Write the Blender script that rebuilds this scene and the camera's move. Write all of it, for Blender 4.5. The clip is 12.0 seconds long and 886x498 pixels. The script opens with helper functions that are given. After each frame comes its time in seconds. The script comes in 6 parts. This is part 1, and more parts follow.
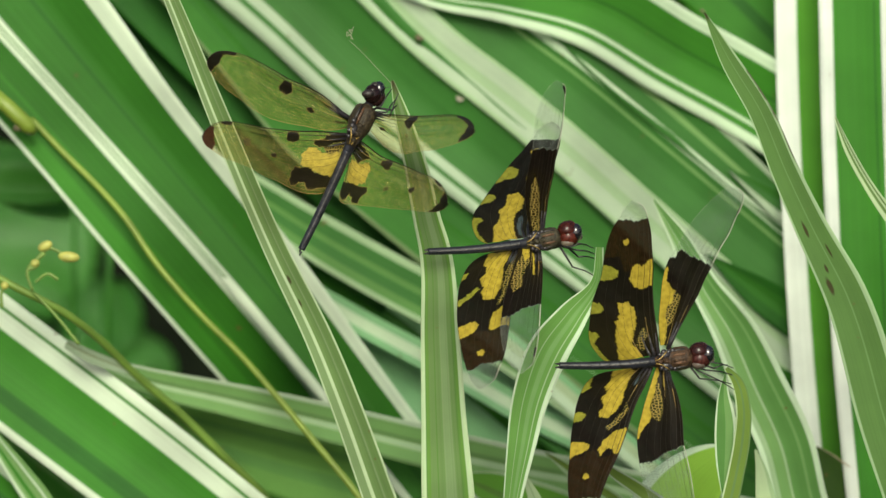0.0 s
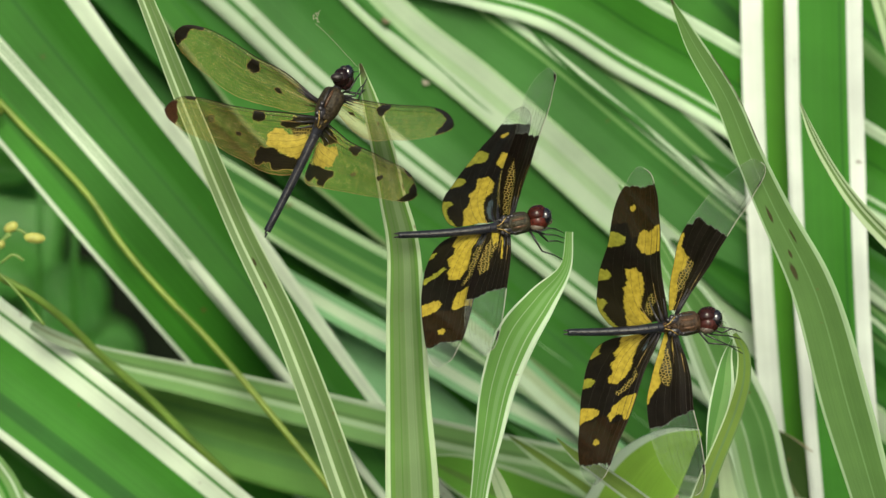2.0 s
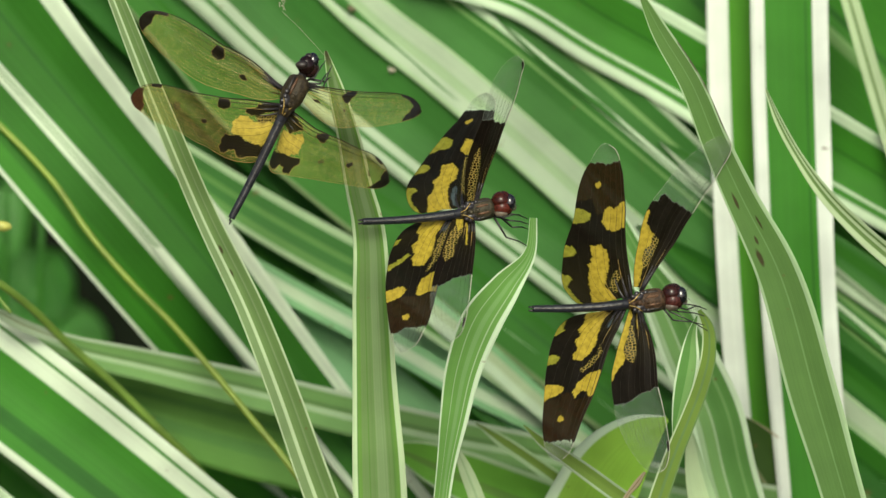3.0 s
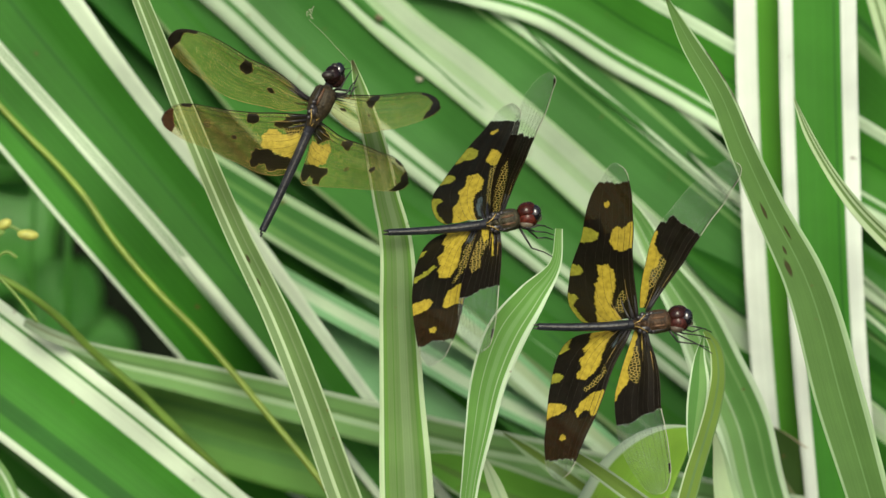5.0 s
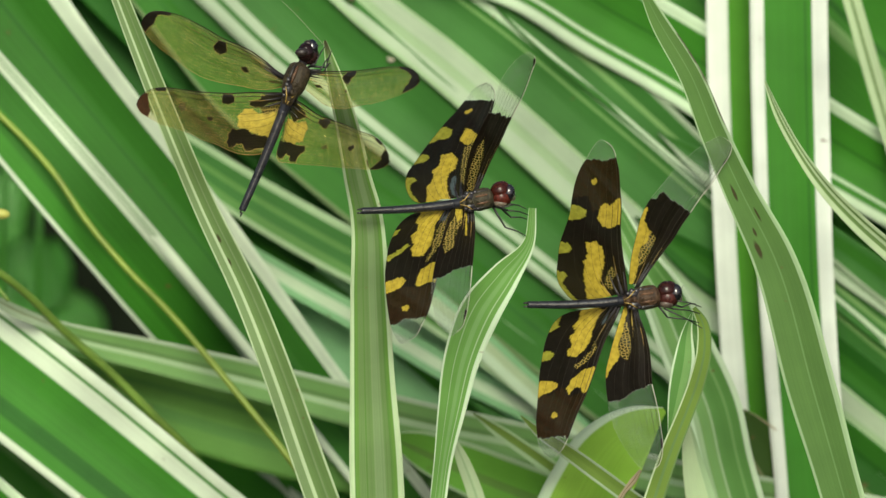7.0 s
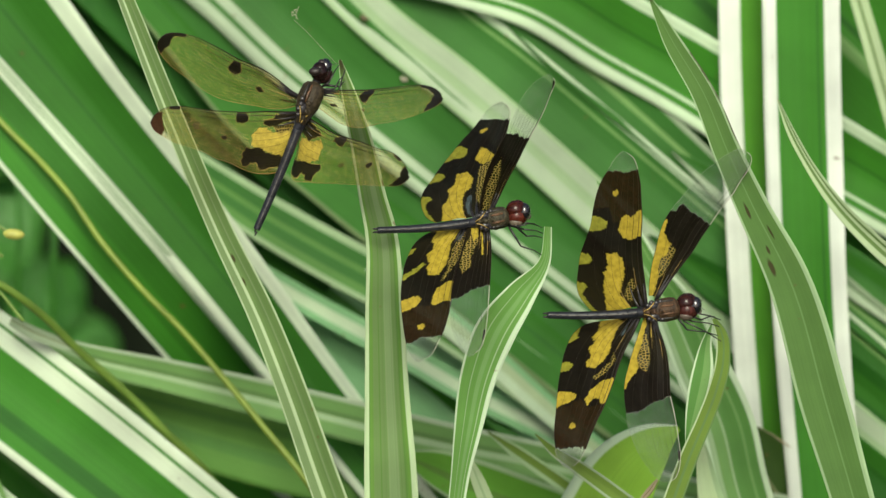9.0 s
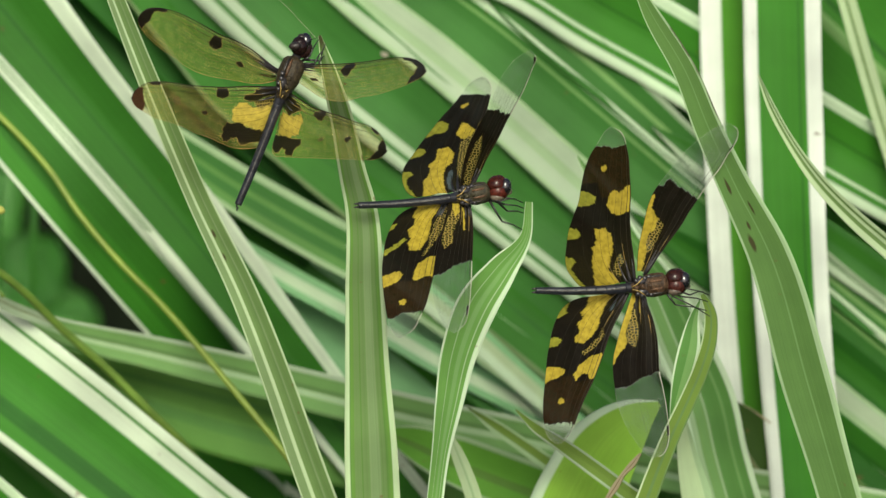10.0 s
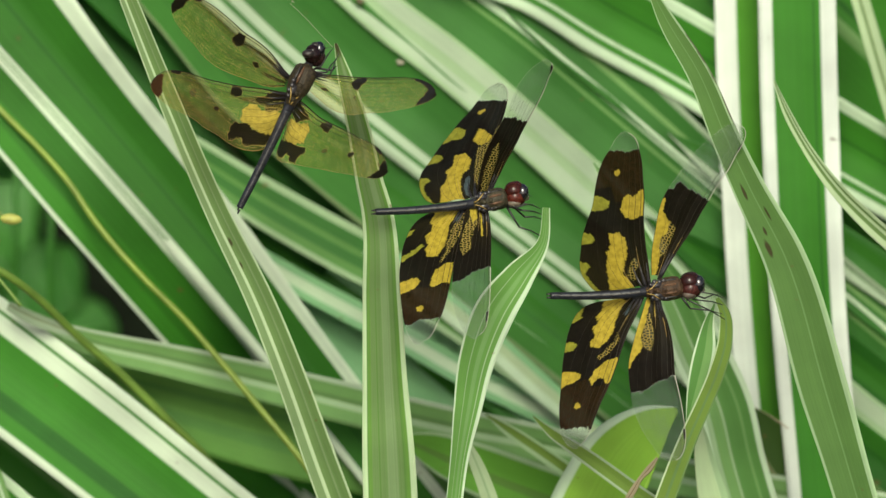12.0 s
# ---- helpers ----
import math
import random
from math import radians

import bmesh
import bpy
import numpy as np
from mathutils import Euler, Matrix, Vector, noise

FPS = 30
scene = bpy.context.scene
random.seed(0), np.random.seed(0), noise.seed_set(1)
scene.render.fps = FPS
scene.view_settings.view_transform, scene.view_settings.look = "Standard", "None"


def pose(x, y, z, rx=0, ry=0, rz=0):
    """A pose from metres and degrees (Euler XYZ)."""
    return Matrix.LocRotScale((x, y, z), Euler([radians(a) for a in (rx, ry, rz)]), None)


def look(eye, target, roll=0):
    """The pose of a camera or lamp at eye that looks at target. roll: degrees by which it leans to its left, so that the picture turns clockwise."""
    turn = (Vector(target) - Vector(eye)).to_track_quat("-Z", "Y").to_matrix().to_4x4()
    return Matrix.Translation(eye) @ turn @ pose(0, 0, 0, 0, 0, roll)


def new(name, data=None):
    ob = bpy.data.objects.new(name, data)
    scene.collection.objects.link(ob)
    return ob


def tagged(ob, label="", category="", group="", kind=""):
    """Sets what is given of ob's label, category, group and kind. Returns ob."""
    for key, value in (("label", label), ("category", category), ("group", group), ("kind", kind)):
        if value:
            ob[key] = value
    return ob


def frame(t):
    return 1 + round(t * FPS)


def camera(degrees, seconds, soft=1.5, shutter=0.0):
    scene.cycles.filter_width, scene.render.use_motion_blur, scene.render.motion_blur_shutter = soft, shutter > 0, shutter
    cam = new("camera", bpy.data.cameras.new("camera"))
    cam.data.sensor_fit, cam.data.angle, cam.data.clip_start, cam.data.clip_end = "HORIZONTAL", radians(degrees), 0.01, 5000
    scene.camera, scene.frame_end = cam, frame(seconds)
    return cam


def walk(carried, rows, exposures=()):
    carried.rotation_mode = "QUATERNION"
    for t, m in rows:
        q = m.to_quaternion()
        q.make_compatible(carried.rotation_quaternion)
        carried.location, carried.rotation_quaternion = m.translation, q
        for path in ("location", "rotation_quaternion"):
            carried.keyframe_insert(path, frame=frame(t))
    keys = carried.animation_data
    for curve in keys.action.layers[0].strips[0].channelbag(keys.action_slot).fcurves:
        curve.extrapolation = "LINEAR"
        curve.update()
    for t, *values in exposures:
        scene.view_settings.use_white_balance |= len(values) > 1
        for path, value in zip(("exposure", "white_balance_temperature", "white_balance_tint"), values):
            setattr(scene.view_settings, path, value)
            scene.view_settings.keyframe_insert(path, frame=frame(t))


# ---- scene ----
cam = camera(8, 12.0, soft=1.45)
cam.data.dof.use_dof = True
cam.data.dof.focus_distance, cam.data.dof.aperture_fstop = 1.46, 16

walk(cam, [
    (0, pose(0, -1.36962, 1.1985, 70, 0, 0)),
    (0.5, pose(0, -1.37239, 1.19951, 69.951, 0.108, -0.048)),
    (1, pose(0, -1.37208, 1.1994, 69.898, 0, -0.034)),
    (1.5, pose(0, -1.3705, 1.19882, 69.949, -0.315, -0.061)),
    (2, pose(0, -1.37292, 1.1997, 69.849, -0.403, -0.19)),
    (2.5, pose(0, -1.37384, 1.20004, 69.904, -0.34, -0.498)),
    (3, pose(0, -1.37375, 1.2, 69.735, -0.4, -0.514)),
    (3.2, pose(0, -1.37375, 1.2, 69.745, -0.381, -0.461)),
    (4.8, pose(0, -1.37105, 1.19902, 69.778, -0.399, -0.315)),
    (5, pose(0, -1.37105, 1.19902, 69.819, -0.378, -0.258)),
    (5.5, pose(0, -1.37192, 1.19934, 69.83, -0.447, -0.342)),
    (6, pose(0, -1.37279, 1.19966, 69.878, -0.618, -0.47)),
    (6.5, pose(0, -1.37206, 1.19939, 69.772, -0.655, -0.515)),
    (7, pose(0, -1.37319, 1.1998, 69.645, -0.693, -0.424)),
    (7.5, pose(0, -1.37459, 1.20031, 69.767, -0.398, -0.477)),
    (7.7, pose(0, -1.37459, 1.20031, 69.767, -0.388, -0.448)),
    (9.3, pose(0, -1.3756, 1.20068, 69.821, -0.47, -0.381)),
    (9.5, pose(0, -1.3756, 1.20068, 69.658, -0.501, -0.466)),
    (10, pose(0, -1.3752, 1.20053, 69.597, -0.522, -0.54)),
    (10.5, pose(0, -1.37372, 1.19999, 69.683, -0.481, -0.549)),
    (11, pose(0, -1.3756, 1.20068, 69.638, -0.571, -0.446)),
    (11.5, pose(0, -1.37718, 1.20125, 69.713, -0.226, -0.579)),
    (12, pose(0, -1.37624, 1.20091, 69.661, -0.208, -0.496)),
])

# ---- light: soft hazy daylight ----
SUN_UP, SUN_TURN = radians(43), radians(179)
world = bpy.data.worlds.new("sky")
world.use_nodes = True
scene.world = world
sky = world.node_tree.nodes.new("ShaderNodeTexSky")
sky.sky_type, sky.sun_disc = "NISHITA", False
sky.sun_elevation, sky.sun_rotation = SUN_UP, SUN_TURN
sky.dust_density, sky.ozone_density, sky.air_density = 6.0, 0.4, 0.8
back_node = world.node_tree.nodes["Background"]
back_node.inputs["Strength"].default_value = 0.15
world.node_tree.links.new(sky.outputs[0], back_node.inputs["Color"])
sun = new("sun", bpy.data.lights.new("sun", "SUN"))
sun.data.energy, sun.data.angle, sun.data.color = 2.98, radians(24), (0.92, 0.99, 0.765)
to_sun = Vector((math.sin(SUN_TURN) * math.cos(SUN_UP), math.cos(SUN_TURN) * math.cos(SUN_UP), math.sin(SUN_UP)))
sun.matrix_world = look(to_sun * 6, (0, 0, 0))
scene.view_settings.exposure = -0.18


# ---- materials ----
def nodes_of(name):
    mat = bpy.data.materials.new(name)
    mat.use_nodes = True
    nt = mat.node_tree
    return mat, nt, nt.nodes["Principled BSDF"]


def add(nt, kind, **values):
    nd = nt.nodes.new("ShaderNode" + kind)
    for key, value in values.items():
        if key == "op":
            nd.operation = value
        elif key == "blend":
            nd.data_type, nd.blend_type = "RGBA", value
        else:
            nd.inputs[int(key[1:])].default_value = value
    return nd


# d, h and s are dark greens, also used to paint shaded gaps
TONES = {
    # z and t are greens lightened to imitate sunlight; G is dulled for haze
    "z": (0.30, 0.56, 0.06), "w": (0.61, 0.765, 0.545), "W": (0.81, 0.87, 0.79), "v": (0.375, 0.54, 0.30), "p": (0.195, 0.385, 0.12), "q": (0.115, 0.29, 0.066),
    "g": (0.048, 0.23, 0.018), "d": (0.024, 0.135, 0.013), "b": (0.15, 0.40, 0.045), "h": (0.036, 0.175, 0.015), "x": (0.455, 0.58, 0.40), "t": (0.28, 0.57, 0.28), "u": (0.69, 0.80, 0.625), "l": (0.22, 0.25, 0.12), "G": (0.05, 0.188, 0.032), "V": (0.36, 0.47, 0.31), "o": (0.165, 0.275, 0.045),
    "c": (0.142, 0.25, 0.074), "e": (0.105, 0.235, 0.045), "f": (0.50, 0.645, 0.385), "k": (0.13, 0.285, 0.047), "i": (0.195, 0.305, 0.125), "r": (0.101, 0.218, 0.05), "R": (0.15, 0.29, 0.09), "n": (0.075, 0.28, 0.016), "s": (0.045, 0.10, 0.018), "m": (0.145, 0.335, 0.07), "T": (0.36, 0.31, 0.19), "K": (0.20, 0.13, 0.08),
}
leaf_kinds = {}


def leaf_material(style, spots=()):
    """A striped leaf: the style lists tones and where across the leaf each one ends; spots: rust stains (across, metres from the tip, radii)."""
    if (style, spots) in leaf_kinds:
        return leaf_kinds[style, spots]
    mat, nt, bsdf = nodes_of("striped leaf")
    link = nt.links.new
    uv = nt.nodes.new("ShaderNodeUVMap")
    sep = nt.nodes.new("ShaderNodeSeparateXYZ")
    link(uv.outputs[0], sep.inputs[0])
    info = nt.nodes.new("ShaderNodeObjectInfo")
    # wander of the stripe edges along the leaf
    stretch = add(nt, "Mapping")
    stretch.inputs["Scale"].default_value = (14, 5, 1)
    link(uv.outputs[0], stretch.inputs[0])
    seed = add(nt, "Math", op="MULTIPLY", i1=37.0)
    link(info.outputs["Random"], seed.inputs[0])
    wander = nt.nodes.new("ShaderNodeTexNoise")
    wander.noise_dimensions = "4D"
    wander.inputs["Scale"].default_value, wander.inputs["Detail"].default_value = 1.0, 3
    link(stretch.outputs[0], wander.inputs["Vector"])
    link(seed.outputs[0], wander.inputs["W"])
    off = add(nt, "Math", op="MULTIPLY_ADD", i1=0.05, i2=-0.025)
    link(wander.outputs[0], off.inputs[0])
    across = add(nt, "Math", op="ADD")
    link(sep.outputs[0], across.inputs[0])
    link(off.outputs[0], across.inputs[1])
    ramp = nt.nodes.new("ShaderNodeValToRGB")
    link(across.outputs[0], ramp.inputs[0])
    bands = [(s[0], float(s[1:])) for s in style.split()]
    els = ramp.color_ramp.elements
    els[0].position, els[0].color = 0.0, (*TONES[bands[0][0]], 1)
    els[1].position, els[1].color = 1.0, (*TONES[bands[-1][0]], 1)
    for (ta, end), (tb, _) in zip(bands, bands[1:]):
        for place, tone in ((end - 0.009, ta), (end + 0.009, tb)):
            el = els.new(place)
            el.color = (*TONES[tone], 1)
    # fine lengthwise streaks
    fine = add(nt, "Mapping")
    fine.inputs["Scale"].default_value = (60, 3, 1)
    link(uv.outputs[0], fine.inputs[0])
    streak = nt.nodes.new("ShaderNodeTexNoise")
    streak.noise_dimensions = "4D"
    streak.inputs["Scale"].default_value, streak.inputs["Detail"].default_value = 1.0, 4
    link(fine.outputs[0], streak.inputs["Vector"])
    link(seed.outputs[0], streak.inputs["W"])
    tone = add(nt, "MapRange", i1=0.3, i2=0.7, i3=0.91, i4=1.07)
    link(streak.outputs[0], tone.inputs[0])
    mul = add(nt, "Mix", blend="MULTIPLY")
    mul.inputs[0].default_value = 1.0
    link(ramp.outputs[0], mul.inputs["A"])
    link(tone.outputs[0], mul.inputs["B"])
    # broad patches and small brown flecks
    geo = nt.nodes.new("ShaderNodeNewGeometry")
    patch = nt.nodes.new("ShaderNodeTexNoise")
    patch.inputs["Scale"].default_value, patch.inputs["Detail"].default_value = 45, 4
    link(geo.outputs["Position"], patch.inputs["Vector"])
    wash = add(nt, "MapRange", i1=0.33, i2=0.7, i3=0.84, i4=1.13)
    link(patch.outputs[0], wash.inputs[0])
    mul2 = add(nt, "Mix", blend="MULTIPLY")
    mul2.inputs[0].default_value = 1.0
    link(mul.outputs["Result"], mul2.inputs["A"])
    link(wash.outputs[0], mul2.inputs["B"])
    fleck = nt.nodes.new("ShaderNodeTexNoise")
    fleck.inputs["Scale"].default_value, fleck.inputs["Detail"].default_value = 260, 2
    link(geo.outputs["Position"], fleck.inputs["Vector"])
    where = add(nt, "MapRange", i1=0.73, i2=0.79, i3=0.0, i4=0.6)
    link(fleck.outputs[0], where.inputs[0])
    brown = add(nt, "Mix", blend="MIX")
    link(where.outputs[0], brown.inputs[0])
    link(mul2.outputs["Result"], brown.inputs["A"])
    brown.inputs["B"].default_value = (0.16, 0.08, 0.03, 1)
    for u0, v0, ru, rv in spots:
        shift = add(nt, "VectorMath", op="MULTIPLY_ADD")
        shift.inputs[1].default_value, shift.inputs[2].default_value = (1 / ru, 1 / rv, 0), (-u0 / ru, -v0 / rv, 0)
        link(uv.outputs[0], shift.inputs[0])
        far = add(nt, "VectorMath", op="LENGTH")
        link(shift.outputs[0], far.inputs[0])
        rough_edge = add(nt, "Math", op="MULTIPLY_ADD", i1=1.6)
        link(fleck.outputs[0], rough_edge.inputs[0])
        link(far.outputs["Value"], rough_edge.inputs[2])
        inside = add(nt, "MapRange", i1=1.3, i2=1.9, i3=0.85, i4=0.0)
        link(rough_edge.outputs[0], inside.inputs[0])
        stain = add(nt, "Mix", blend="MIX")
        link(inside.outputs[0], stain.inputs[0])
        link(brown.outputs["Result"], stain.inputs["A"])
        stain.inputs["B"].default_value = (0.04, 0.019, 0.005, 1)
        brown = stain
    link(brown.outputs["Result"], bsdf.inputs["Base Color"])
    bsdf.inputs["Roughness"].default_value = 0.55
    bsdf.inputs["Specular IOR Level"].default_value = 0.22
    bump = nt.nodes.new("ShaderNodeBump")
    bump.inputs["Strength"].default_value, bump.inputs["Distance"].default_value = 0.35, 0.0006
    link(streak.outputs[0], bump.inputs["Height"])
    link(bump.outputs[0], bsdf.inputs["Normal"])
    glow = nt.nodes.new("ShaderNodeBsdfTranslucent")
    link(brown.outputs["Result"], glow.inputs["Color"])
    mix = nt.nodes.new("ShaderNodeMixShader")
    mix.inputs[0].default_value = 0.34
    link(bsdf.outputs[0], mix.inputs[1])
    link(glow.outputs[0], mix.inputs[2])
    link(mix.outputs[0], nt.nodes["Material Output"].inputs["Surface"])
    leaf_kinds[style, spots] = mat
    return mat


def plain(name, colour, rough=0.5, scale=300, spread=0.3, metal=0.0, bumpy=0.3, dist=0.0003, spec=0.5):
    mat, nt, bsdf = nodes_of(name)
    link = nt.links.new
    geo = nt.nodes.new("ShaderNodeTexCoord")
    n = nt.nodes.new("ShaderNodeTexNoise")
    n.inputs["Scale"].default_value, n.inputs["Detail"].default_value = scale, 6
    link(geo.outputs["Object"], n.inputs["Vector"])
    r = add(nt, "MapRange", i1=0.3, i2=0.7, i3=1 - spread, i4=1 + spread)
    link(n.outputs[0], r.inputs[0])
    m = add(nt, "Mix", blend="MULTIPLY")
    m.inputs[0].default_value = 1.0
    m.inputs["A"].default_value = (*colour, 1)
    link(r.outputs[0], m.inputs["B"])
    link(m.outputs["Result"], bsdf.inputs["Base Color"])
    bsdf.inputs["Roughness"].default_value, bsdf.inputs["Metallic"].default_value = rough, metal
    bsdf.inputs["Specular IOR Level"].default_value = spec
    b = nt.nodes.new("ShaderNodeBump")
    b.inputs["Strength"].default_value, b.inputs["Distance"].default_value = bumpy, dist
    link(n.outputs[0], b.inputs["Height"])
    link(b.outputs[0], bsdf.inputs["Normal"])
    return mat


def wing_material(name, cells, line, cover_line, stain_share, rough, spec, vein_colour, sheen=False):
    """Membrane: colour and cover come from the wing's own pattern; a net of fine cells lies over it, so many to the millimetre."""
    mat, nt, bsdf = nodes_of(name)
    link = nt.links.new
    tint = nt.nodes.new("ShaderNodeAttribute")
    tint.attribute_name = "pattern"
    uv = nt.nodes.new("ShaderNodeUVMap")
    # near the roots the net is gilded and wide
    gilded = add(nt, "Math", op="COMPARE", i1=0.90, i2=0.022)
    link(tint.outputs["Alpha"], gilded.inputs[0])
    fine = add(nt, "Math", op="MULTIPLY_ADD", i1=1.6 - cells, i2=cells)
    link(gilded.outputs[0], fine.inputs[0])
    longer = nt.nodes.new("ShaderNodeMapping")
    longer.inputs["Scale"].default_value = (1.0, 0.75, 1.0)
    link(uv.outputs[0], longer.inputs[0])
    cell = nt.nodes.new("ShaderNodeTexVoronoi")
    cell.feature, cell.voronoi_dimensions = "DISTANCE_TO_EDGE", "2D"
    cell.inputs["Randomness"].default_value = 0.7
    link(longer.outputs[0], cell.inputs["Vector"])
    link(fine.outputs[0], cell.inputs["Scale"])
    net = add(nt, "MapRange", i1=0.06, i2=0.17, i3=1.0, i4=0.0)
    link(cell.outputs["Distance"], net.inputs[0])
    # noise in the colour imitates rows of cells catching the light unevenly
    cloud = nt.nodes.new("ShaderNodeTexNoise")
    cloud.inputs["Scale"].default_value, cloud.inputs["Detail"].default_value = 0.8, 4
    link(uv.outputs[0], cloud.inputs["Vector"])
    uneven = add(nt, "MapRange", i1=0.3, i2=0.7, i3=0.72, i4=1.25)
    link(cloud.outputs[0], uneven.inputs[0])
    mottled = add(nt, "Mix", blend="MULTIPLY")
    mottled.inputs[0].default_value = 1.0
    link(tint.outputs["Color"], mottled.inputs["A"])
    link(uneven.outputs[0], mottled.inputs["B"])
    shade = add(nt, "Mix", blend="MIX")
    # the net fades where the pigment is thick
    thick = add(nt, "MapRange", i1=0.93, i2=0.965, i3=line, i4=0.05 * line)
    link(tint.outputs["Alpha"], thick.inputs[0])
    vein = add(nt, "Math", op="MULTIPLY")
    link(net.outputs[0], vein.inputs[0])
    link(thick.outputs[0], vein.inputs[1])
    link(vein.outputs[0], shade.inputs[0])
    link(mottled.outputs["Result"], shade.inputs["A"])
    metal = add(nt, "Mix", blend="MIX")
    link(gilded.outputs[0], metal.inputs[0])
    along = nt.nodes.new("ShaderNodeSeparateXYZ")
    link(uv.outputs[0], along.inputs[0])
    outward = add(nt, "MapRange", i1=4.0, i2=15.0, i3=0.0, i4=1.0)
    link(along.outputs[0], outward.inputs[0])
    lines = add(nt, "Mix", blend="MIX")
    link(outward.outputs[0], lines.inputs[0])
    lines.inputs["A"].default_value = (0.42, 0.35, 0.08, 1)
    lines.inputs["B"].default_value = (*vein_colour, 1)
    link(lines.outputs["Result"], metal.inputs["A"])
    metal.inputs["B"].default_value = (0.38, 0.28, 0.07, 1)
    link(metal.outputs["Result"], shade.inputs["B"])
    link(shade.outputs["Result"], bsdf.inputs["Base Color"])
    bsdf.inputs["Roughness"].default_value = rough
    bsdf.inputs["Specular IOR Level"].default_value = spec
    bump = nt.nodes.new("ShaderNodeBump")
    bump.inputs["Strength"].default_value, bump.inputs["Distance"].default_value = 0.18, 0.0002
    link(net.outputs[0], bump.inputs["Height"])
    link(bump.outputs[0], bsdf.inputs["Normal"])
    clear = nt.nodes.new("ShaderNodeBsdfTransparent")
    stain = add(nt, "Mix", blend="MIX")
    stain.inputs[0].default_value = stain_share
    stain.inputs["A"].default_value = (1, 1, 1, 1)
    link(tint.outputs["Color"], stain.inputs["B"])
    link(stain.outputs["Result"], clear.inputs["Color"])
    cover = add(nt, "Math", op="MULTIPLY_ADD", i1=cover_line)
    cover.use_clamp = True
    link(net.outputs[0], cover.inputs[0])
    # frosted and clean areas of the membrane
    haze = nt.nodes.new("ShaderNodeTexNoise")
    haze.inputs["Scale"].default_value, haze.inputs["Detail"].default_value = 0.22, 3
    link(uv.outputs[0], haze.inputs["Vector"])
    frost = add(nt, "MapRange", i1=0.36, i2=0.68, i3=0.5, i4=1.7)
    link(haze.outputs[0], frost.inputs[0])
    solid = add(nt, "Math", op="GREATER_THAN", i1=0.4)
    link(tint.outputs["Alpha"], solid.inputs[0])
    veil = add(nt, "Mix")
    link(solid.outputs[0], veil.inputs[0])
    link(frost.outputs[0], veil.inputs[2])
    veil.inputs[3].default_value = 1.0
    stop = add(nt, "Math", op="MULTIPLY")
    link(tint.outputs["Alpha"], stop.inputs[0])
    link(veil.outputs[0], stop.inputs[1])
    link(stop.outputs[0], cover.inputs[2])
    mix = nt.nodes.new("ShaderNodeMixShader")
    link(cover.outputs[0], mix.inputs[0])
    link(clear.outputs[0], mix.inputs[1])
    link(bsdf.outputs[0], mix.inputs[2])
    if sheen:
        # the bare membrane is glossy
        ripple = nt.nodes.new("ShaderNodeBump")
        ripple.inputs["Strength"].default_value, ripple.inputs["Distance"].default_value = 0.35, 0.0002
        link(net.outputs[0], ripple.inputs["Height"])
        gloss = nt.nodes.new("ShaderNodeBsdfGlossy")
        gloss.inputs["Roughness"].default_value, gloss.inputs["Color"].default_value = 0.2, (1.0, 0.97, 0.75, 1)
        link(ripple.outputs[0], gloss.inputs["Normal"])
        edge = nt.nodes.new("ShaderNodeFresnel")
        edge.inputs["IOR"].default_value = 1.5
        over = nt.nodes.new("ShaderNodeMixShader")
        bare = add(nt, "Math", op="MULTIPLY_ADD", i1=-0.85, i2=1.0)
        link(solid.outputs[0], bare.inputs[0])
        share = add(nt, "Math", op="MULTIPLY")
        link(edge.outputs[0], share.inputs[0])
        link(bare.outputs[0], share.inputs[1])
        link(share.outputs[0], over.inputs[0])
        link(mix.outputs[0], over.inputs[1])
        link(gloss.outputs[0], over.inputs[2])
        mix = over
    link(mix.outputs[0], nt.nodes["Material Output"].inputs["Surface"])
    return mat


BANDED = wing_material("banded wing membrane", 2.2, 0.8, 0.06, 0.1, 0.3, 0.05, (0.02, 0.012, 0.004))
AMBER = wing_material("amber wing membrane", 1.9, 1.0, 0.2, 0.3, 0.28, 0.5, (0.075, 0.068, 0.016), True)
VEIN = plain("wing vein", (0.016, 0.011, 0.006), 0.45, spec=0.2)
PALE_VEIN = plain("pale wing vein", (0.40, 0.40, 0.32), 0.3)
GILT = plain("gilded wing vein", (0.30, 0.20, 0.05), 0.3, 900, 0.5)
CHITIN = plain("black chitin", (0.018, 0.016, 0.018), 0.32, 500, 0.5)
BLUE_CHITIN = plain("blue-black chitin", (0.016, 0.0175, 0.024), 0.36, 500, 0.5, spec=0.35)
STRIPE = plain("rust-brown thorax stripe", (0.085, 0.040, 0.016), 0.55, 900, 0.6, bumpy=0.5)
STRIPE_DARK = plain("dark thorax stripe", (0.016, 0.013, 0.010), 0.5, 900, 0.5, bumpy=0.5)
NET = plain("golden vein net", (0.34, 0.29, 0.075), 0.22, 700, 0.8, spec=0.8)
KEEL = plain("highlit abdomen keel", (0.055, 0.052, 0.05), 0.4, 1500, 0.9, bumpy=0.4)
LEG = plain("black leg", (0.012, 0.011, 0.011), 0.35, 600, 0.3)
# soil colour kept near black to stand in for shade under the plants
SHADED_SOIL = plain("soil darkened for shade", (0.009, 0.0125, 0.007), 0.95, 25, 0.6, bumpy=1, dist=0.02, spec=0.0)
FRESH = plain("green flower stalk", (0.11, 0.19, 0.028), 0.45, 90, 0.3)
SCAPE = plain("olive flower stalk", (0.18, 0.26, 0.03), 0.45, 90, 0.3)
BUD = plain("yellow bud", (0.40, 0.41, 0.09), 0.5, 300, 0.3)
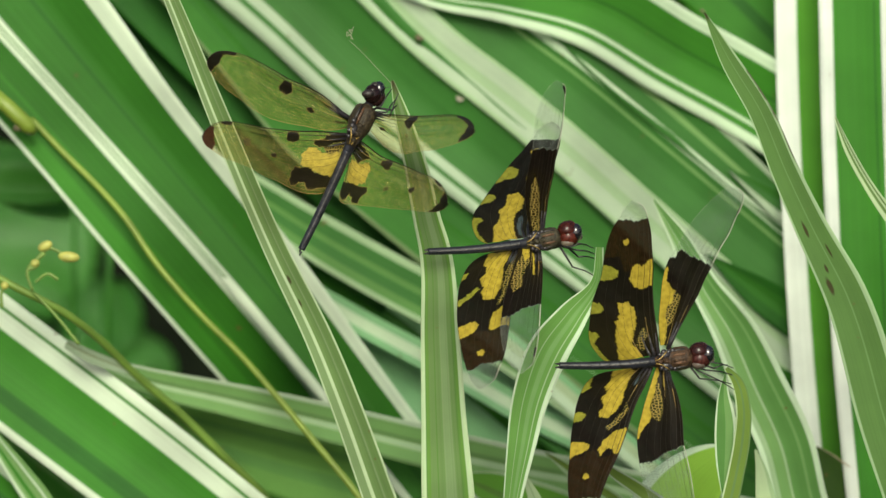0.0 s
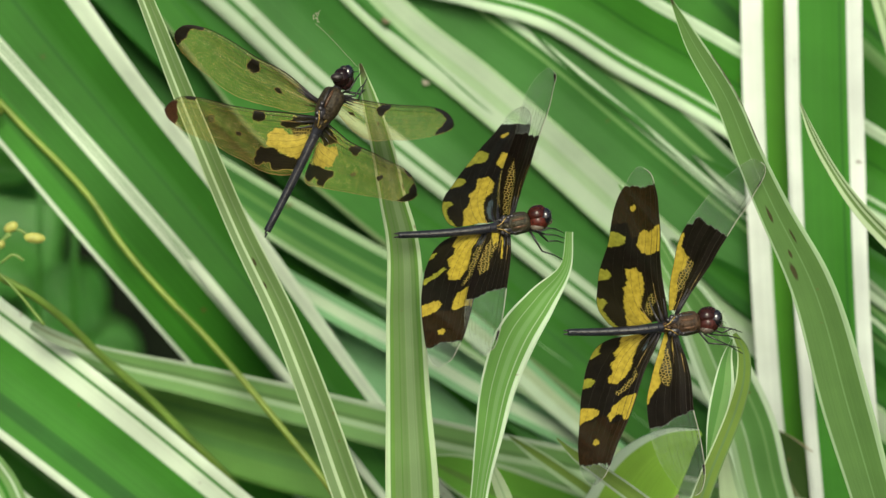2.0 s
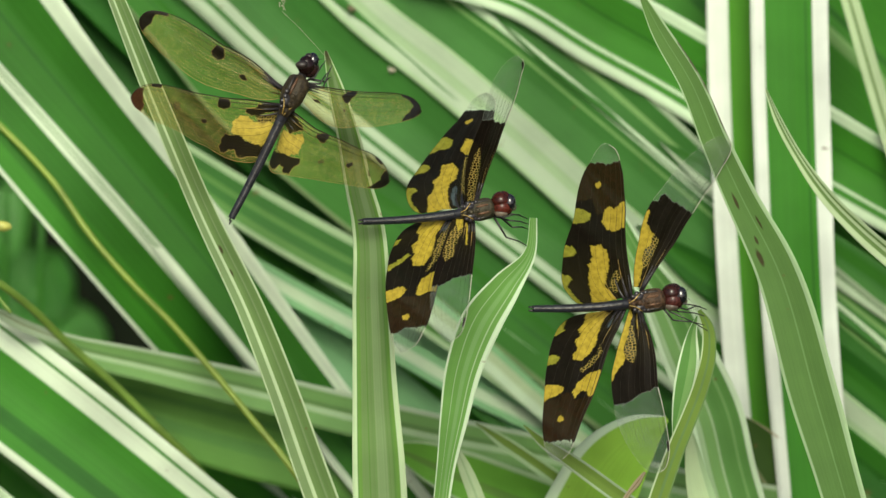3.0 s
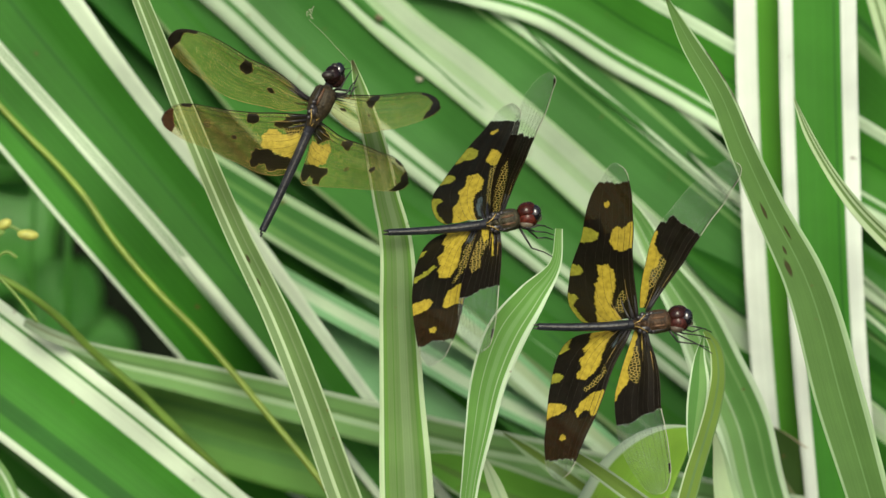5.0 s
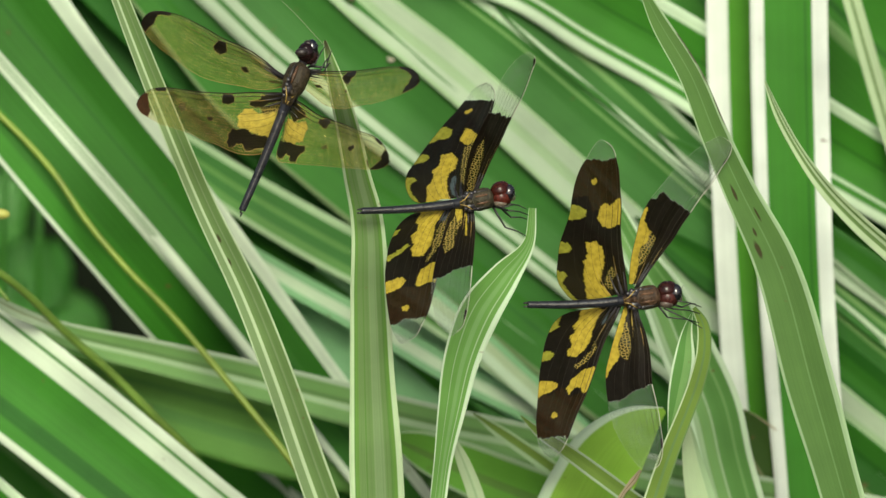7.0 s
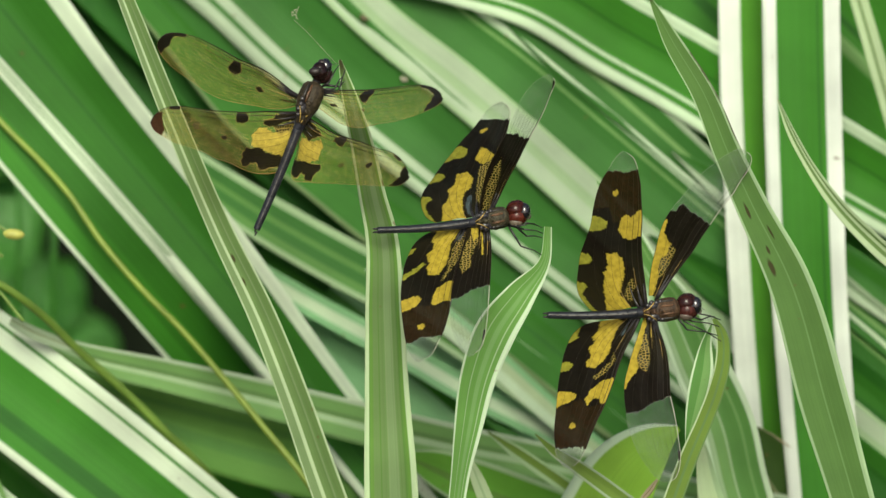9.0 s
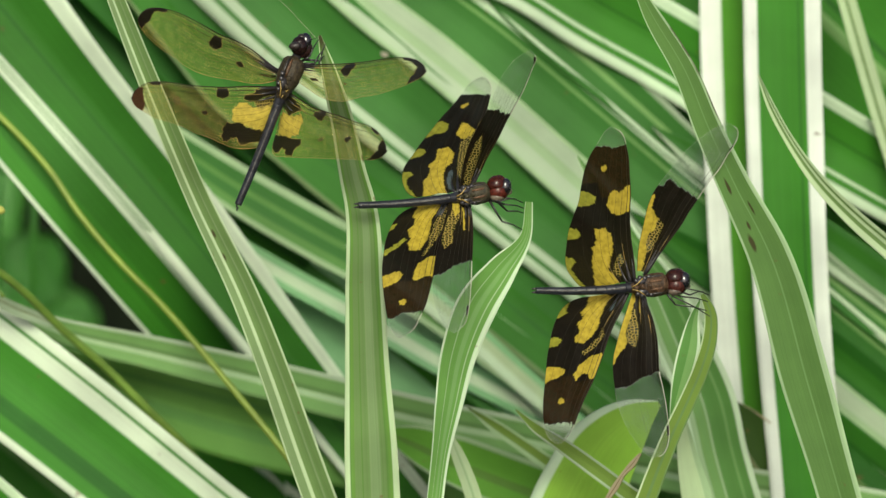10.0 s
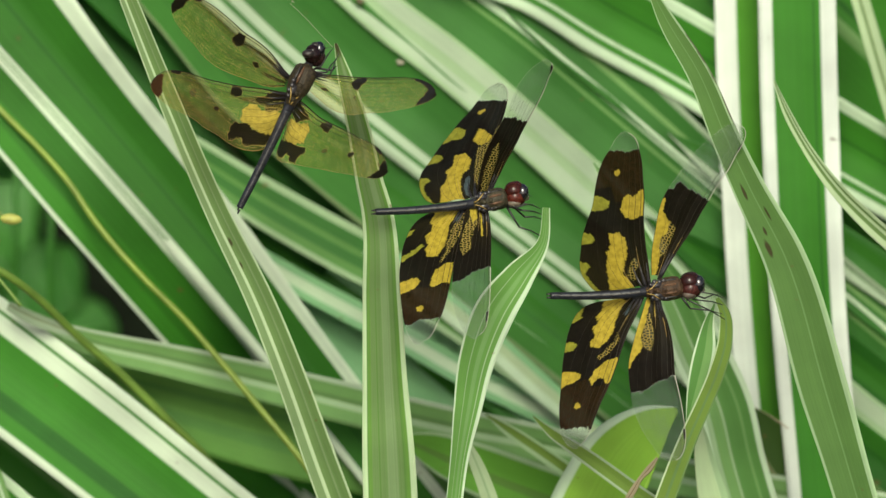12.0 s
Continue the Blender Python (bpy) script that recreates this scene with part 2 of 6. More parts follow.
SHRUB = plain("broad shrub leaf", (0.10, 0.39, 0.05), 0.45, 30, 0.35)
LITTER = plain("dry leaf", (0.11, 0.095, 0.05), 0.8, 60, 0.4)
SILK = plain("dusty silk", (0.34, 0.32, 0.24), 0.6, 300, 0.3)


# ---- building helpers ----
def mesh_object(name, verts, faces, mat, parent=None, smooth=True):
    me = bpy.data.meshes.new(name)
    me.from_pydata([tuple(v) for v in verts], [], faces)
    me.materials.append(mat)
    if smooth:
        me.polygons.foreach_set("use_smooth", [True] * len(me.polygons))
    me.update()
    ob = new(name, me)
    ob.parent = parent
    return ob


def part(name, bm, material, parent, label=""):
    me = bpy.data.meshes.new(name)
    bm.to_mesh(me)
    bm.free()
    me.materials.append(material)
    me.polygons.foreach_set("use_smooth", [True] * len(me.polygons))
    ob = new(name, me)
    ob.parent = parent
    return tagged(ob, label)


def spline(points, per, step=0):
    """A smooth curve through points (rows of x, y, z and more), its speed set by their distances."""
    p = np.array(points, float)
    h = np.linalg.norm(np.diff(p[:, :3], axis=0), axis=1)
    d = np.diff(p, axis=0) / h[:, None]
    m = np.vstack([d[0], (d[:-1] * h[1:, None] + d[1:] * h[:-1, None]) / (h[:-1] + h[1:])[:, None], d[-1]])
    out = []
    for i in range(len(h)):
        for s in np.arange(per) / per:
            out.append(p[i] * (1 + 2 * s) * (1 - s) ** 2 + m[i] * h[i] * s * (1 - s) ** 2 + p[i + 1] * s * s * (3 - 2 * s) - m[i + 1] * h[i] * s * s * (1 - s))
    out.append(p[-1])
    return np.array(out)


FACING = np.array([0, -math.cos(radians(20)), math.sin(radians(20))])


def blade(plant, line, widths, style, twist, fold, spots=(), n=15, per=8):
    """One strap leaf from its tip to its foot: line in mm, widths in mm, folded along the midrib, 0.5 mm thick."""
    pts = spline([(*p, w) for p, w in zip(line, widths)], per)
    wide, pts = np.maximum(pts[:, 3], 0.4) / 1000, pts[:, :3] / 1000
    tang = np.gradient(pts, axis=0)
    tang /= np.linalg.norm(tang, axis=1)[:, None]
    length = np.concatenate([[0], np.cumsum(np.linalg.norm(np.diff(pts, axis=0), axis=1))])
    verts, uvs, faces = [], [], []
    seed = len(bpy.data.objects) * 1.7
    for i, (p, t, w) in enumerate(zip(pts, tang, wide)):
        side = np.cross(FACING, t)
        side /= np.linalg.norm(side)
        nor = np.cross(t, side)
        a = radians(twist + 6 * math.sin(length[i] * 9 + seed))
        side, nor = side * math.cos(a) + nor * math.sin(a), nor * math.cos(a) - side * math.sin(a)
        edge = 0.012 * w * math.sin(length[i] * 160 + seed) + 0.015 * w * math.sin(length[i] * 47 + 2 * seed)
        for face in (0, 1):
            for j in range(n):
                u = j / (n - 1) if face == 0 else 1 - j / (n - 1)
                h = fold * w * abs(2 * u - 1) ** 1.2 + 0.00012 * math.cos(u * 44) + edge * (2 * u - 1) ** 2
                thick = 0.0005 * (1 - 0.7 * abs(2 * u - 1)) * face
                verts.append(p + side * (u - 0.5) * w + nor * (h - thick))
                uvs.append((u, length[i]))
    ring = 2 * n
    for i in range(len(pts) - 1):
        for j in range(ring):
            k = (j + 1) % ring
            faces.append((i * ring + j, i * ring + k, (i + 1) * ring + k, (i + 1) * ring + j))
    ob = mesh_object("leaf", verts, faces, leaf_material(style, spots), plant)
    layer = ob.data.uv_layers.new(name="UVMap")
    idx = np.zeros(len(ob.data.loops), int)
    ob.data.loops.foreach_get("vertex_index", idx)
    layer.data.foreach_set("uv", np.array(uvs)[idx].ravel())
    return ob


def tube(bm, points, radii, sides=8):
    """A round bar along points (metres) with a radius at each."""
    rings = []
    pts = [Vector(p) for p in points]
    for i, (p, r) in enumerate(zip(pts, radii)):
        t = (pts[min(i + 1, len(pts) - 1)] - pts[max(i - 1, 0)]).normalized()
        a = t.orthogonal().normalized() if i == 0 else (a - t * a.dot(t)).normalized()
        b = t.cross(a)
        rings.append([bm.verts.new(p + (a * math.cos(k * math.tau / sides) + b * math.sin(k * math.tau / sides)) * r) for k in range(sides)])
    for r1, r2 in zip(rings, rings[1:]):
        for k in range(sides):
            bm.faces.new((r1[k], r1[(k + 1) % sides], r2[(k + 1) % sides], r2[k]))
    bm.faces.new(rings[0][::-1])
    bm.faces.new(rings[-1])
    return bm


def blob(bm, centre, axes, turn=None, u=20, v=12):
    made = bmesh.ops.create_uvsphere(bm, u_segments=u, v_segments=v, radius=1)["verts"]
    m = Matrix.Translation(centre) @ (turn or Matrix()) @ Matrix.Diagonal((*axes, 1))
    bmesh.ops.transform(bm, matrix=m, verts=made)
    return bm


def thing(name, label, category, where=None, group=""):
    ob = new(name)
    ob.empty_display_size = 0.01
    if where is not None:
        ob.matrix_world = where
    return tagged(ob, label, category, group)


# ---- ground ----
def make_ground():
    bm = bmesh.new()
    grid = [-60, -8, -3] + [x * 0.06 for x in range(-20, 45)] + [3.5, 8, 60]
    vs = [[bm.verts.new((x, y, 0.02 * noise.noise((x * 4, y * 4, 0)) + 0.012 * noise.noise((x * 17, y * 17, 3)) - 0.02)) for x in grid] for y in grid]
    for i in range(len(grid) - 1):
        for j in range(len(grid) - 1):
            bm.faces.new((vs[i][j], vs[i][j + 1], vs[i + 1][j + 1], vs[i + 1][j]))
    ob = part("ground", bm, SHADED_SOIL, None)
    return tagged(ob, "bare soil under the plants, darkened in colour for their shade", "ground", kind="structure")


make_ground()

# ---- the striped plants ----
front = thing("striped_plant", "clump of upright green and white striped strap leaves", "plant", group="striped plants")
back = thing("striped_plant", "clump of arching broad green strap leaves with white margins", "plant", group="striped plants")
perch_a = blade(front, [(-11.7, 16.1, 735.5), (-9.6, 13.6, 728.5), (-6, 9.1, 716.2), (-3.5, 5.1, 705.2), (-1.8, 2.8, 699), (-0.5, -4.3, 679.5), (0.3, -10.5, 662.4), (1.3, -16.8, 645), (2.1, -22.5, 629.3), (7.7, -63.5, 516.7), (11.6, -2.5, 264.3), (12.1, 7.5, -5)],
      [0.7, 3.4, 5.5, 6.5, 7.3, 9.1, 10.4, 12.3, 12.8, 12.8, 11.5, 10.2], "f.10 e.125 k.18 c.31 e.335 c.46 i.66 c.77 e.81 k.88 f1", 4, 0.1, ((0.5, 0.0, 0.6, 0.0025), (0.98, 0.03, 0.05, 0.001)))
perch_b = blade(front, [(36.1, 2, 699.7), (35.3, -0.7, 692.1), (29.7, -3.4, 684.8), (24.2, -6.1, 677.4), (20.2, -9.7, 667.6), (17.7, -14.1, 655.4), (16, -17.8, 645.4), (14.2, -23, 630.9), (0.1, -63.8, 519), (42.7, -3, 265), (44.2, 7, -5)],
      [1.7, 2.8, 7.2, 9.6, 8.6, 6.5, 4.4, 3.9, 3.9, 3.5, 3.1], "w.06 m.33 v.35 m.5 p.62 m.72 v.75 m.87 w1", 0, 0.12)
perch_c = blade(front, [(65.2, -8.4, 673.9), (67.6, -9.5, 671.1), (69.1, -11.5, 665.6), (68.8, -14.1, 658.2), (67.4, -16.8, 650.9), (65.7, -19.5, 643.5), (62.2, -27.5, 621.5), (44.4, -68.1, 510), (90.7, -7.5, 261), (92.2, 2.5, -5)],
      [1, 2.6, 3.4, 3.8, 3.9, 4.2, 5, 5, 4.5, 4], "f.1 o.45 c.6 o.9 c1", 5, 0.2)
perch_c_flap = blade(front, [(65.1, -7, 671.9), (64.7, -8.3, 668.5), (65.1, -10.9, 661.3), (64.9, -14.2, 652.3), (64.7, -16.2, 646.7), (64.7, -17, 644.6)],
      [0.4, 2.1, 5, 3.9, 1.3, 0.3], "w.1 q.5 p.85 w1", -8, 0.15)
perch_c_curl = blade(front, [(59.5, -22.7, 637.6), (58.4, -23.7, 634.9), (56.7, -24.7, 632.2), (55.8, -25.7, 629.5), (54.5, -26.9, 626.2), (53.6, -28.2, 622.6)],
      [0.5, 1.6, 1.1, 1.7, 1.3, 1.1], "T.3 K.4 T.75 K.85 T1", 35, 0.3)
thin_leaf = blade(front, [(-72.2, 43.8, 773.7), (-67.6, 38.5, 758.9), (-63.1, 34.9, 749), (-51.1, 24.7, 721.2), (-38.9, 15, 694.5), (-28.7, 7.9, 674.9), (-21.3, 1.6, 657.6), (-14.7, -4.7, 640.3), (-8.4, -10.5, 624.3), (33.2, -49, 518.5), (48.6, 9.5, 262.2), (51.6, 19.5, -5)],
      [1.1, 2.7, 3.5, 5, 5.6, 6.6, 7.2, 7.7, 8, 8, 7.2, 6.4], "f.05 i.28 f.38 c.62 i.68 c.93 f1", 8, 0.18, ((0.45, 0.0985, 0.06, 0.0012), (0.42, 0.1045, 0.05, 0.0012)))
rust_leaf = blade(front, [(60, 14.8, 752.4), (65.2, 11.4, 742.9), (73, 6.9, 730.7), (78.4, 2.5, 718.5), (84.4, -1.9, 706.4), (92.4, -7.3, 691.7), (101.6, -17.7, 663.1), (107.3, -24.2, 645.2), (111, -28.5, 633.3), (143.9, -68, 524.8), (168, -8.5, 266), (171, 1.5, -5)],
      [0.4, 3.9, 5.5, 6.5, 7.6, 9.9, 11.5, 10.2, 9.9, 9.9, 8.9, 7.9], "v.05 r.49 R.53 r.88 v1", 6, 0.12, ((0.5, 0.0, 0.6, 0.0022), (0.24, 0.0695, 0.055, 0.0024), (0.34, 0.065, 0.035, 0.0012), (0.3, 0.055, 0.04, 0.0022), (0.62, 0.062, 0.03, 0.0018), (1.0, 0.02, 0.10, 0.009), (1.0, 0.035, 0.05, 0.006)))
blade(front, [(91.6, 31.2, 721.4), (94.5, 28.8, 714.9), (99, 26, 707.2), (106.4, 22.5, 697.6), (114.3, 19.8, 690.1), (123.5, 17.1, 682.7), (134.1, 13.9, 674), (224.4, -13.1, 599.7), (191.1, 33.9, 283.1), (194.1, 43.9, -5)],
      [0.4, 1.9, 2.4, 3.5, 4.3, 4.8, 5.3, 5.3, 4.8, 4.3], "f.3 c.5 f.68 c.8 f1", 8, 0.25)
blade(front, [(50.5, 60.4, 690.5), (57, 56.9, 680.9), (62.4, 53.4, 671.3), (69.8, 49.5, 660.5), (75.3, 45.3, 649.1), (82, 40.2, 635.1), (85, 36, 623.4), (88.8, 31.4, 610.9), (121.8, -8, 502.5), (136.3, 51.4, 256.6), (138.8, 61.4, -5)],
      [0.5, 4.9, 7, 10.8, 12.9, 13.5, 13.3, 13.3, 13.3, 11.9, 10.6], "w.1 v.2 p.4 v.45 q.7 p.76 q.9 w1", 0, 0.2)
blade(front, [(87.7, 139.4, 777), (87.4, 126.4, 741.6), (87.5, 119.3, 721.9), (89.6, 100.2, 669.6), (93.5, 82.6, 621.1), (96.5, 73.6, 596.2), (110.5, 32.3, 482.9), (133.5, 94.4, 253.4), (135.7, 104.4, -5)],
      [8.5, 11.2, 11.4, 11.6, 11.9, 11.9, 11.9, 10.8, 9.5], "W.47 n1", 6, 0.12)
blade(front, [(101.3, 124.2, 781.2), (101, 111.4, 746.2), (101.3, 104.3, 726.7), (102.4, 90.2, 687.8), (104.5, 75.1, 646.4), (107.9, 61.9, 610.1), (118.6, 21.1, 498), (146.2, 81.8, 255.7), (148.2, 91.8, -5)],
      [14.9, 19.1, 19.1, 19.1, 18.6, 18.2, 18.2, 16.4, 14.9], "W.175 g.70 d.725 g.79 W1", 6, 0.06)
# z is paler than other greens, in place of sunlight through the leaf
blade(front, [(69.8, 25.2, 640.7), (64.4, 24, 637.3), (57.7, 21.7, 631), (51.7, 18, 620.9), (46.3, 13.5, 608.3), (1.8, -24.7, 503.6), (-1.2, 33.5, 255.5), (-3.7, 43.5, -5)],
      [1.5, 11.1, 19.1, 22, 22, 22, 19.8, 17.6], "w.12 z1", 24, 0.08)
blade(front, [(89.5, 66, 625.3), (92.5, 66, 621.3), (97.5, 66, 614.3), (104, 66, 606.8), (111.2, 66, 599.3), (170, 60, 500), (165, 70, 255), (168, 80, -5)],
      [0.8, 5.5, 10.5, 13, 14, 14, 12, 10], "l.08 s.93 T1", 5, 0.1)
blade(front, [(35.2, 8, 645.8), (39.8, 6.6, 642), (44.2, 5.6, 639.3), (61.4, 1.4, 627.8), (159.3, -22.3, 562.7), (108.9, 21.4, 263.7), (111.4, 31.4, -5)],
      [0.4, 2.4, 3.2, 4, 4, 3.6, 3.2], "V.15 o.85 V1", 10, 0.2)
blade(back, [(-151.2, 143.5, 784.4), (-120.5, 130.2, 747.7), (-98.7, 120.6, 721.5), (-66.4, 107.1, 684.3), (-48.1, 99.6, 663.7), (-15.8, 85.3, 624.6), (2.2, 77.5, 602.9), (76.1, 45.1, 514.1), (78.2, 97.5, 253.2), (82.2, 107.5, -5)],
      [21, 30.1, 28, 21.6, 19.9, 16, 14.7, 14.7, 13.3, 11.8], "u.12 h.4 d.44 h.81 u1", 6, 0.12)
blade(back, [(-166.9, 132.2, 767.9), (-125.8, 116.1, 723.6), (-97.6, 105.4, 694.2), (-71.5, 95.1, 666), (-43.2, 101.2, 628), (-20.1, 117.7, 590.8), (59.2, 85.2, 501.7), (56.5, 94.2, 255.6), (60.5, 104.2, -5)],
      [12, 16.4, 17.6, 18.7, 18.4, 16.7, 16.7, 15, 13.4], "u.06 g.28 h.45 g.5 h.82 u.9 q.912 u.95 q.962 u1", -4, 0.12)
blade(back, [(-165.5, 84.6, 686.9), (-128.4, 75.1, 660.8), (-107.8, 69.7, 645.9), (-74.8, 61.1, 622.3), (-41.8, 52.2, 597.8), (52.3, 26.7, 527.8), (53.2, 72.2, 251.1), (58.2, 82.2, -5)],
      [20.7, 26.2, 27.2, 27.2, 26.2, 26.2, 23.6, 20.9], "u.07 g.2 d.33 g.73 u.87 g.905 u1", 4, 0.1)
blade(back, [(-149.3, 72.4, 644.5), (-114.9, 63.4, 619.9), (-99.7, 59.2, 608.2), (-73.6, 51.6, 587.5), (18.2, 25.2, 514.9), (21.4, 71.6, 246.8), (26.4, 81.6, -5)],
      [9.8, 12.6, 12.6, 12.6, 12.6, 11.3, 10.1], "g.4 d.5 g.8 w1", 10, 0.1)
blade(back, [(-113, 61.4, 634.8), (-107.5, 58.8, 627.7), (-102, 56.2, 620.6), (-97.2, 53.9, 614.1), (-93.8, 50.8, 605.8), (-50.7, 12.5, 500.5), (-46.3, 70.8, 254.4), (-43.8, 80.8, -5)],
      [1.4, 4.2, 6.1, 7, 7, 7, 6.3, 5.6], "w.15 p.3 g.45 p.7 w.8 p1", 10, 0.1)
blade(back, [(-91.8, 78.1, 645.5), (-75.2, 75.7, 639.1), (-53.1, 74, 634.2), (-25.4, 71.8, 628.1), (-6.1, 70.1, 623.6), (16, 68.3, 618.8), (38.1, 66.9, 614.8), (64.4, 64.8, 608.9), (181.2, 55.3, 582.9), (140.4, 84.8, 255.7), (144.4, 94.8, -5)],
      [1.4, 6.2, 8.3, 9.7, 10.4, 10.4, 9.7, 9.7, 9.7, 8.7, 7.8], "R.08 p.35 v.5 R.62 p.88 x1", 5, 0.15)
blade(back, [(-81.6, 90, 625.7), (-46.7, 86.2, 615.2), (-4.8, 82.6, 605.4), (30.2, 80, 598.1), (147.4, 71.2, 573.9), (106.2, 100, 251.2), (110.2, 110, -5)],
      [8.9, 17.9, 19.3, 19.3, 19.3, 17.4, 15.5], "m.3 q.45 m.7 q.8 m1", 20, 0.1)
blade(back, [(-25.7, 130.2, 736.1), (-3.4, 126.1, 724.8), (16.2, 125.4, 722.9), (37.2, 124, 719), (58.2, 119.9, 707.8), (72.1, 117.3, 700.6), (88.9, 113.9, 691.4), (116.9, 108.4, 676.3), (142, 103.4, 662.5), (245.7, 82.7, 605.7), (218, 123.4, 278.3), (222, 133.4, -5)],
      [7.1, 11.9, 16.7, 21.2, 22, 22, 22, 21.2, 19.8, 19.8, 17.8, 15.8], "w.12 g.2 w.24 g.55 d.58 g.86 w1", 8, 0.1)
blade(back, [(-73.7, 146.1, 753.5), (-48.2, 138, 731.2), (-34.9, 133.7, 719.3), (-17.3, 127.6, 702.8), (1.7, 122.1, 687.6), (18, 117.5, 675), (39.1, 111.8, 659.2), (67.2, 104.3, 638.7), (95.3, 96.6, 617.5), (189, 71, 547.1), (171.3, 116.6, 259.4), (175.3, 126.6, -5)],
      [29, 31.8, 30.4, 28, 25.8, 24.4, 23, 23, 23, 23, 20.7, 18.4], "x.10 G.15 x.235 G1", 8, 0.12)
blade(back, [(-53.8, 142.2, 757.3), (-25.8, 132.6, 731), (-13.2, 128.3, 719.1), (0, 124, 707.5), (16.3, 119.7, 695.7), (30.3, 115.7, 684.6), (51.3, 109.3, 667.1), (79.3, 100.9, 644), (107.4, 92.8, 621.6), (198.8, 66.2, 548.6), (183.4, 112.8, 261.1), (187.4, 122.8, -5)],
      [8.5, 11.1, 11.4, 11.4, 11.7, 11.7, 12, 12, 12, 12, 10.8, 9.6], "v.1 x.4 v.6 x.92 v1", 10, 0.08)
blade(back, [(-31.4, 142.2, 750), (-0.6, 132.6, 723.6), (16.3, 127, 708.4), (30.3, 123.4, 698.5), (51.4, 117.4, 682.1), (72.4, 111.4, 665.6), (93.5, 105.4, 649.1), (121.6, 97.5, 627.3), (214.1, 71.4, 555.5), (197.6, 117.5, 263.5), (201.6, 127.5, -5)],
      [11.3, 14.1, 14.8, 15.2, 15.8, 15.8, 15.8, 15.8, 15.8, 14.2, 12.6], "G.1 G.35 G.4 G.72 p.78 G.88 w1", 6, 0.12)
blade(back, [(23.3, 128.7, 721.9), (46.4, 121.7, 702.4), (65, 116.1, 687.1), (86.3, 109.6, 669.2), (114.3, 101, 645.5), (135.4, 95.2, 629.7), (229.1, 69.6, 559.3), (211.4, 115.2, 264.5), (215.4, 125.2, -5)],
      [10, 13.7, 11.4, 9.4, 10, 10, 10, 9, 8], "G.4 p.52 G.85 V1", 10, 0.1)
# dark greens here help paint the shaded gap beside this blade
blade(back, [(-84.1, 146.5, 739.9), (-53.1, 134.4, 706.8), (-32.2, 126.2, 685.4), (-11.4, 120.5, 670.6), (10.4, 114.7, 655.4), (31.6, 108.9, 639.5), (59.8, 101.2, 618.3), (153.5, 75.5, 547.9), (135.8, 121.2, 259.7), (139.8, 131.2, -5)],
      [11.8, 13.3, 16.5, 19.5, 21.5, 21.5, 21.3, 21.3, 19.1, 17], "i.06 h.4 d.44 h.6 G1", 6, 0.12)
blade(back, [(-57, 122.4, 676.6), (-31.6, 116.6, 660.7), (-11.8, 112.7, 650.1), (9.3, 108.9, 639.5), (30.4, 104.1, 626.3), (58.6, 96.8, 606.4), (154.6, 72.2, 538.7), (134.6, 116.8, 254.7), (138.6, 126.8, -5)],
      [8.5, 12, 12.7, 12.7, 12.7, 12.7, 12.7, 11.4, 10.1], "v.12 q.3 G.5 q.62 G.85 v1", 0, 0.1)
blade(back, [(-43, 117.9, 652.7), (-23.2, 113.6, 640.8), (-6.2, 110.4, 632.1), (7.3, 108, 625.4), (17.2, 106, 620), (41.3, 102, 608.9), (72.9, 96.2, 593), (178.7, 76.8, 539.7), (148.9, 116.2, 249), (152.9, 126.2, -5)],
      [4.2, 6.2, 6.5, 6.5, 6.5, 6.5, 6.5, 6.5, 5.9, 5.2], "t.28 w.7 t1", 0, 0.06)
blade(back, [(-3.4, 110.9, 650.8), (16.3, 105.5, 636), (27, 102.5, 627.8), (38.3, 99, 618.3), (58.6, 93, 601.9), (149.5, 66.3, 528.3), (134.6, 113, 252.8), (138.6, 123, -5)],
      [5.6, 6.2, 6.2, 6.2, 6.2, 6.2, 5.6, 5], "w.4 f.75 t1", 0, 0.06)
# t makes this shaded blade look lit by its colour
blade(back, [(-11.9, 119.3, 644.7), (16.4, 113, 627.4), (39.1, 107.2, 611.4), (73.1, 98.4, 587.4), (169.1, 73.8, 519.8), (149.1, 118.4, 246.7), (153.1, 128.4, -5)],
      [12.8, 18.4, 21.3, 21.3, 21.3, 19.1, 17], "G.15 t.8 G1", 0, 0.1)
blade(back, [(-90.9, 128.7, 615.1), (-78, 126.3, 608.4), (-57.9, 121.4, 594.9), (-37.9, 116, 580.1), (56.5, 90.6, 510.5), (9.6, 136, 243.6), (12.1, 146, -5)],
      [2.9, 15.8, 24.4, 24.4, 24.4, 22, 19.5], "g.4 d.5 g.92 u1", 4, 0.1)
blade(back, [(-154.5, 126.7, 638.9), (-120.3, 116.7, 611.4), (-90.3, 108.5, 588.7), (-64.7, 100.9, 567.9), (26.2, 74.1, 494.3), (-17.2, 120.9, 238.5), (-14.7, 130.9, -5)],
      [17.1, 24.3, 25.7, 25.7, 25.7, 23.1, 20.6], "q.3 g.6 q.9 u1", 4, 0.1)
blade(back, [(24.6, 43.4, 632.1), (30.7, 42, 628.2), (37.5, 40.4, 623.9), (49.7, 37.4, 615.8), (147.5, 13.7, 550.4), (97.2, 57.4, 258.6), (99.7, 67.4, -5)],
      [0.4, 3, 3.5, 4.1, 4.1, 3.7, 3.3], "v.3 o.8 v1", 0, 0.15)
blade(front, [(18.8, 14, 639.1), (21.4, 12, 633.5), (24.1, 9.7, 627.2), (27.4, 6.1, 617.2), (63.2, -33.1, 509.6), (55.9, 26.1, 259.2), (57.4, 36.1, -5)],
      [0.4, 2.9, 3.7, 4, 4, 3.6, 3.2], "f.45 v.6 f1", 0, 0.15)
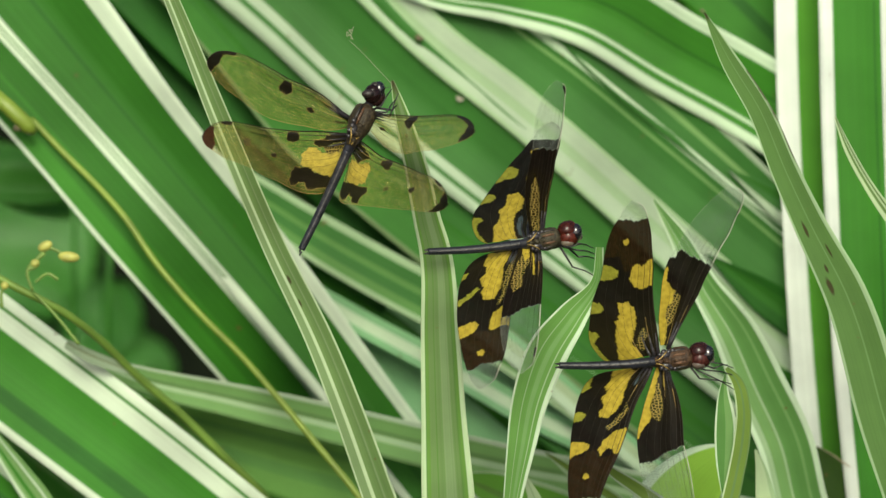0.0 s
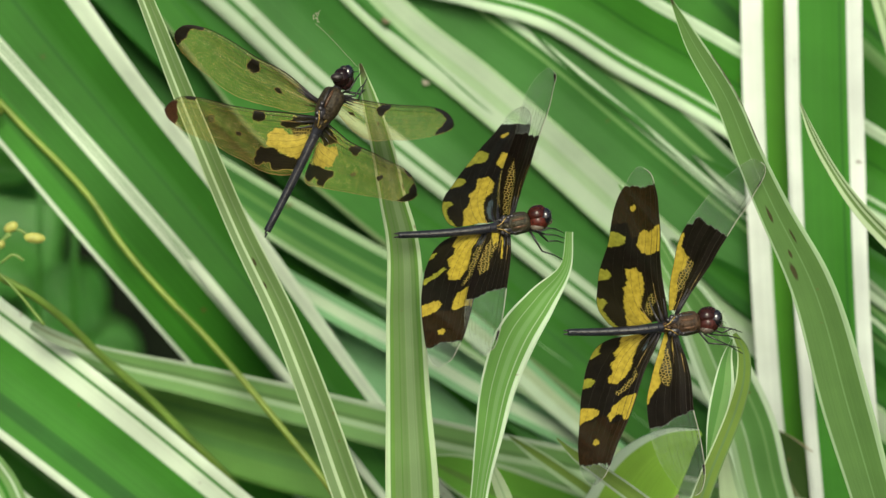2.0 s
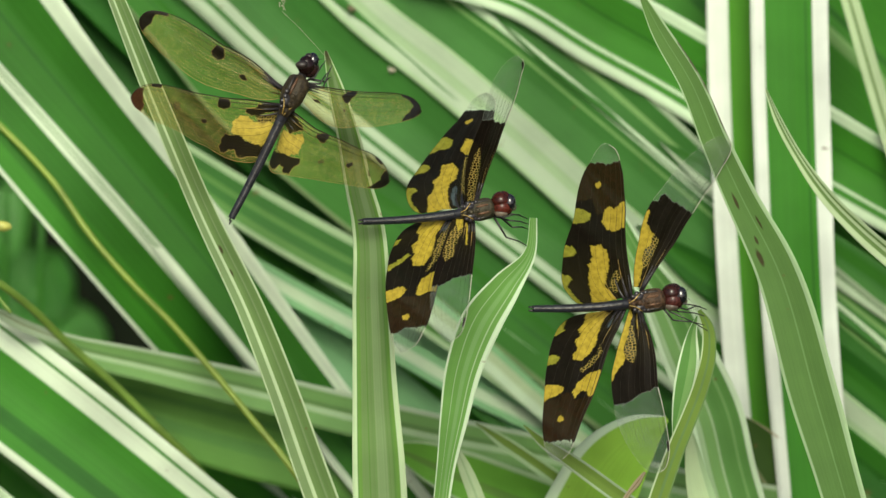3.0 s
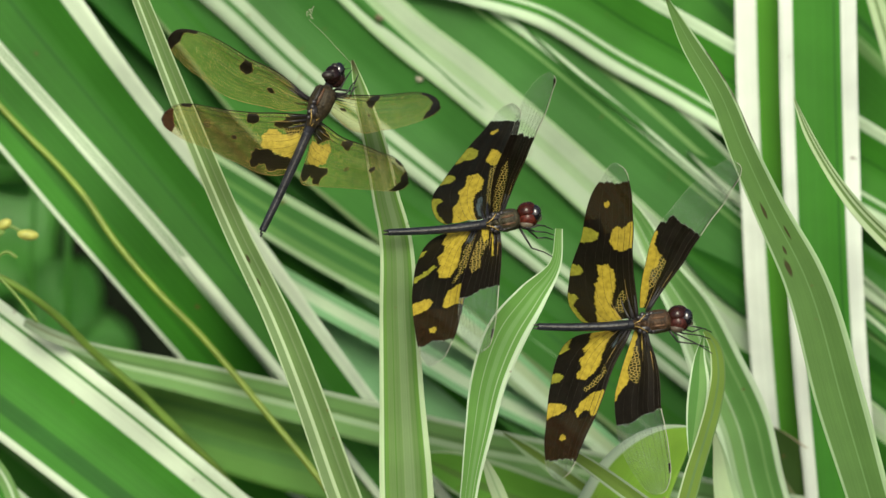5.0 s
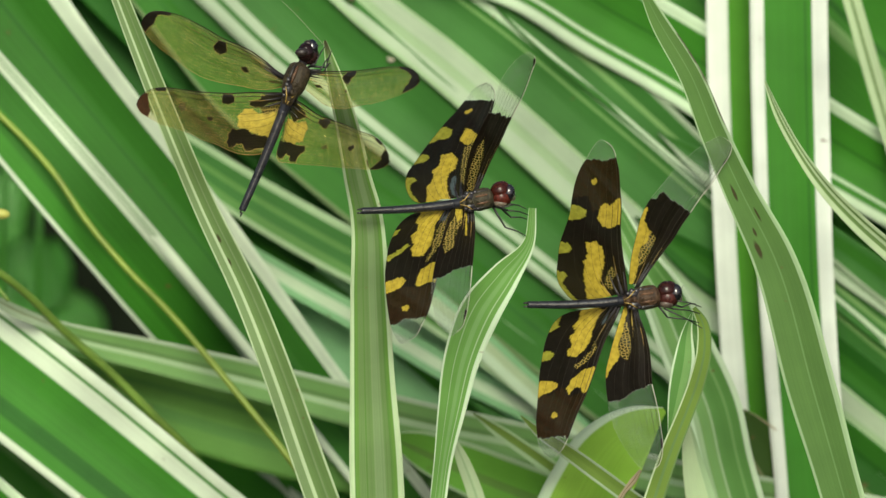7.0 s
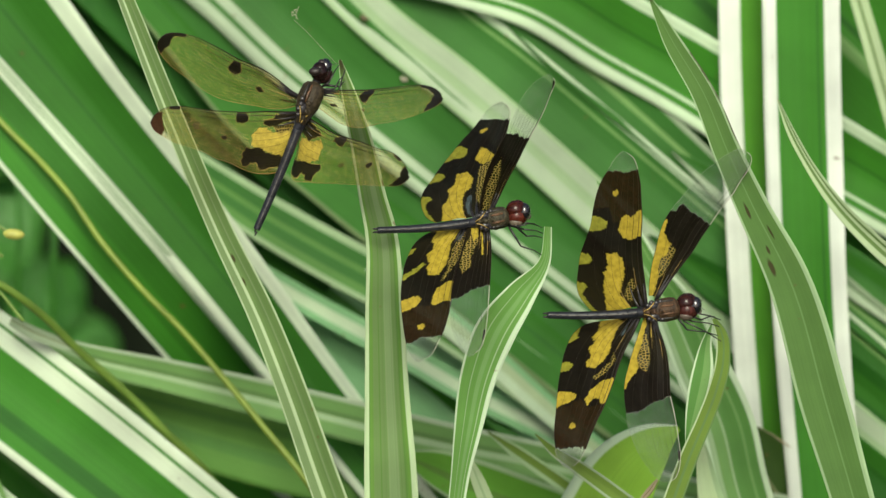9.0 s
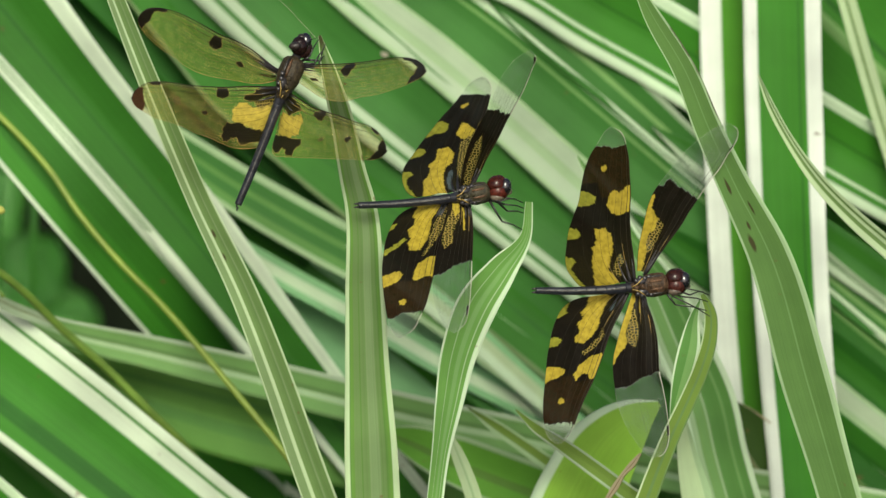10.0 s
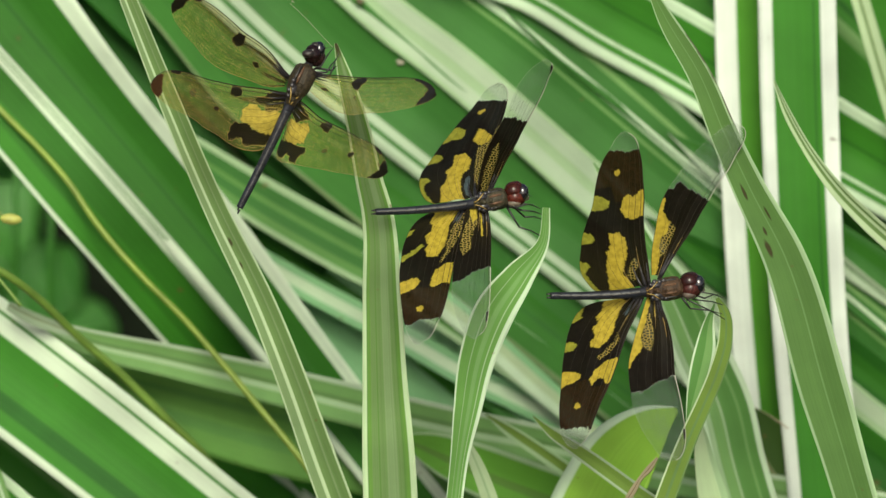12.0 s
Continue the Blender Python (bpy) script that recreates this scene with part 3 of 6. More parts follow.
# this blade and the next are coloured darker for the shaded gap
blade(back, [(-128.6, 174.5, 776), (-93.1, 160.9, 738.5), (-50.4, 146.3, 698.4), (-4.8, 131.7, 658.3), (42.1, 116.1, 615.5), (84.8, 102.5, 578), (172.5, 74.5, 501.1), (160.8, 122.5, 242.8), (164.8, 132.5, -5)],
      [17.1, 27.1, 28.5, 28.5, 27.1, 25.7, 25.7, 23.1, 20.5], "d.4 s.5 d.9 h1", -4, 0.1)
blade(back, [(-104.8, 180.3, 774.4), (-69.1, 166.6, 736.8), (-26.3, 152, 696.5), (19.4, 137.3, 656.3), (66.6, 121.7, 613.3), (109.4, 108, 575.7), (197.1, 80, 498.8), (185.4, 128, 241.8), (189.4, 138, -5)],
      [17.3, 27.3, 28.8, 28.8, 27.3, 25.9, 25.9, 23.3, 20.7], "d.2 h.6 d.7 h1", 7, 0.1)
blade(back, [(-80.9, 186.1, 772.8), (-45, 172.4, 735.1), (-2, 157.7, 694.6), (43.9, 143, 654.2), (91.2, 127.3, 611.1), (134.2, 113.5, 573.4), (221.9, 85.5, 496.4), (210.2, 133.5, 240.8), (214.2, 143.5, -5)],
      [17.3, 27.4, 28.8, 28.8, 27.4, 26, 26, 23.4, 20.8], "p.06 g.5 d.55 g1", -6, 0.1)
blade(back, [(-56.1, 174.5, 776), (-20.5, 160.9, 738.5), (22.2, 146.3, 698.4), (67.7, 131.7, 658.3), (114.7, 116.1, 615.5), (157.4, 102.5, 578), (245.1, 74.5, 501.1), (233.4, 122.5, 242.8), (237.4, 132.5, -5)],
      [17.2, 27.3, 28.7, 28.7, 27.3, 25.9, 25.9, 23.3, 20.7], "p.06 g.5 d.55 g1", -8, 0.1)
blade(back, [(-32, 180.3, 774.4), (3.7, 166.6, 736.8), (46.6, 152, 696.5), (92.3, 137.3, 656.3), (139.4, 121.7, 613.3), (182.3, 108, 575.7), (270, 80, 498.8), (258.3, 128, 241.8), (262.3, 138, -5)],
      [17.1, 27.1, 28.6, 28.6, 27.1, 25.7, 25.7, 23.1, 20.6], "d.2 g.6 d.7 g1", 0, 0.1)
blade(back, [(-7.7, 186.1, 772.8), (28.1, 172.4, 735.1), (71.1, 157.7, 694.6), (117, 143, 654.2), (164.3, 127.3, 611.1), (207.3, 113.5, 573.4), (295.1, 85.5, 496.4), (283.3, 133.5, 240.8), (287.3, 143.5, -5)],
      [17.2, 27.2, 28.7, 28.7, 27.2, 25.8, 25.8, 23.2, 20.6], "p.06 g.5 d.55 g1", -1, 0.1)
blade(back, [(16.5, 174.5, 776), (52.1, 160.9, 738.5), (94.8, 146.3, 698.4), (140.3, 131.7, 658.3), (187.3, 116.1, 615.5), (230, 102.5, 578), (317.7, 74.5, 501.1), (306, 122.5, 242.8), (310, 132.5, -5)],
      [17.2, 27.2, 28.7, 28.7, 27.2, 25.8, 25.8, 23.2, 20.6], "g.3 d.4 g.9 p1", 7, 0.1)
blade(back, [(40.9, 180.3, 774.4), (76.6, 166.6, 736.8), (119.4, 152, 696.5), (165.1, 137.3, 656.3), (212.3, 121.7, 613.3), (255.1, 108, 575.7), (342.8, 80, 498.8), (331.1, 128, 241.8), (335.1, 138, -5)],
      [17.3, 27.3, 28.8, 28.8, 27.3, 25.9, 25.9, 23.3, 20.7], "p.06 g.5 d.55 g1", 7, 0.1)
# another rear blade darkened in colour to stand for the shaded gap
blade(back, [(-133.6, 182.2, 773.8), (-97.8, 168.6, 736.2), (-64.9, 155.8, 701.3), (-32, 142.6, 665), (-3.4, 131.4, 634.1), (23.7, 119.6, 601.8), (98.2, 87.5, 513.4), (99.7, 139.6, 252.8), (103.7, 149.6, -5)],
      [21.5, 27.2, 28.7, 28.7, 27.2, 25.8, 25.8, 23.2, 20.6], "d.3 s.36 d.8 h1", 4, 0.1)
blade(back, [(-76, 132.6, 661), (-50.4, 127.3, 646.2), (-20.5, 120, 626.2), (2.3, 114.2, 610.1), (30.7, 105.9, 587.4), (122.2, 79.3, 514.4), (106.7, 125.9, 246.7), (110.7, 135.9, -5)],
      [8.5, 21.3, 25.6, 25.6, 24.2, 24.2, 21.8, 19.4], "t.85 g1", 0, 0.1)
blade(back, [(110.6, 119.7, 736.4), (115.9, 114, 720.8), (125, 103.5, 692), (132.8, 95, 668.5), (168.5, 55.8, 560.9), (180.3, 115, 280.8), (182.8, 125, -5)],
      [3.4, 4.2, 4.5, 4.5, 4.5, 4.1, 3.6], "f.4 c.55 f1", 10, 0.1)
blade(back, [(70.8, 112, 680.2), (83.4, 109.1, 672.3), (100.2, 105.3, 661.8), (117, 101.5, 651.3), (135.2, 97.2, 639.5), (233.9, 73.8, 575.3), (192.2, 117.2, 268.6), (195.2, 127.2, -5)],
      [0.4, 7.2, 10.1, 11, 11, 11, 9.9, 8.8], "x.28 G.6 h.85 G1", 15, 0.1)
# these two blades carry the corner's shade in their darker greens
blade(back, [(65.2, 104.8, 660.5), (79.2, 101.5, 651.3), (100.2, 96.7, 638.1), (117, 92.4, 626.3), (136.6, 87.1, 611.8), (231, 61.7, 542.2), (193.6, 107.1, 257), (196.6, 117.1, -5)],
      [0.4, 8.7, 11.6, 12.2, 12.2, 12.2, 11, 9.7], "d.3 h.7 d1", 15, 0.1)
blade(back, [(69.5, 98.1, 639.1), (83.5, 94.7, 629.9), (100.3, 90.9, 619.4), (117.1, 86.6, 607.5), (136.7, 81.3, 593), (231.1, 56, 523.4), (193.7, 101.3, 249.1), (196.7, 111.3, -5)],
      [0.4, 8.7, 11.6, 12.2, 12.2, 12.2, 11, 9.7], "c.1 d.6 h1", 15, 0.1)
blade(back, [(-3.5, 136, 630.3), (3.8, 136, 621.9), (16.9, 136, 608), (31.6, 136, 592.4), (46.3, 136, 576.8), (58.2, 136, 564.2), (120, 118, 255), (124, 128, -5)],
      [9, 16, 21, 22, 22, 22, 20, 18], "g.2 t.75 g1", 0, 0.1)
blade(back, [(-20.8, 140, 603.1), (-9.2, 140, 596.6), (5.4, 140, 588.8), (27.4, 140, 576.6), (46.6, 140, 565.7), (105, 122, 255), (108, 132, -5)],
      [8, 15, 20, 20, 20, 18, 16], "m.3 g.6 m1", 0, 0.1)
blade(front, [(73.6, 16, 643.9), (74.8, 15, 639.9), (76.2, 13, 632.1), (78.1, 11, 624.3), (80.4, 8, 615.4), (84, 30, 255), (86, 40, -5)],
      [0.5, 2.4, 5, 7, 7.4, 7, 6], "f.75 v1", 0, 0.1)
blade(back, [(3.7, 53.8, 622.1), (10.6, 53.8, 619.3), (20.4, 53.8, 614.8), (32.8, 53.8, 609.6), (46.6, 53.8, 604.1), (60.6, 53.8, 598.1), (118, 71, 255), (122, 81, -5)],
      [1, 8, 12, 13, 13, 13, 12, 10], "v.06 b.35 k.5 b.9 v1", 0, 0.1)


def stalk(name, label, line, radius, parent=None, mat=None):
    pts = spline(line, 8)
    n = len(pts)
    ob = part(name, tube(bmesh.new(), pts, [radius * (0.75 + 0.25 * k / n) for k in range(n)], 10), mat or SCAPE, parent)
    return ob


scape = thing("flower_stalk", "smooth olive-yellow flower stalk between the leaves", "flower stalk", group="flower stalks")
stalk("stem", "", [(-0.1011, 0.1040, 0.6962), (-0.0927, 0.1000, 0.6883), (-0.0856, 0.0960, 0.6824), (-0.0785, 0.0910, 0.6759), (-0.0699, 0.0840, 0.6655), (-0.0586, 0.0760, 0.6548), (-0.0502, 0.0700, 0.6482), (-0.0404, 0.0620, 0.6395), (-0.0306, 0.0540, 0.6301), (-0.0209, 0.0470, 0.6202), (-0.0156, 0.0440, 0.6136), (0.0385, 0.0551, 0.3037), (0.0485, 0.0651, -0.005)], 0.0009, scape)
part("sheath", tube(bmesh.new(), [(-0.1126, 0.1012, 0.706), (-0.1063, 0.0983, 0.7011), (-0.1014, 0.0967, 0.6967), (-0.1001, 0.0972, 0.6951)], [0.0017, 0.0019, 0.0020, 0.0012], 10), SCAPE, scape)
spray = thing("flower_stalk", "thin green flower stalk with small yellow buds", "flower stalk", group="flower stalks")
stalk("stem", "", [(-0.1183, 0.0574, 0.6821), (-0.1088, 0.0546, 0.6745), (-0.0905, 0.0560, 0.6630), (-0.0827, 0.0610, 0.6543), (-0.0756, 0.0660, 0.6445), (-0.0641, 0.0690, 0.6322), (-0.0531, 0.0700, 0.6199), (-0.0449, 0.0720, 0.6103), (0.0143, 0.1037, 0.3086), (0.0243, 0.1137, -0.005)], 0.0012, spray, FRESH)
twig = stalk('twig', '', [(-0.0983, 0.053, 0.6701), (-0.0996, 0.0546, 0.6745), (-0.0953, 0.0561, 0.6786)], 0.00045, spray, FRESH)
twig = stalk('twig', '', [(-0.0996, 0.0546, 0.6745), (-0.0939, 0.0564, 0.6796), (-0.0901, 0.0557, 0.6777)], 0.00045, spray, FRESH)
twig = stalk('twig', '', [(-0.0977, 0.0537, 0.672), (-0.0946, 0.0543, 0.6739), (-0.0922, 0.0539, 0.6726)], 0.00045, spray, FRESH)
twig = stalk('twig', '', [(-0.0996, 0.0546, 0.6745), (-0.0972, 0.0551, 0.676), (-0.0977, 0.0552, 0.6763)], 0.00045, spray, FRESH)
twig = stalk('twig', '', [(-0.1048, 0.0537, 0.672), (-0.1058, 0.0527, 0.6694), (-0.1056, 0.0516, 0.6663)], 0.00045, spray, FRESH)
twig = stalk('twig', '', [(-0.098, 0.0528, 0.6697), (-0.0926, 0.0509, 0.6643), (-0.0872, 0.0486, 0.658)], 0.00045, spray, FRESH)
part('bud', blob(bmesh.new(), (-0.0953, 0.0566, 0.6801), (0.0019, 0.0012, 0.0012), pose(0, 0, 0, 0, -30, 0)), BUD, spray, 'small yellow flower bud')
part('bud', blob(bmesh.new(), (-0.0896, 0.0557, 0.6777), (0.0026, 0.0013, 0.0013), pose(0, 0, 0, 0, 5, 0)), BUD, spray, 'small yellow flower bud')
part('bud', blob(bmesh.new(), (-0.0977, 0.0552, 0.6763), (0.0011, 0.001, 0.001), pose(0, 0, 0, 0, 0, 0)), BUD, spray, 'small yellow flower bud')
part('bud', blob(bmesh.new(), (-0.105, 0.0534, 0.6713), (0.001, 0.001, 0.001), pose(0, 0, 0, 0, 0, 0)), BUD, spray, 'small yellow flower bud')
tagged(blade(spray, [(-90.9, 60, 653.9), (-85.6, 62, 650), (-79.6, 64, 646.7), (-74.6, 66, 643.8)],
      [2.4, 3.2, 2.6, 0.6], "V.5 l.6 V1", 10, 0.2), "dull dried bract on the stalk")


def broad_leaf(plant, centre, length, width, roll, pitch):
    """A broad pointed leaf, folded a little on its midrib, on a thin stalk down to the soil."""
    bm = bmesh.new()
    rows = []
    for i in range(15):
        s = i / 14
        half = width / 2 * math.sin(math.pi * s ** 0.8) ** 0.75 + 0.0002
        rows.append([bm.verts.new((half * (k / 4 - 1), (s - 0.5) * length, 0.12 * half * abs(k / 4 - 1) - 0.25 * length * (s - 0.5) ** 2 + 0.002 * math.sin(9 * s + k))) for k in range(9)])
    for r1, r2 in zip(rows, rows[1:]):
        for k in range(8):
            bm.faces.new((r1[k], r1[k + 1], r2[k + 1], r2[k]))
    bmesh.ops.solidify(bm, geom=bm.faces[:], thickness=0.0006)
    m = Matrix.Translation(centre) @ pose(0, 0, 0, 55 + pitch, 0, 0) @ pose(0, 0, 0, 0, 0, roll)
    bmesh.ops.transform(bm, matrix=m, verts=bm.verts)
    part("leaf", bm, SHRUB, plant)
    foot = m @ Vector((0, -length / 2, 0))
    stalk("stalk", "", [foot, (foot.x * 0.9 - 0.02, foot.y + 0.04, foot.z * 0.5), (foot.x * 0.9 - 0.02, foot.y + 0.05, -0.01)], 0.0012, plant, SHRUB)


weed = thing("broad_leaved_weed", "low weed with broad soft green leaves in the shade", "plant")
broad_leaf(weed, (-0.132, 0.4535, 0.5425), 0.065, 0.05, 30, 0)
broad_leaf(weed, (-0.1017, 0.4062, 0.5296), 0.03, 0.027, -30, -10)
broad_leaf(weed, (-0.1194, 0.4663, 0.5193), 0.03, 0.026, 40, 0)
broad_leaf(weed, (-0.0968, 0.4766, 0.4892), 0.03, 0.02, 60, 0)
broad_leaf(weed, (-0.1509, 0.4621, 0.5078), 0.06, 0.04, 80, 0)
broad_leaf(weed, (-0.0576, 0.4165, 0.6163), 0.06, 0.03, 60, 0)
broad_leaf(weed, (-0.052, 0.4493, 0.5894), 0.05, 0.03, -20, 0)
broad_leaf(weed, (0.0905, 0.3856, 0.5898), 0.04, 0.03, -20, 0)
broad_leaf(weed, (0.1317, 0.326, 0.6307), 0.04, 0.03, 30, 0)
broad_leaf(weed, (-0.0351, 0.2755, 0.5799), 0.05, 0.03, 50, 0)
broad_leaf(weed, (-0.127, 0.2239, 0.6427), 0.06, 0.018, 75, 0)
broad_leaf(weed, (-0.1126, 0.2318, 0.6351), 0.05, 0.016, 70, 0)


tagged(perch_b, "twisted light green leaf tip with white margins")
tagged(perch_c, "narrow olive leaf bent over at its tip")
tagged(perch_c_curl, "withered pale brown curl of leaf edge")
tagged(rust_leaf, "dull grey-green leaf with rust stains")


# ---- dragonflies ----
# pigments of the wing membrane, with the share of light that each one stops; pale paints in a bluish glint
WING_TONES = {"pale": (0.05, 0.07, 0.08, 0.97), "yellow": (0.335, 0.255, 0.03, 0.97), "gold": (0.49, 0.375, 0.055, 0.955), "dark": (0.0072, 0.0056, 0.004, 0.98), "umber": (0.016, 0.0082, 0.0032, 0.955),
              "gilt": (0.012, 0.008, 0.003, 0.90), "rust": (0.05, 0.016, 0.008, 0.96), "smoke": (0.03, 0.034, 0.012, 0.7), "clear": (0.58, 0.70, 0.62, 0.07), "amber": (0.82, 0.70, 0.15, 0.045), "olive": (0.20, 0.20, 0.024, 0.97)}


def wing_plan(base, front, rear):
    """The plan of a wing in mm, x along the span from the root, y from the front edge backwards: base pigment, front and rear edge from root to tip."""
    return {"base": base, "front": front, "rear": rear, "marks": []}


def mark(plan, tone, *corners):
    """A patch of another pigment on the wing; later ones lie over earlier ones."""
    plan["marks"].append((tone, np.array(corners)))


def edge_curve(corners, n):
    """n + 1 evenly spaced points on a smooth line through the corners."""
    p = spline([(x, y, 0.0) for x, y in corners], 12)[:, :2]
    d = np.concatenate([[0], np.cumsum(np.linalg.norm(np.diff(p, axis=0), axis=1))])
    t = np.linspace(0, d[-1], n + 1)
    return np.stack([np.interp(t, d, p[:, 0]), np.interp(t, d, p[:, 1])], axis=1)


def within(points, corners):
    """Which of the points lie inside the polygon."""
    inside = np.zeros(len(points), bool)
    for (x1, y1), (x2, y2) in zip(corners, np.roll(corners, -1, axis=0)):
        if y1 != y2:
            hit = (points[:, 1] < y1) != (points[:, 1] < y2)
            inside ^= hit & (points[:, 0] < x1 + (points[:, 1] - y1) * (x2 - x1) / (y2 - y1))
    return inside


def wing(fly, name, where, plan, other_side):
    """A membrane with its pattern, corrugated along the veins, and its main veins as bars."""
    ns, nq = 170, 60
    banded = plan["base"] == "dark"
    salt = len(bpy.data.objects) * 3.1
    tip = (np.array(plan["front"][-1]) + np.array(plan["rear"][-1])) / 2
    out = tip - (np.array(plan["front"][0]) + np.array(plan["rear"][0])) / 2
    tip = tip + 0.003 * out
    front, rear = (edge_curve((*plan[e], tuple(tip)), ns) for e in ("front", "rear"))
    span = np.linalg.norm(out)
    q = np.linspace(0, 1, nq + 1)[None, :, None]
    flat = front[:, None, :] * (1 - q) + rear[:, None, :] * q

    def height(s, q):
        z = 0.3 * math.sin(q * 15) * (1 - q) * (1 - 0.6 * s) * min(1, 4 * (1 - s)) + 0.008 * span * math.sin(math.pi * s) - 0.012 * span * q * q
        return -z if other_side else z

    def place(s, q):
        k = min(max(s, 0), 1) * ns
        i = min(int(k), ns - 1)
        a, b = (e[i] + (e[i + 1] - e[i]) * (k - i) for e in (front, rear))
        p = a + (b - a) * q + out * min(s, 0)
        return Vector((p[0], p[1], height(max(s, 0), q))) / 1000

    verts = [(*(flat[i, j] / 1000), height(i / ns, j / nq) / 1000) for i in range(ns + 1) for j in range(nq + 1)]
    pts = flat.reshape(-1, 2)
    # the pigment follows the small cells, so its edges are toothed
    jag = np.array([noise.noise_vector((x * 0.9, y * 0.9, salt)) * 0.26 + noise.noise_vector((x * 2.4, y * 2.4, salt + 9)) * 0.22 for x, y in pts])[:, :2]
    tone_of = np.full(len(pts), plan["base"], dtype="<U8")
    clear = np.zeros(len(pts), bool)
    for tone, corners in plan["marks"]:
        size = math.sqrt(np.prod(np.ptp(corners, axis=0)))
        hit = within(pts + jag * (1.5 if tone == "clear" else min(1.0, size / 5)), corners)
        tone_of[hit] = tone
        if tone == "clear":
            clear = hit
    tints = np.array([WING_TONES[t] for t in tone_of])
    w = nq + 1
    faces = [(i * w + j, i * w + j + 1, (i + 1) * w + j + 1, (i + 1) * w + j) for i in range(ns) for j in range(nq)]
    ob = mesh_object(name, verts, faces, BANDED if banded else AMBER, fly)
    ob.matrix_local = where
    layer = ob.data.uv_layers.new(name="UVMap")
    idx = np.zeros(len(ob.data.loops), int)
    ob.data.loops.foreach_get("vertex_index", idx)
    layer.data.foreach_set("uv", pts[idx].ravel())
    col = ob.data.color_attributes.new("pattern", "FLOAT_COLOR", "POINT")
    col.data.foreach_set("color", tints.ravel())
    # thick dark hinge at the root
    bm = bmesh.new()
    for q0, r in ((0.02, 0.42), (0.10, 0.5), (0.2, 0.38)):
        tube(bm, [place(-0.03, q0 * 0.6), place(0.03, q0), place(0.08, q0 * 1.1), place(0.14, q0 * 1.15)], [r * 0.001, r * 0.0009, r * 0.0005, 0.0001], 7)
    part("hinge", bm, CHITIN, ob, "dark horny wing hinge")
    # front edge and the long veins; pale and gilded rims imitate edge highlights
    for q0, q1, reach, r in ((0, 0, 1, 0.15), (0.06, 0.05, 0.97, 0.09), (0.13, 0.18, 0.95, 0.07), (0.22, 0.33, 0.94, 0.04), (0.30, 0.48, 0.91, 0.032), (0.40, 0.62, 0.88, 0.03), (0.5, 0.76, 0.84, 0.03), (0.62, 0.93, 0.7, 0.03), (1, 1, 1, 0.05)):
        steps = [(reach * k / 40, q0 + (q1 - q0) * k / 40) for k in range(41)]
        line = [place(*sq) for sq in steps]
        thick = [r * (1.15 - 0.7 * k / 40) / 1000 for k in range(41)]
        cut = 40
        if banded:
            cut = next((k for k, (s, f) in enumerate(steps) if k > 4 and clear[round(s * ns) * w + round(f * nq)]), 40)
            if cut < 37:
                outer = 0.75 if 0 < q0 < 1 else 0.9 if q0 == 0 or name == "hindwing" else 0.4
                part("vein", tube(bmesh.new(), line[cut:], [outer * t for t in thick[cut:]], 5), PALE_VEIN if q0 in (0, 1) else VEIN, ob, "thin vein of the clear wing tip")
        part("vein", tube(bmesh.new(), line[:cut + 1], thick[:cut + 1], 5), VEIN if q0 < 1 or banded else GILT, ob)
    # the net of small cells: fine rows along the span and staggered cross veins between them
    chord = max(np.linalg.norm(front - rear, axis=1))
    levels = max(6, round(chord / 0.85))
    columns = round(span / (0.62 if banded else 0.55))
    rnd = random.Random(len(bpy.data.objects))
    see = np.isin(tone_of, ("clear",) if banded else ("amber", "gold", "smoke"))
    nv, nf = [], []

    def bar(p, q, r):
        t = (q - p).normalized()
        a = t.orthogonal().normalized() * r
        b = t.cross(a)
        k = len(nv)
        for c in (p, q):
            nv.extend((c + a, c - a * 0.5 + b * 0.87, c - a * 0.5 - b * 0.87))
        nf.extend(((k, k + 1, k + 4, k + 3), (k + 1, k + 2, k + 5, k + 4), (k + 2, k, k + 3, k + 5)))

    for j in range(1, levels + 1):
        f0, f1 = (j - 1) / levels, j / levels
        last = None
        for c in range(columns):
            s = 0.04 + 0.93 * (c + 0.5 * (j % 2) + rnd.uniform(-0.18, 0.18)) / columns
            g = f1 + rnd.uniform(-0.2, 0.2) / levels if j < levels else f1
            here = place(s, g)
            seen = s < 0.97 and see[round(s * ns) * w + min(nq, round(f1 * nq))] and np.linalg.norm(front[round(s * ns)] - rear[round(s * ns)]) > 1.5
            if seen and last is not None and j < levels:
                bar(last, here, 0.000016)
            if seen:
                bar(here, place(s + rnd.uniform(-0.3, 0.3) / columns, f0 + rnd.uniform(-0.2, 0.2) / levels * (j > 1)), 0.000017)
            last = here if seen else None
    if nf:
        tagged(mesh_object("vein_net", nv, nf, VEIN if banded else NET, ob, smooth=False), "net of fine cross veins", kind="stuff")
    for q0, reach, r in ((0.11, 0.26, 0.14), (0.34, 0.2, 0.10)):
        part("root_ridge", tube(bmesh.new(), [place(-0.01 + reach * k / 8, q0 * (1 + 0.2 * k / 8)) for k in range(9)], [r * (1 - 0.8 * k / 8) / 1000 for k in range(9)], 6), GILT, ob, "gilded ridge at the wing root")
    return ob


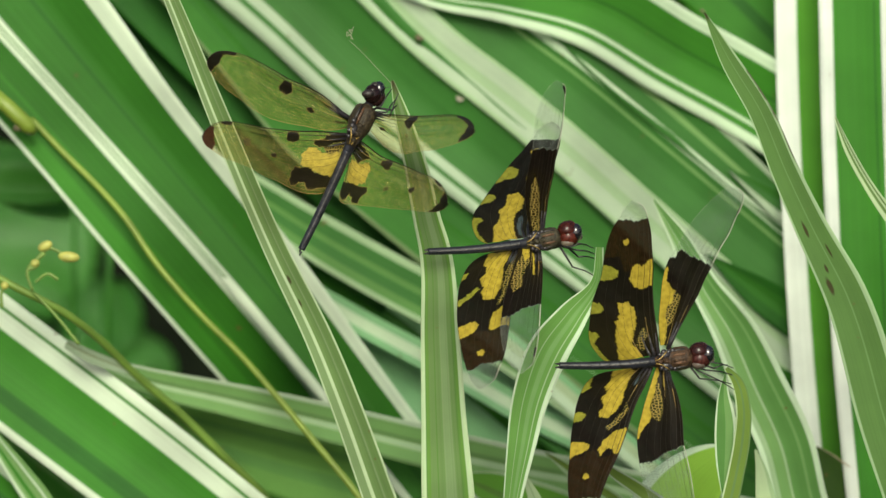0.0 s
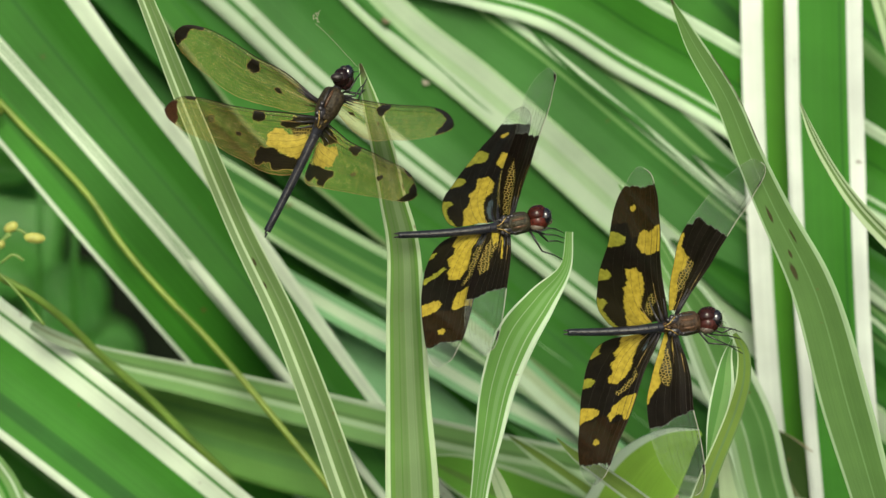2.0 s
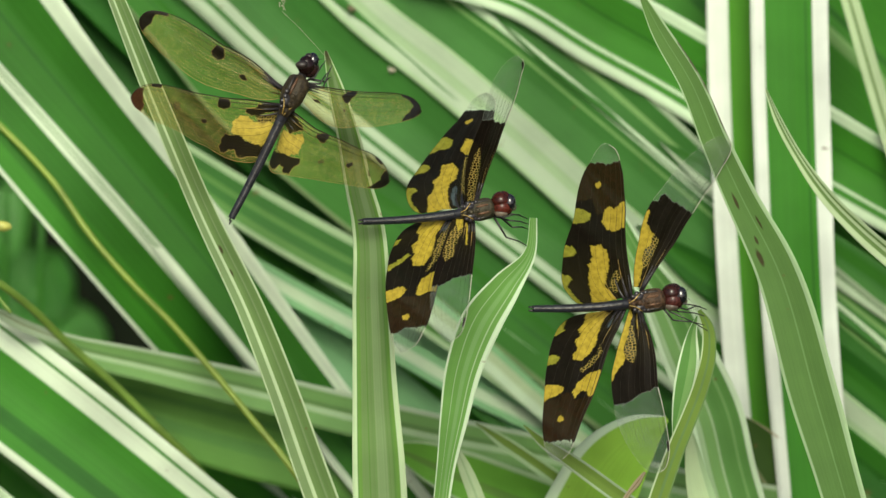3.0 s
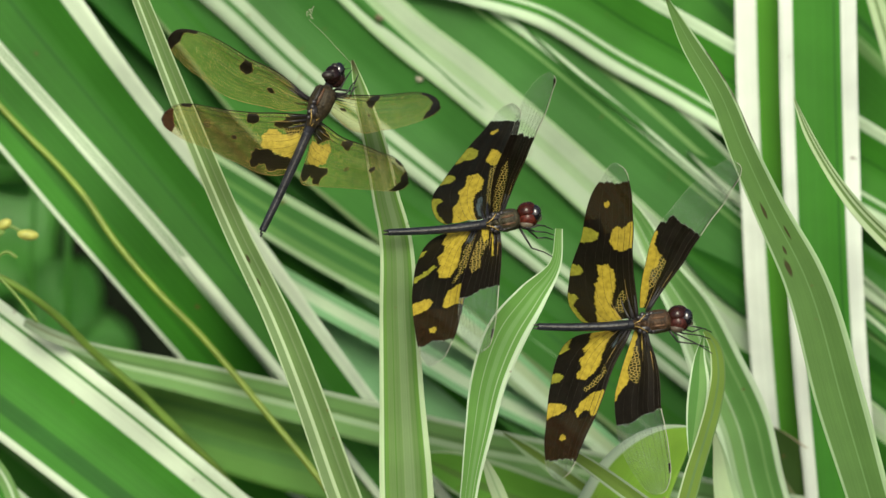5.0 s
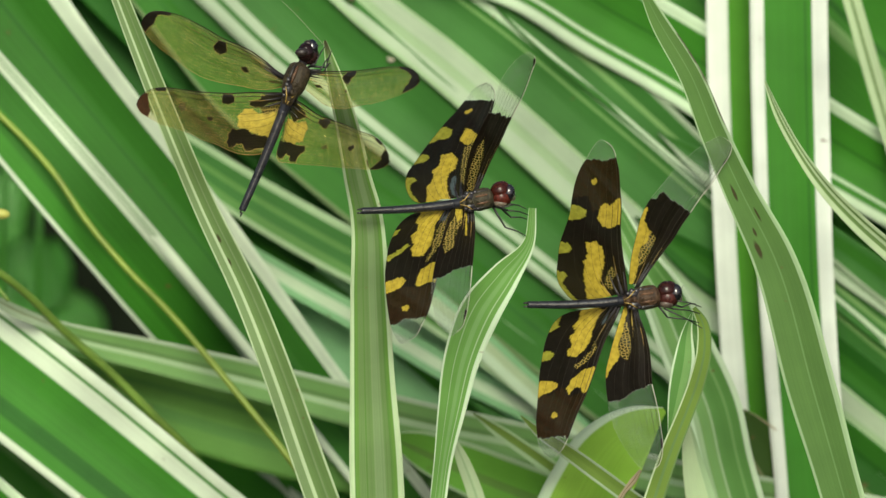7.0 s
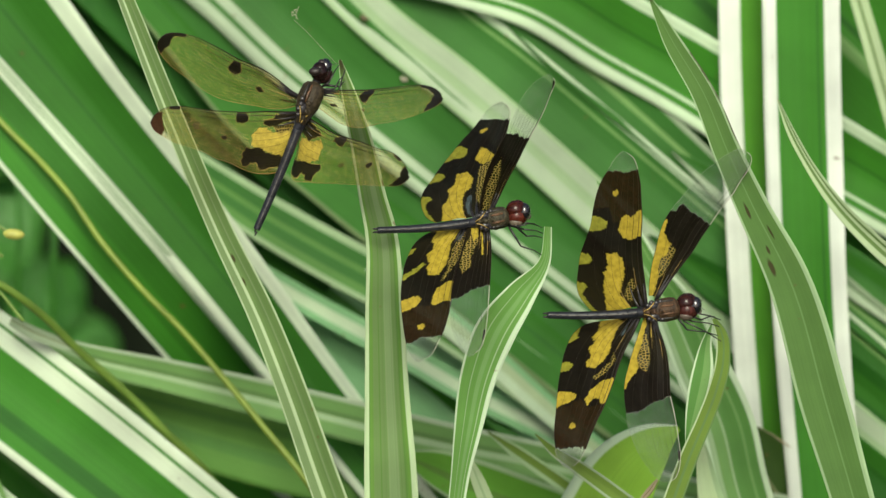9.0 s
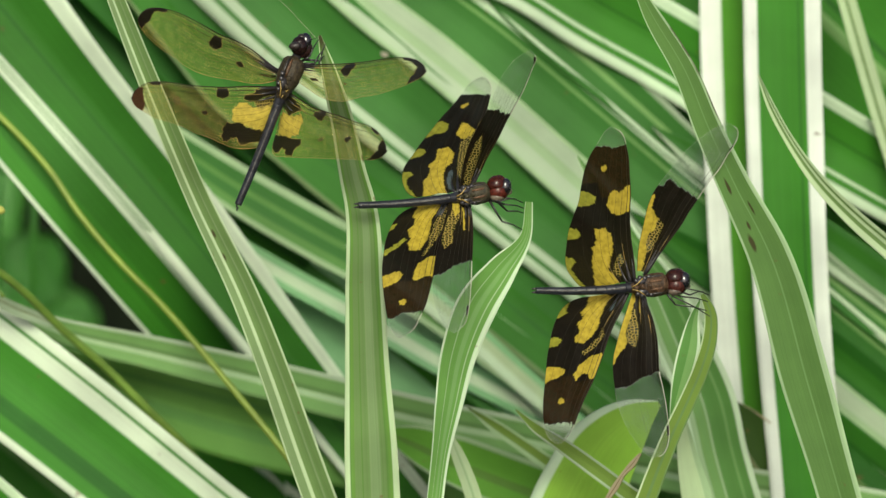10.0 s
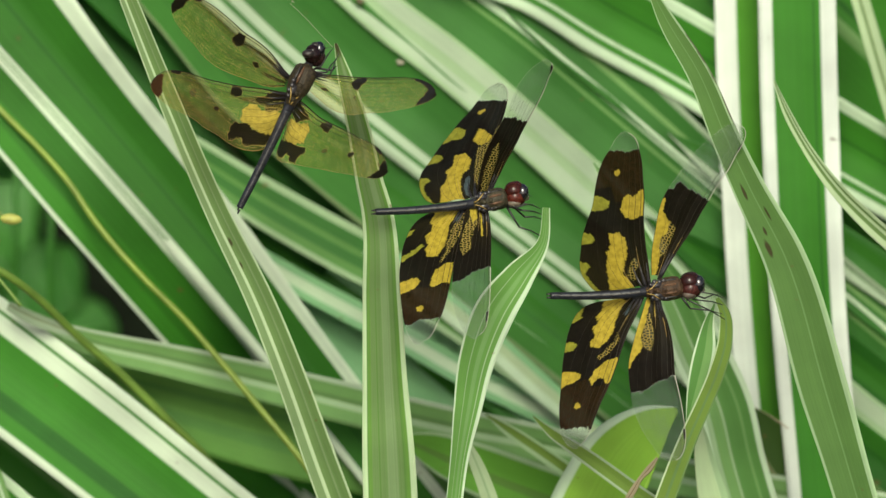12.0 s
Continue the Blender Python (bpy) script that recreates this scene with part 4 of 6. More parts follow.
def dragonfly(head, neck, waist, tail, girth, face, eye_colour, shade, cheek_colour, label):
    """Body along head - neck - waist - tail (mm), girth: thorax and abdomen radius in mm, then the size of the head."""
    fly = thing("dragonfly", label, "dragonfly", group="dragonflies")
    head, neck, waist, tail = (Vector(p) / 1000 for p in (head, neck, waist, tail))
    gt, ga = girth[0] / 1000, girth[1] / 1000
    axis = (neck - waist).normalized()
    turn = axis.to_track_quat("X", "Y").to_matrix().to_4x4()
    # thorax: a deep barrel, narrow at the collar, with a raised wing deck behind
    bm = bmesh.new()
    mid = (neck + waist) / 2
    stations = ((-0.06, 0.42), (0.0, 0.7), (0.08, 0.92), (0.24, 1.0), (0.45, 1.0), (0.62, 0.93), (0.8, 0.76), (1.0, 0.55), (1.2, 0.38))
    tube(bm, [neck.lerp(waist, t) for t, _ in stations], [gt * r for _, r in stations], 22)
    bmesh.ops.subdivide_edges(bm, edges=[e for e in bm.edges if len(e.link_faces) == 2], cuts=1, use_grid_fill=True, smooth=0.6)
    for f, w in ((0.58, 0.34), (0.82, 0.30), (1.02, 0.26)):
        blob(bm, neck.lerp(waist, f) + Vector((0, -gt * 0.56, 0)), (gt * 0.32, gt * w, gt * (w + 0.15)), turn)
    bm.normal_update()
    for v in bm.verts:
        v.co += v.normal * gt * (0.05 * noise.noise(v.co * 700) + 0.05 * noise.noise(v.co * 1900))
    coat = plain("hairy thorax", shade, 0.6, 1400, 0.75, bumpy=0.9, spec=0.3)
    thorax = part("thorax", bm, coat, fly, "brown hairy thorax")
    rnd = random.Random(7)
    for k in range(44):
        a, b = rnd.uniform(0, math.tau), rnd.uniform(-0.8, 0.8)
        d = (turn @ Vector((b, math.cos(a), math.sin(a)))).normalized()
        p = mid + axis * b * (neck - waist).length * 0.45 + (d - axis * d.dot(axis)) * gt * 0.85
        part("hair", tube(bmesh.new(), [p, p + d * gt * rnd.uniform(0.3, 0.5)], [0.00003, 0.00001], 4), coat, thorax)
    # abdomen in ten rings
    for k in range(10):
        a, b = waist.lerp(tail, k / 10), waist.lerp(tail, (k + 1) / 10)
        sag = Vector((0, 0.0006, -0.0004))
        a, b = a + sag * math.sin(math.pi * k / 10), b + sag * math.sin(math.pi * (k + 1) / 10)
        r1 = ga * (1.25 - 0.4 * (k / 10) + (0.25 if k == 0 else 0))
        r2 = ga * (1.25 - 0.4 * ((k + 1) / 10))
        part("abdomen_ring", tube(bmesh.new(), [a, a.lerp(b, 0.08), a.lerp(b, 0.5), a.lerp(b, 0.92), b], [r1 * 0.985, r1, (r1 + r2) * 0.497, r2 * 1.005, r2 * 0.985], 14), BLUE_CHITIN, fly, "dark abdomen ring")
    # paler grey strip along the top paints in the ridge highlight
    keel = [waist.lerp(tail, f) + Vector((0, 0.0006, -0.0004)) * math.sin(math.pi * f) + Vector((0, -ga * (1.2 - 0.4 * f), 0)) for f in np.linspace(0.12, 0.97, 12)]
    part("keel", tube(bmesh.new(), keel, [0.00022 * (1 - 0.4 * f) for f in np.linspace(0, 1, 12)], 6), KEEL, fly, "greyish keel along the abdomen, paler to imitate its highlight")
    bm = bmesh.new()
    along = (tail - waist).normalized()
    for s in (-1, 1):
        tube(bm, [tail + Vector((0, 0, s * ga * 0.4)), tail + along * 0.0011 + Vector((0, 0, s * ga * 0.45))], [0.00034, 0.00012], 6)
    part("tail_clasper", bm, CHITIN, fly)
    # head: two great eyes that meet at the crown, a glossy dark face, a dull hind cheek and feelers
    fwd = Vector(face).normalized()
    across = fwd.cross(axis)
    across = (across if across.length > 0.2 else fwd.cross(Vector((0, 0, 1)))).normalized()
    k = girth[2]
    skull = part("head", blob(bmesh.new(), head + axis * 0.0004 * k, (0.0021 * k, 0.0022 * k, 0.0022 * k)), CHITIN, fly)
    eye_mat = plain("compound eye", tuple(eye_colour[:3]), 0.26, 1500, 0.6, bumpy=0.08, spec=0.26)
    cap_mat = plain("dark top of the eye", tuple(0.5 * c for c in eye_colour[:3]), 0.2, 1500, 0.4, bumpy=0.05, spec=0.3)
    for s in (-1, 1):
        centre = head + across * s * 0.00072 * k + fwd * 0.0003 * k - axis * 0.0002 * k
        eye = part("eye", blob(bmesh.new(), centre, (0.0021 * k, 0.0021 * k, 0.0021 * k), None, 28, 18), cap_mat if s * across.z > 0 else eye_mat, skull, "glossy red-brown compound eye")
        part("eye_cap", blob(bmesh.new(), centre + axis * 0.00062 * k + across * s * 0.0003 * k - fwd * 0.00005 * k, (0.0018 * k, 0.0018 * k, 0.0018 * k), None, 24, 16), cap_mat, eye, "darker cap of the compound eye")
    cheek = plain("grey-brown cheek", cheek_colour, 0.45, 900, 0.4)
    low = Vector((0, 0, -1)) - axis * Vector((0, 0, -1)).dot(axis)
    low = low.normalized() if low.length > 0.5 else across
    part("cheek", blob(bmesh.new(), head + (low * 0.0019 - axis * 0.0004) * k + Vector((0, -0.0009, 0)) * k, (0.0015 * k, 0.0012 * k, 0.0010 * k)), cheek, skull, "dull grey-brown hind cheek")
    shiny = plain("glossy face", (0.010, 0.010, 0.012), 0.1, 1200, 0.3, bumpy=0.1, spec=0.9)
    plate = part("face_plate", blob(bmesh.new(), head + (fwd * 0.0009 + axis * 0.0013) * k, (0.0014 * k, 0.0015 * k, 0.0019 * k)), shiny, skull, "glossy black face")
    for s in (-1, 1):
        part("brow", blob(bmesh.new(), head + (fwd * 0.0017 + axis * 0.0015 + across * s * 0.0005) * k, (0.0005 * k, 0.0005 * k, 0.0005 * k), None, 14, 9), shiny, plate)
    part("jaw", blob(bmesh.new(), head + (axis * 0.0021 + fwd * 0.0002 + low * 0.0012) * k, (0.0010 * k, 0.0010 * k, 0.0008 * k), None, 16, 10), cheek, plate)
    part("neck", tube(bmesh.new(), [neck.lerp(waist, 0.05), neck.lerp(head, 0.5), head], [gt * 0.42, gt * 0.34, gt * 0.42], 12), CHITIN, fly)
    # wing deck behind the thorax, with hinge plates and golden ridges
    for s in (-1, 1):
        part("wing_deck", blob(bmesh.new(), waist.lerp(neck, 0.2) + across * s * gt * 0.42 + Vector((0, -gt * 0.45, 0)), (gt * 0.62, gt * 0.4, gt * 0.34), turn), CHITIN, fly, "glossy dark wing deck behind the thorax")
        part("deck_ridge", tube(bmesh.new(), [waist.lerp(neck, f) + across * s * gt * w + Vector((0, -gt * 0.95, 0)) for f, w in ((-0.15, 0.1), (0.05, 0.3), (0.25, 0.75))], [0.00010, 0.00016, 0.00008], 6), GILT, fly, "golden ridge between the wings")
        for f, w, r in ((0.02, 0.55, 0.22), (0.16, 0.72, 0.26), (0.32, 0.66, 0.24), (0.46, 0.74, 0.22)):
            part("hinge_plate", blob(bmesh.new(), waist.lerp(neck, f) + across * s * gt * w + Vector((0, -gt * 0.55, 0)), (gt * r, gt * r, gt * r * 0.7), turn, 14, 9), CHITIN, fly, "small dark plate at a wing root")
        # shoulder stripes along the thorax
        for w, lift, hue in ((0.34, 0.93, STRIPE), (0.72, 0.66, STRIPE_DARK)):
            part("shoulder_stripe", tube(bmesh.new(), [neck.lerp(waist, f) + across * s * gt * w * g + Vector((0, -gt * lift * g, 0)) for f, g in ((0.04, 0.86), (0.2, 0.98), (0.4, 1.0), (0.58, 0.94))], [gt * 0.06, gt * 0.12, gt * 0.13, gt * 0.05], 8), hue, thorax, "brown stripe along the thorax")
    for s in (-1, 1):
        p = head + (fwd * 0.0022 + axis * 0.0012 + across * s * 0.0005) * k
        part("feeler", tube(bmesh.new(), [p, p + fwd * 0.001 + across * s * 0.0004, p + fwd * 0.0018 + across * s * 0.0009], [0.00009, 0.00006, 0.00003], 5), LEG, skull)
    return fly


def legs(fly, root, joints):
    root = Vector(root) / 1000
    for k, (knee, foot) in enumerate(joints):
        knee, foot = Vector(knee) / 1000, Vector(foot) / 1000
        start = root + Vector((0.0006 * (k - 2), 0.0006, 0.0003 * k))
        leg = part("leg", tube(bmesh.new(), [start, start.lerp(knee, 0.5) + Vector((0, -0.0003, 0)), knee], [0.00032, 0.00028, 0.0002], 7), LEG, fly)
        part("shin", tube(bmesh.new(), [knee, knee.lerp(foot, 0.6) + Vector((0, 0, 0.0003)), foot], [0.0002, 0.00015, 0.0001], 7), LEG, leg)
        for m in range(5):
            p = knee.lerp(foot, 0.15 + 0.16 * m)
            part("spine", tube(bmesh.new(), [p, p + Vector((0.0002, -0.0005, -0.0006))], [0.00004, 0.00001], 4), LEG, leg)


# the upper animal, amber wings, on the tip of the broad striped leaf
upper_fly = dragonfly((5.07, 0, 8.06), (3.51, 0, 5.46), (0, -1.8, -1.82), (-12.61, -1, -26.65),
    (2.85, 0.98, 1.0), (0.75, -0.35, 0.35), (0.022, 0.010, 0.009), (0.030, 0.022, 0.011), (0.02, 0.014, 0.012), "dark dragonfly with amber-tinted clear wings perched on a leaf tip")
legs(upper_fly, (5.07, 0, 4.42), [((7.93, -1, 4.16), (10.01, 2, 7.02)), ((8.58, 0, 3.12), (10.79, 3, 8.58)), ((6.76, -1, 5.72), (9.36, 2, 9.62)), ((9.23, 1, 4.68), (10.4, 3, 5.72))])
plan = wing_plan("amber", ((0.4, -0.2), (5.4, -1.5), (9.8, -2.3), (13.7, -2.4), (17.4, -2.2), (21.5, -2.5), (25.4, -2.7), (29.2, -2.7), (32.1, -2.3), (34.6, -1.5), (36.3, -0.4), (37, 1.8)),
                 ((-1, 2.2), (0.7, 3.6), (3.7, 5.1), (7.8, 6.1), (11.7, 7.2), (16.6, 8.1), (21.3, 7.9), (24.9, 7.1), (28.2, 6.7), (31.9, 5.7), (34.6, 4.6), (36.5, 3.1)))
mark(plan, "dark", (36.8, -0.5), (34.8, -1.8), (31.7, -2.5), (31.6, -1.5), (34, -0.9), (34.4, 0.4), (34.1, 1.9), (34.6, 3.2), (34.9, 4.7), (37.2, 3.4))
mark(plan, "dark", (18.8, -1.5), (16.5, -1.9), (15.3, 0.3), (16.2, 1.5), (18.1, 1.3), (18.9, 0.5))
mark(plan, "dark", (10.6, 2), (9.2, 1.4), (7.9, 2.1), (8.7, 2.8), (10, 2.6))
upper_fly_forewing_left = wing(upper_fly, "forewing", pose(-0.00078, 0, 0.00312, -109.836, -29.085, -167.802), plan, False)
plan = wing_plan("amber", ((-0.8, -0.7), (2.1, -0.8), (7.9, -1.1), (13.6, -1.1), (17.9, -1.4), (22.2, -1.8), (26.5, -2.5), (29.4, -2.9), (32.9, -2.8), (35.2, -1.8), (36.7, 0.3)),
                 ((-0.7, 9.7), (0.4, 12), (1.7, 13.2), (3.7, 13.9), (6.6, 14), (9.5, 13.6), (12.5, 12.5), (15.5, 11.1), (19.3, 9.8), (22.3, 8.3), (26.7, 6.8), (30.4, 5.7), (33.4, 4.1), (35.4, 2.9), (36.6, 1.1)))
mark(plan, "gold", (9.1, 2.8), (7.4, 2.8), (5, 4.2), (3, 3.7), (-0.3, 4.2), (-0.5, 7.6), (0.7, 9.9), (4.3, 9.4), (6.6, 8.4), (8.8, 7.9), (10.7, 6.8), (10.6, 4.4))
mark(plan, "rust", (34.1, -2), (33.7, 0.7), (33, 2.5), (33.6, 4.1), (36, 3), (37.4, 0.9), (36.5, -1.3))
mark(plan, "dark", (32.6, -3.2), (29.7, -3.2), (29.9, -2.2), (32.4, -2.2))
mark(plan, "dark", (15.3, -1), (12.7, -1), (12, 1), (13.5, 1.6), (15.3, 1.3), (15.6, 0.1))
mark(plan, "smoke", (25.8, 0.7), (24.4, 1), (24.3, 2.5), (25.4, 2.8), (26.1, 1.8))
mark(plan, "dark", (18.8, 4.4), (17.5, 4.2), (16.9, 5.2), (18.1, 5.5))
mark(plan, "dark", (11.8, 7.2), (10.7, 7.7), (8.2, 7.4), (6.6, 8.7), (4.3, 9.4), (1, 9.7), (-0.1, 11.3), (1.8, 12.4), (4.6, 12.6), (6.7, 13.2), (8.1, 12.6), (9.1, 11.1), (10.2, 11.4), (11.1, 12.3), (12.5, 11.8), (12.7, 8.9))
mark(plan, "dark", (8.1, 0.9), (6.2, 0.7), (4.9, -0.4), (-1, -0.8), (-1.1, 1.5), (3.2, 1.6), (4.8, 2.7), (6.2, 2.8), (8.1, 2))
mark(plan, "gilt", (5.3, 2.6), (0.1, 1.6), (-0.2, 3.7), (4, 4.3))
upper_fly_hindwing_left = wing(upper_fly, "hindwing", pose(-0.00156, 0, -0.00104, -108.868, -4.78, -156.907), plan, False)
plan = wing_plan("amber", ((-1, -2.6), (2.6, -2.4), (7.8, -2.2), (14.1, -1.9), (20.3, -1.9), (25.3, -2.1), (30.4, -2.2), (34.5, -1.8), (37.7, -0.7), (39.3, 0.7)),
                 ((-1.2, 1.1), (3.2, 3.4), (6.2, 5), (10.3, 6.3), (14.6, 6.8), (19.6, 6.2), (24.6, 5.9), (29.4, 5.1), (34.2, 4), (37.5, 2.9), (39.3, 1.5)))
mark(plan, "dark", (32.4, -2.4), (34.8, -2.2), (38.2, -0.9), (39.9, 1), (38.6, 2.6), (35.5, 3.6), (33.5, 4.4), (34.6, 2.7), (36.1, 1.5), (36.5, 0.2), (35, -1), (32.6, -1.5))
mark(plan, "dark", (14.6, -1.7), (17.8, -1.9), (17.7, -0.9), (16.3, 0), (15.4, 1.1), (13.7, 0.9), (12.9, -0.3))
mark(plan, "dark", (3.1, 0.7), (5, 0.7), (6.2, 1.6), (3.9, 1.4))
mark(plan, "dark", (14.1, 2.4), (15.3, 2.7), (14.8, 3.2))
upper_fly_forewing_right = wing(upper_fly, "forewing", pose(0.00442, 0, 0.00156, -105.26, 5.18, -46.068), plan, True)
plan = wing_plan("amber", ((-2.6, -0.6), (0.4, -0.9), (4.8, -0.8), (9.3, -0.6), (14.6, -1.2), (19.7, -1.9), (25.9, -2.5), (31.1, -3.2), (34.4, -2.8), (36.8, -1.6), (37.9, -0.4)),
                 ((-2.1, 9.6), (-2.8, 12.9), (-2.5, 14.2), (-1.2, 14.8), (1.8, 14), (7.8, 12.2), (13.6, 10.3), (19.4, 8.5), (25.2, 6.6), (31, 4.8), (34.7, 3.4), (37, 1.7), (37.8, 0.5)))
mark(plan, "gold", (-1.3, 4.3), (2.7, 3.9), (5.6, 2.3), (7, 4.1), (6.2, 7.1), (2.6, 9.1), (-1.5, 9.5))
mark(plan, "dark", (35.2, -0.8), (36.8, -2.1), (38.8, -0.4), (37.9, 1.8), (34.9, 3.9), (31.1, 5.1), (33.2, 2.8), (34.9, 1.1))
mark(plan, "dark", (31.4, -3.3), (33.4, -3.8), (35, -3), (34, -2.2), (32.1, -2.6))
mark(plan, "dark", (11.2, -0.2), (15, -1.7), (15, -0.5), (14, 1.4), (12.4, 1.6), (10.5, 0.8))
mark(plan, "smoke", (13.4, 5.9), (15.3, 4.6), (16, 5.2), (13.8, 6.4))
mark(plan, "dark", (23.1, 2.2), (25.2, 1), (25.1, 1.9), (24.2, 3), (23.2, 3.1))
mark(plan, "dark", (-2.8, 10), (2.1, 9), (5.1, 8.3), (7.6, 8), (7.6, 9.1), (6, 10.6), (5.3, 12.6), (3.4, 13.4), (2.2, 13.3), (2.3, 11.9), (0.8, 12.4), (0, 13.9), (-1.6, 14.3), (-3, 13))
mark(plan, "dark", (-4.1, 0.1), (0.4, -0.7), (5.3, 0.4), (6.1, 1.2), (4, 2.7), (1.2, 4.1), (-0.6, 3.4), (-2.6, 2.7))
upper_fly_hindwing_right = wing(upper_fly, "hindwing", pose(0.0013, 0, -0.00286, -91.796, 25.503, -48.864), plan, True)
# the middle animal, black and yellow, on the twisted leaf
middle_fly = dragonfly((8.19, 0, 1.04), (6.11, 0, 0.26), (-0.13, -1.8, -1.04), (-23.66, -1.5, -3.12),
    (2.55, 0.92, 1.06), (0.6, -0.7, 0.1), (0.075, 0.016, 0.010), (0.036, 0.031, 0.017), (0.13, 0.105, 0.075), "dragonfly with black and yellow wings perched on a twisted leaf")
legs(middle_fly, (5.07, 0, -1.43), [((9.36, -1, -1.04), (14.3, 2, -2.34)), ((10.01, 0, -2.73), (14.56, 3, -3.64)), ((8.71, -2, -2.08), (12.61, 0, -1.43)), ((9.36, -1, -6.63), (14.17, 2, -8.58)), ((10.66, 1, -4.29), (14.43, 4, -4.68))])
plan = wing_plan("dark", ((0.8, -0.5), (4.7, -0.6), (11.1, -1.4), (17.1, -2.6), (22.5, -3.8), (27, -4.5), (30.2, -4.7), (32.7, -4.6), (35.1, -3.6)),
                 ((3.3, 12.2), (5, 14.2), (8, 15.9), (11.2, 16.8), (14.7, 16.5), (17.1, 15), (21.4, 12.5), (24.6, 10.2), (27.8, 8), (30.9, 5.3), (33.9, 3.4), (36.5, 1.9), (37.5, 0.1), (37.4, -1.9)))
mark(plan, "yellow", (16.8, 7.9), (16.5, 4.9), (14.1, 3.3), (11, 3.4), (10.3, 5), (8.1, 5.5), (4.9, 5), (0.5, 3.9), (2.4, 10.3), (8.1, 10.7), (8.7, 9.6), (11.2, 9.1), (12.4, 10), (13.5, 7.9))
mark(plan, "olive", (23.6, 11.5), (26.4, 10.1), (26.1, 7.8), (24.5, 5.8), (22.6, 5.6), (21.9, 6.9), (22.4, 9.3), (22.2, 11.7))
mark(plan, "olive", (17.6, 15.3), (19.1, 13.4), (18.6, 11.9), (17.2, 11.1), (16.3, 12.2), (16.7, 15.2))
mark(plan, "olive", (11.1, 17.6), (13, 16.6), (12, 14.4), (10.9, 13.8), (10.2, 15.4), (8.5, 15.2), (6.1, 14), (2.7, 11.5), (3.6, 14.2), (7.2, 16.8))
mark(plan, "yellow", (21.8, 2.8), (23.5, 2), (22.6, 0.7), (21, -0.7), (19.1, -2), (17.6, -1), (17, 0.4), (18.9, 2.5), (20.1, 3.4))
mark(plan, "yellow", (29.6, 3.1), (29.6, 1.2), (28.8, 0.9), (28.3, 2.1), (28.7, 3.1))
mark(plan, "gilt", (17.2, 1.9), (17.7, -0.7), (18.6, -2), (21.1, -2.4), (22.5, -3.8), (18, -5.1), (13.5, -2.5), (9.5, -1), (4.2, -0.1), (5.8, 1.5), (11.4, 1.9))
# bluish glint off the glossy root, painted as a patch
mark(plan, "pale", (8.5, 4.1), (8.5, 2.9), (6.3, 2.8), (3.9, 3.3), (1.7, 2), (2.8, 3.6), (6.1, 4.4))
mark(plan, "clear", (34.7, 6.5), (32.5, 1.5), (31.7, -1.3), (30.2, -3.8), (29.6, -7.5), (40.2, -4.9), (42.5, 1.3), (37.7, 6.1))
middle_fly_hindwing_upper = wing(middle_fly, "hindwing", pose(-0.00013, 0, -0.00026, -22.138, -46.527, 81.584), plan, False)
plan = wing_plan("dark", ((0.1, -1.6), (3.5, -1.6), (8.9, -1.3), (14.2, -1.4), (18.9, -1.2), (21.2, -1.3), (27.1, -1.5), (32.7, -0.9), (35.9, -0.4)),
                 ((-0.2, 1.3), (5.5, 3.9), (11, 5.4), (16.4, 5.5), (20.8, 5.4), (25.1, 5.9), (30.9, 6), (35.3, 4.2), (37.2, 1.5)))
mark(plan, "gilt", (3.4, -1.2), (9.4, -0.8), (15.1, -1), (14.9, -2.2), (8.1, -2.5), (2.3, -2.5))
mark(plan, "gilt", (-0.2, 0.8), (6.1, 3.2), (11.3, 3.9), (14.4, 3.4), (10.1, 1.5), (6.4, 0.5), (2.4, -0.4), (-0.2, -1.3))
mark(plan, "clear", (20.6, 5.6), (21, 3.5), (21.3, 2.3), (20.7, 1), (20.5, -2.3), (29.5, -8.7), (42.1, -2), (40.6, 9), (27, 10.3))
mark(plan, "dark", (35.9, 0.3), (36.4, -0.8), (34.1, -1.5), (34, -0.5))
middle_fly_forewing_upper = wing(middle_fly, "forewing", pose(0.00117, 0, 0.0013, 170.604, -64.526, -43.401), plan, False)
plan = wing_plan("dark", ((0.3, 1.8), (7, 0.6), (14.6, -1.1), (20.9, -2.7), (26.4, -4), (30.8, -4.7), (33.9, -4.7), (37.6, -4.3)),
                 ((2.8, 8.9), (3.9, 10.8), (5.7, 12.5), (8.4, 13.5), (11.4, 13.5), (14.5, 13.1), (17.7, 12.1), (21.9, 10.6), (26.4, 8.4), (31.1, 5.7), (35.2, 3.1), (38, 0.8), (39.5, -2)))
mark(plan, "umber", (26.7, 9.6), (25.2, 5.8), (24.4, 1.7), (22, -3.9), (38.7, -11.5), (41.6, 2.7))
mark(plan, "yellow", (3.3, 9.4), (2.1, 4.1), (5.8, 4.5), (8.2, 3.9), (11.3, 2.9), (13.9, 3.2), (15.6, 3.5), (16.3, 5.8), (14.3, 7.1), (13, 7.2), (10.8, 9), (9, 8), (7.4, 8.3), (6.8, 9.5))
mark(plan, "olive", (17.9, 12.8), (15.3, 10.4), (12.9, 8.7), (13.4, 7.9), (15.9, 9.3), (18.8, 11.7))
mark(plan, "yellow", (24.5, 9.7), (22.5, 7), (22.2, 5.4), (23.1, 4.4), (25, 5.2), (26.4, 6.7), (27.4, 8.4))
mark(plan, "yellow", (17.5, 0.8), (16.4, -1.3), (22.1, -3.5), (22.5, -1.2), (23.6, 0.3), (23.9, 1.6), (21.9, 2.1), (19.4, 2.2))
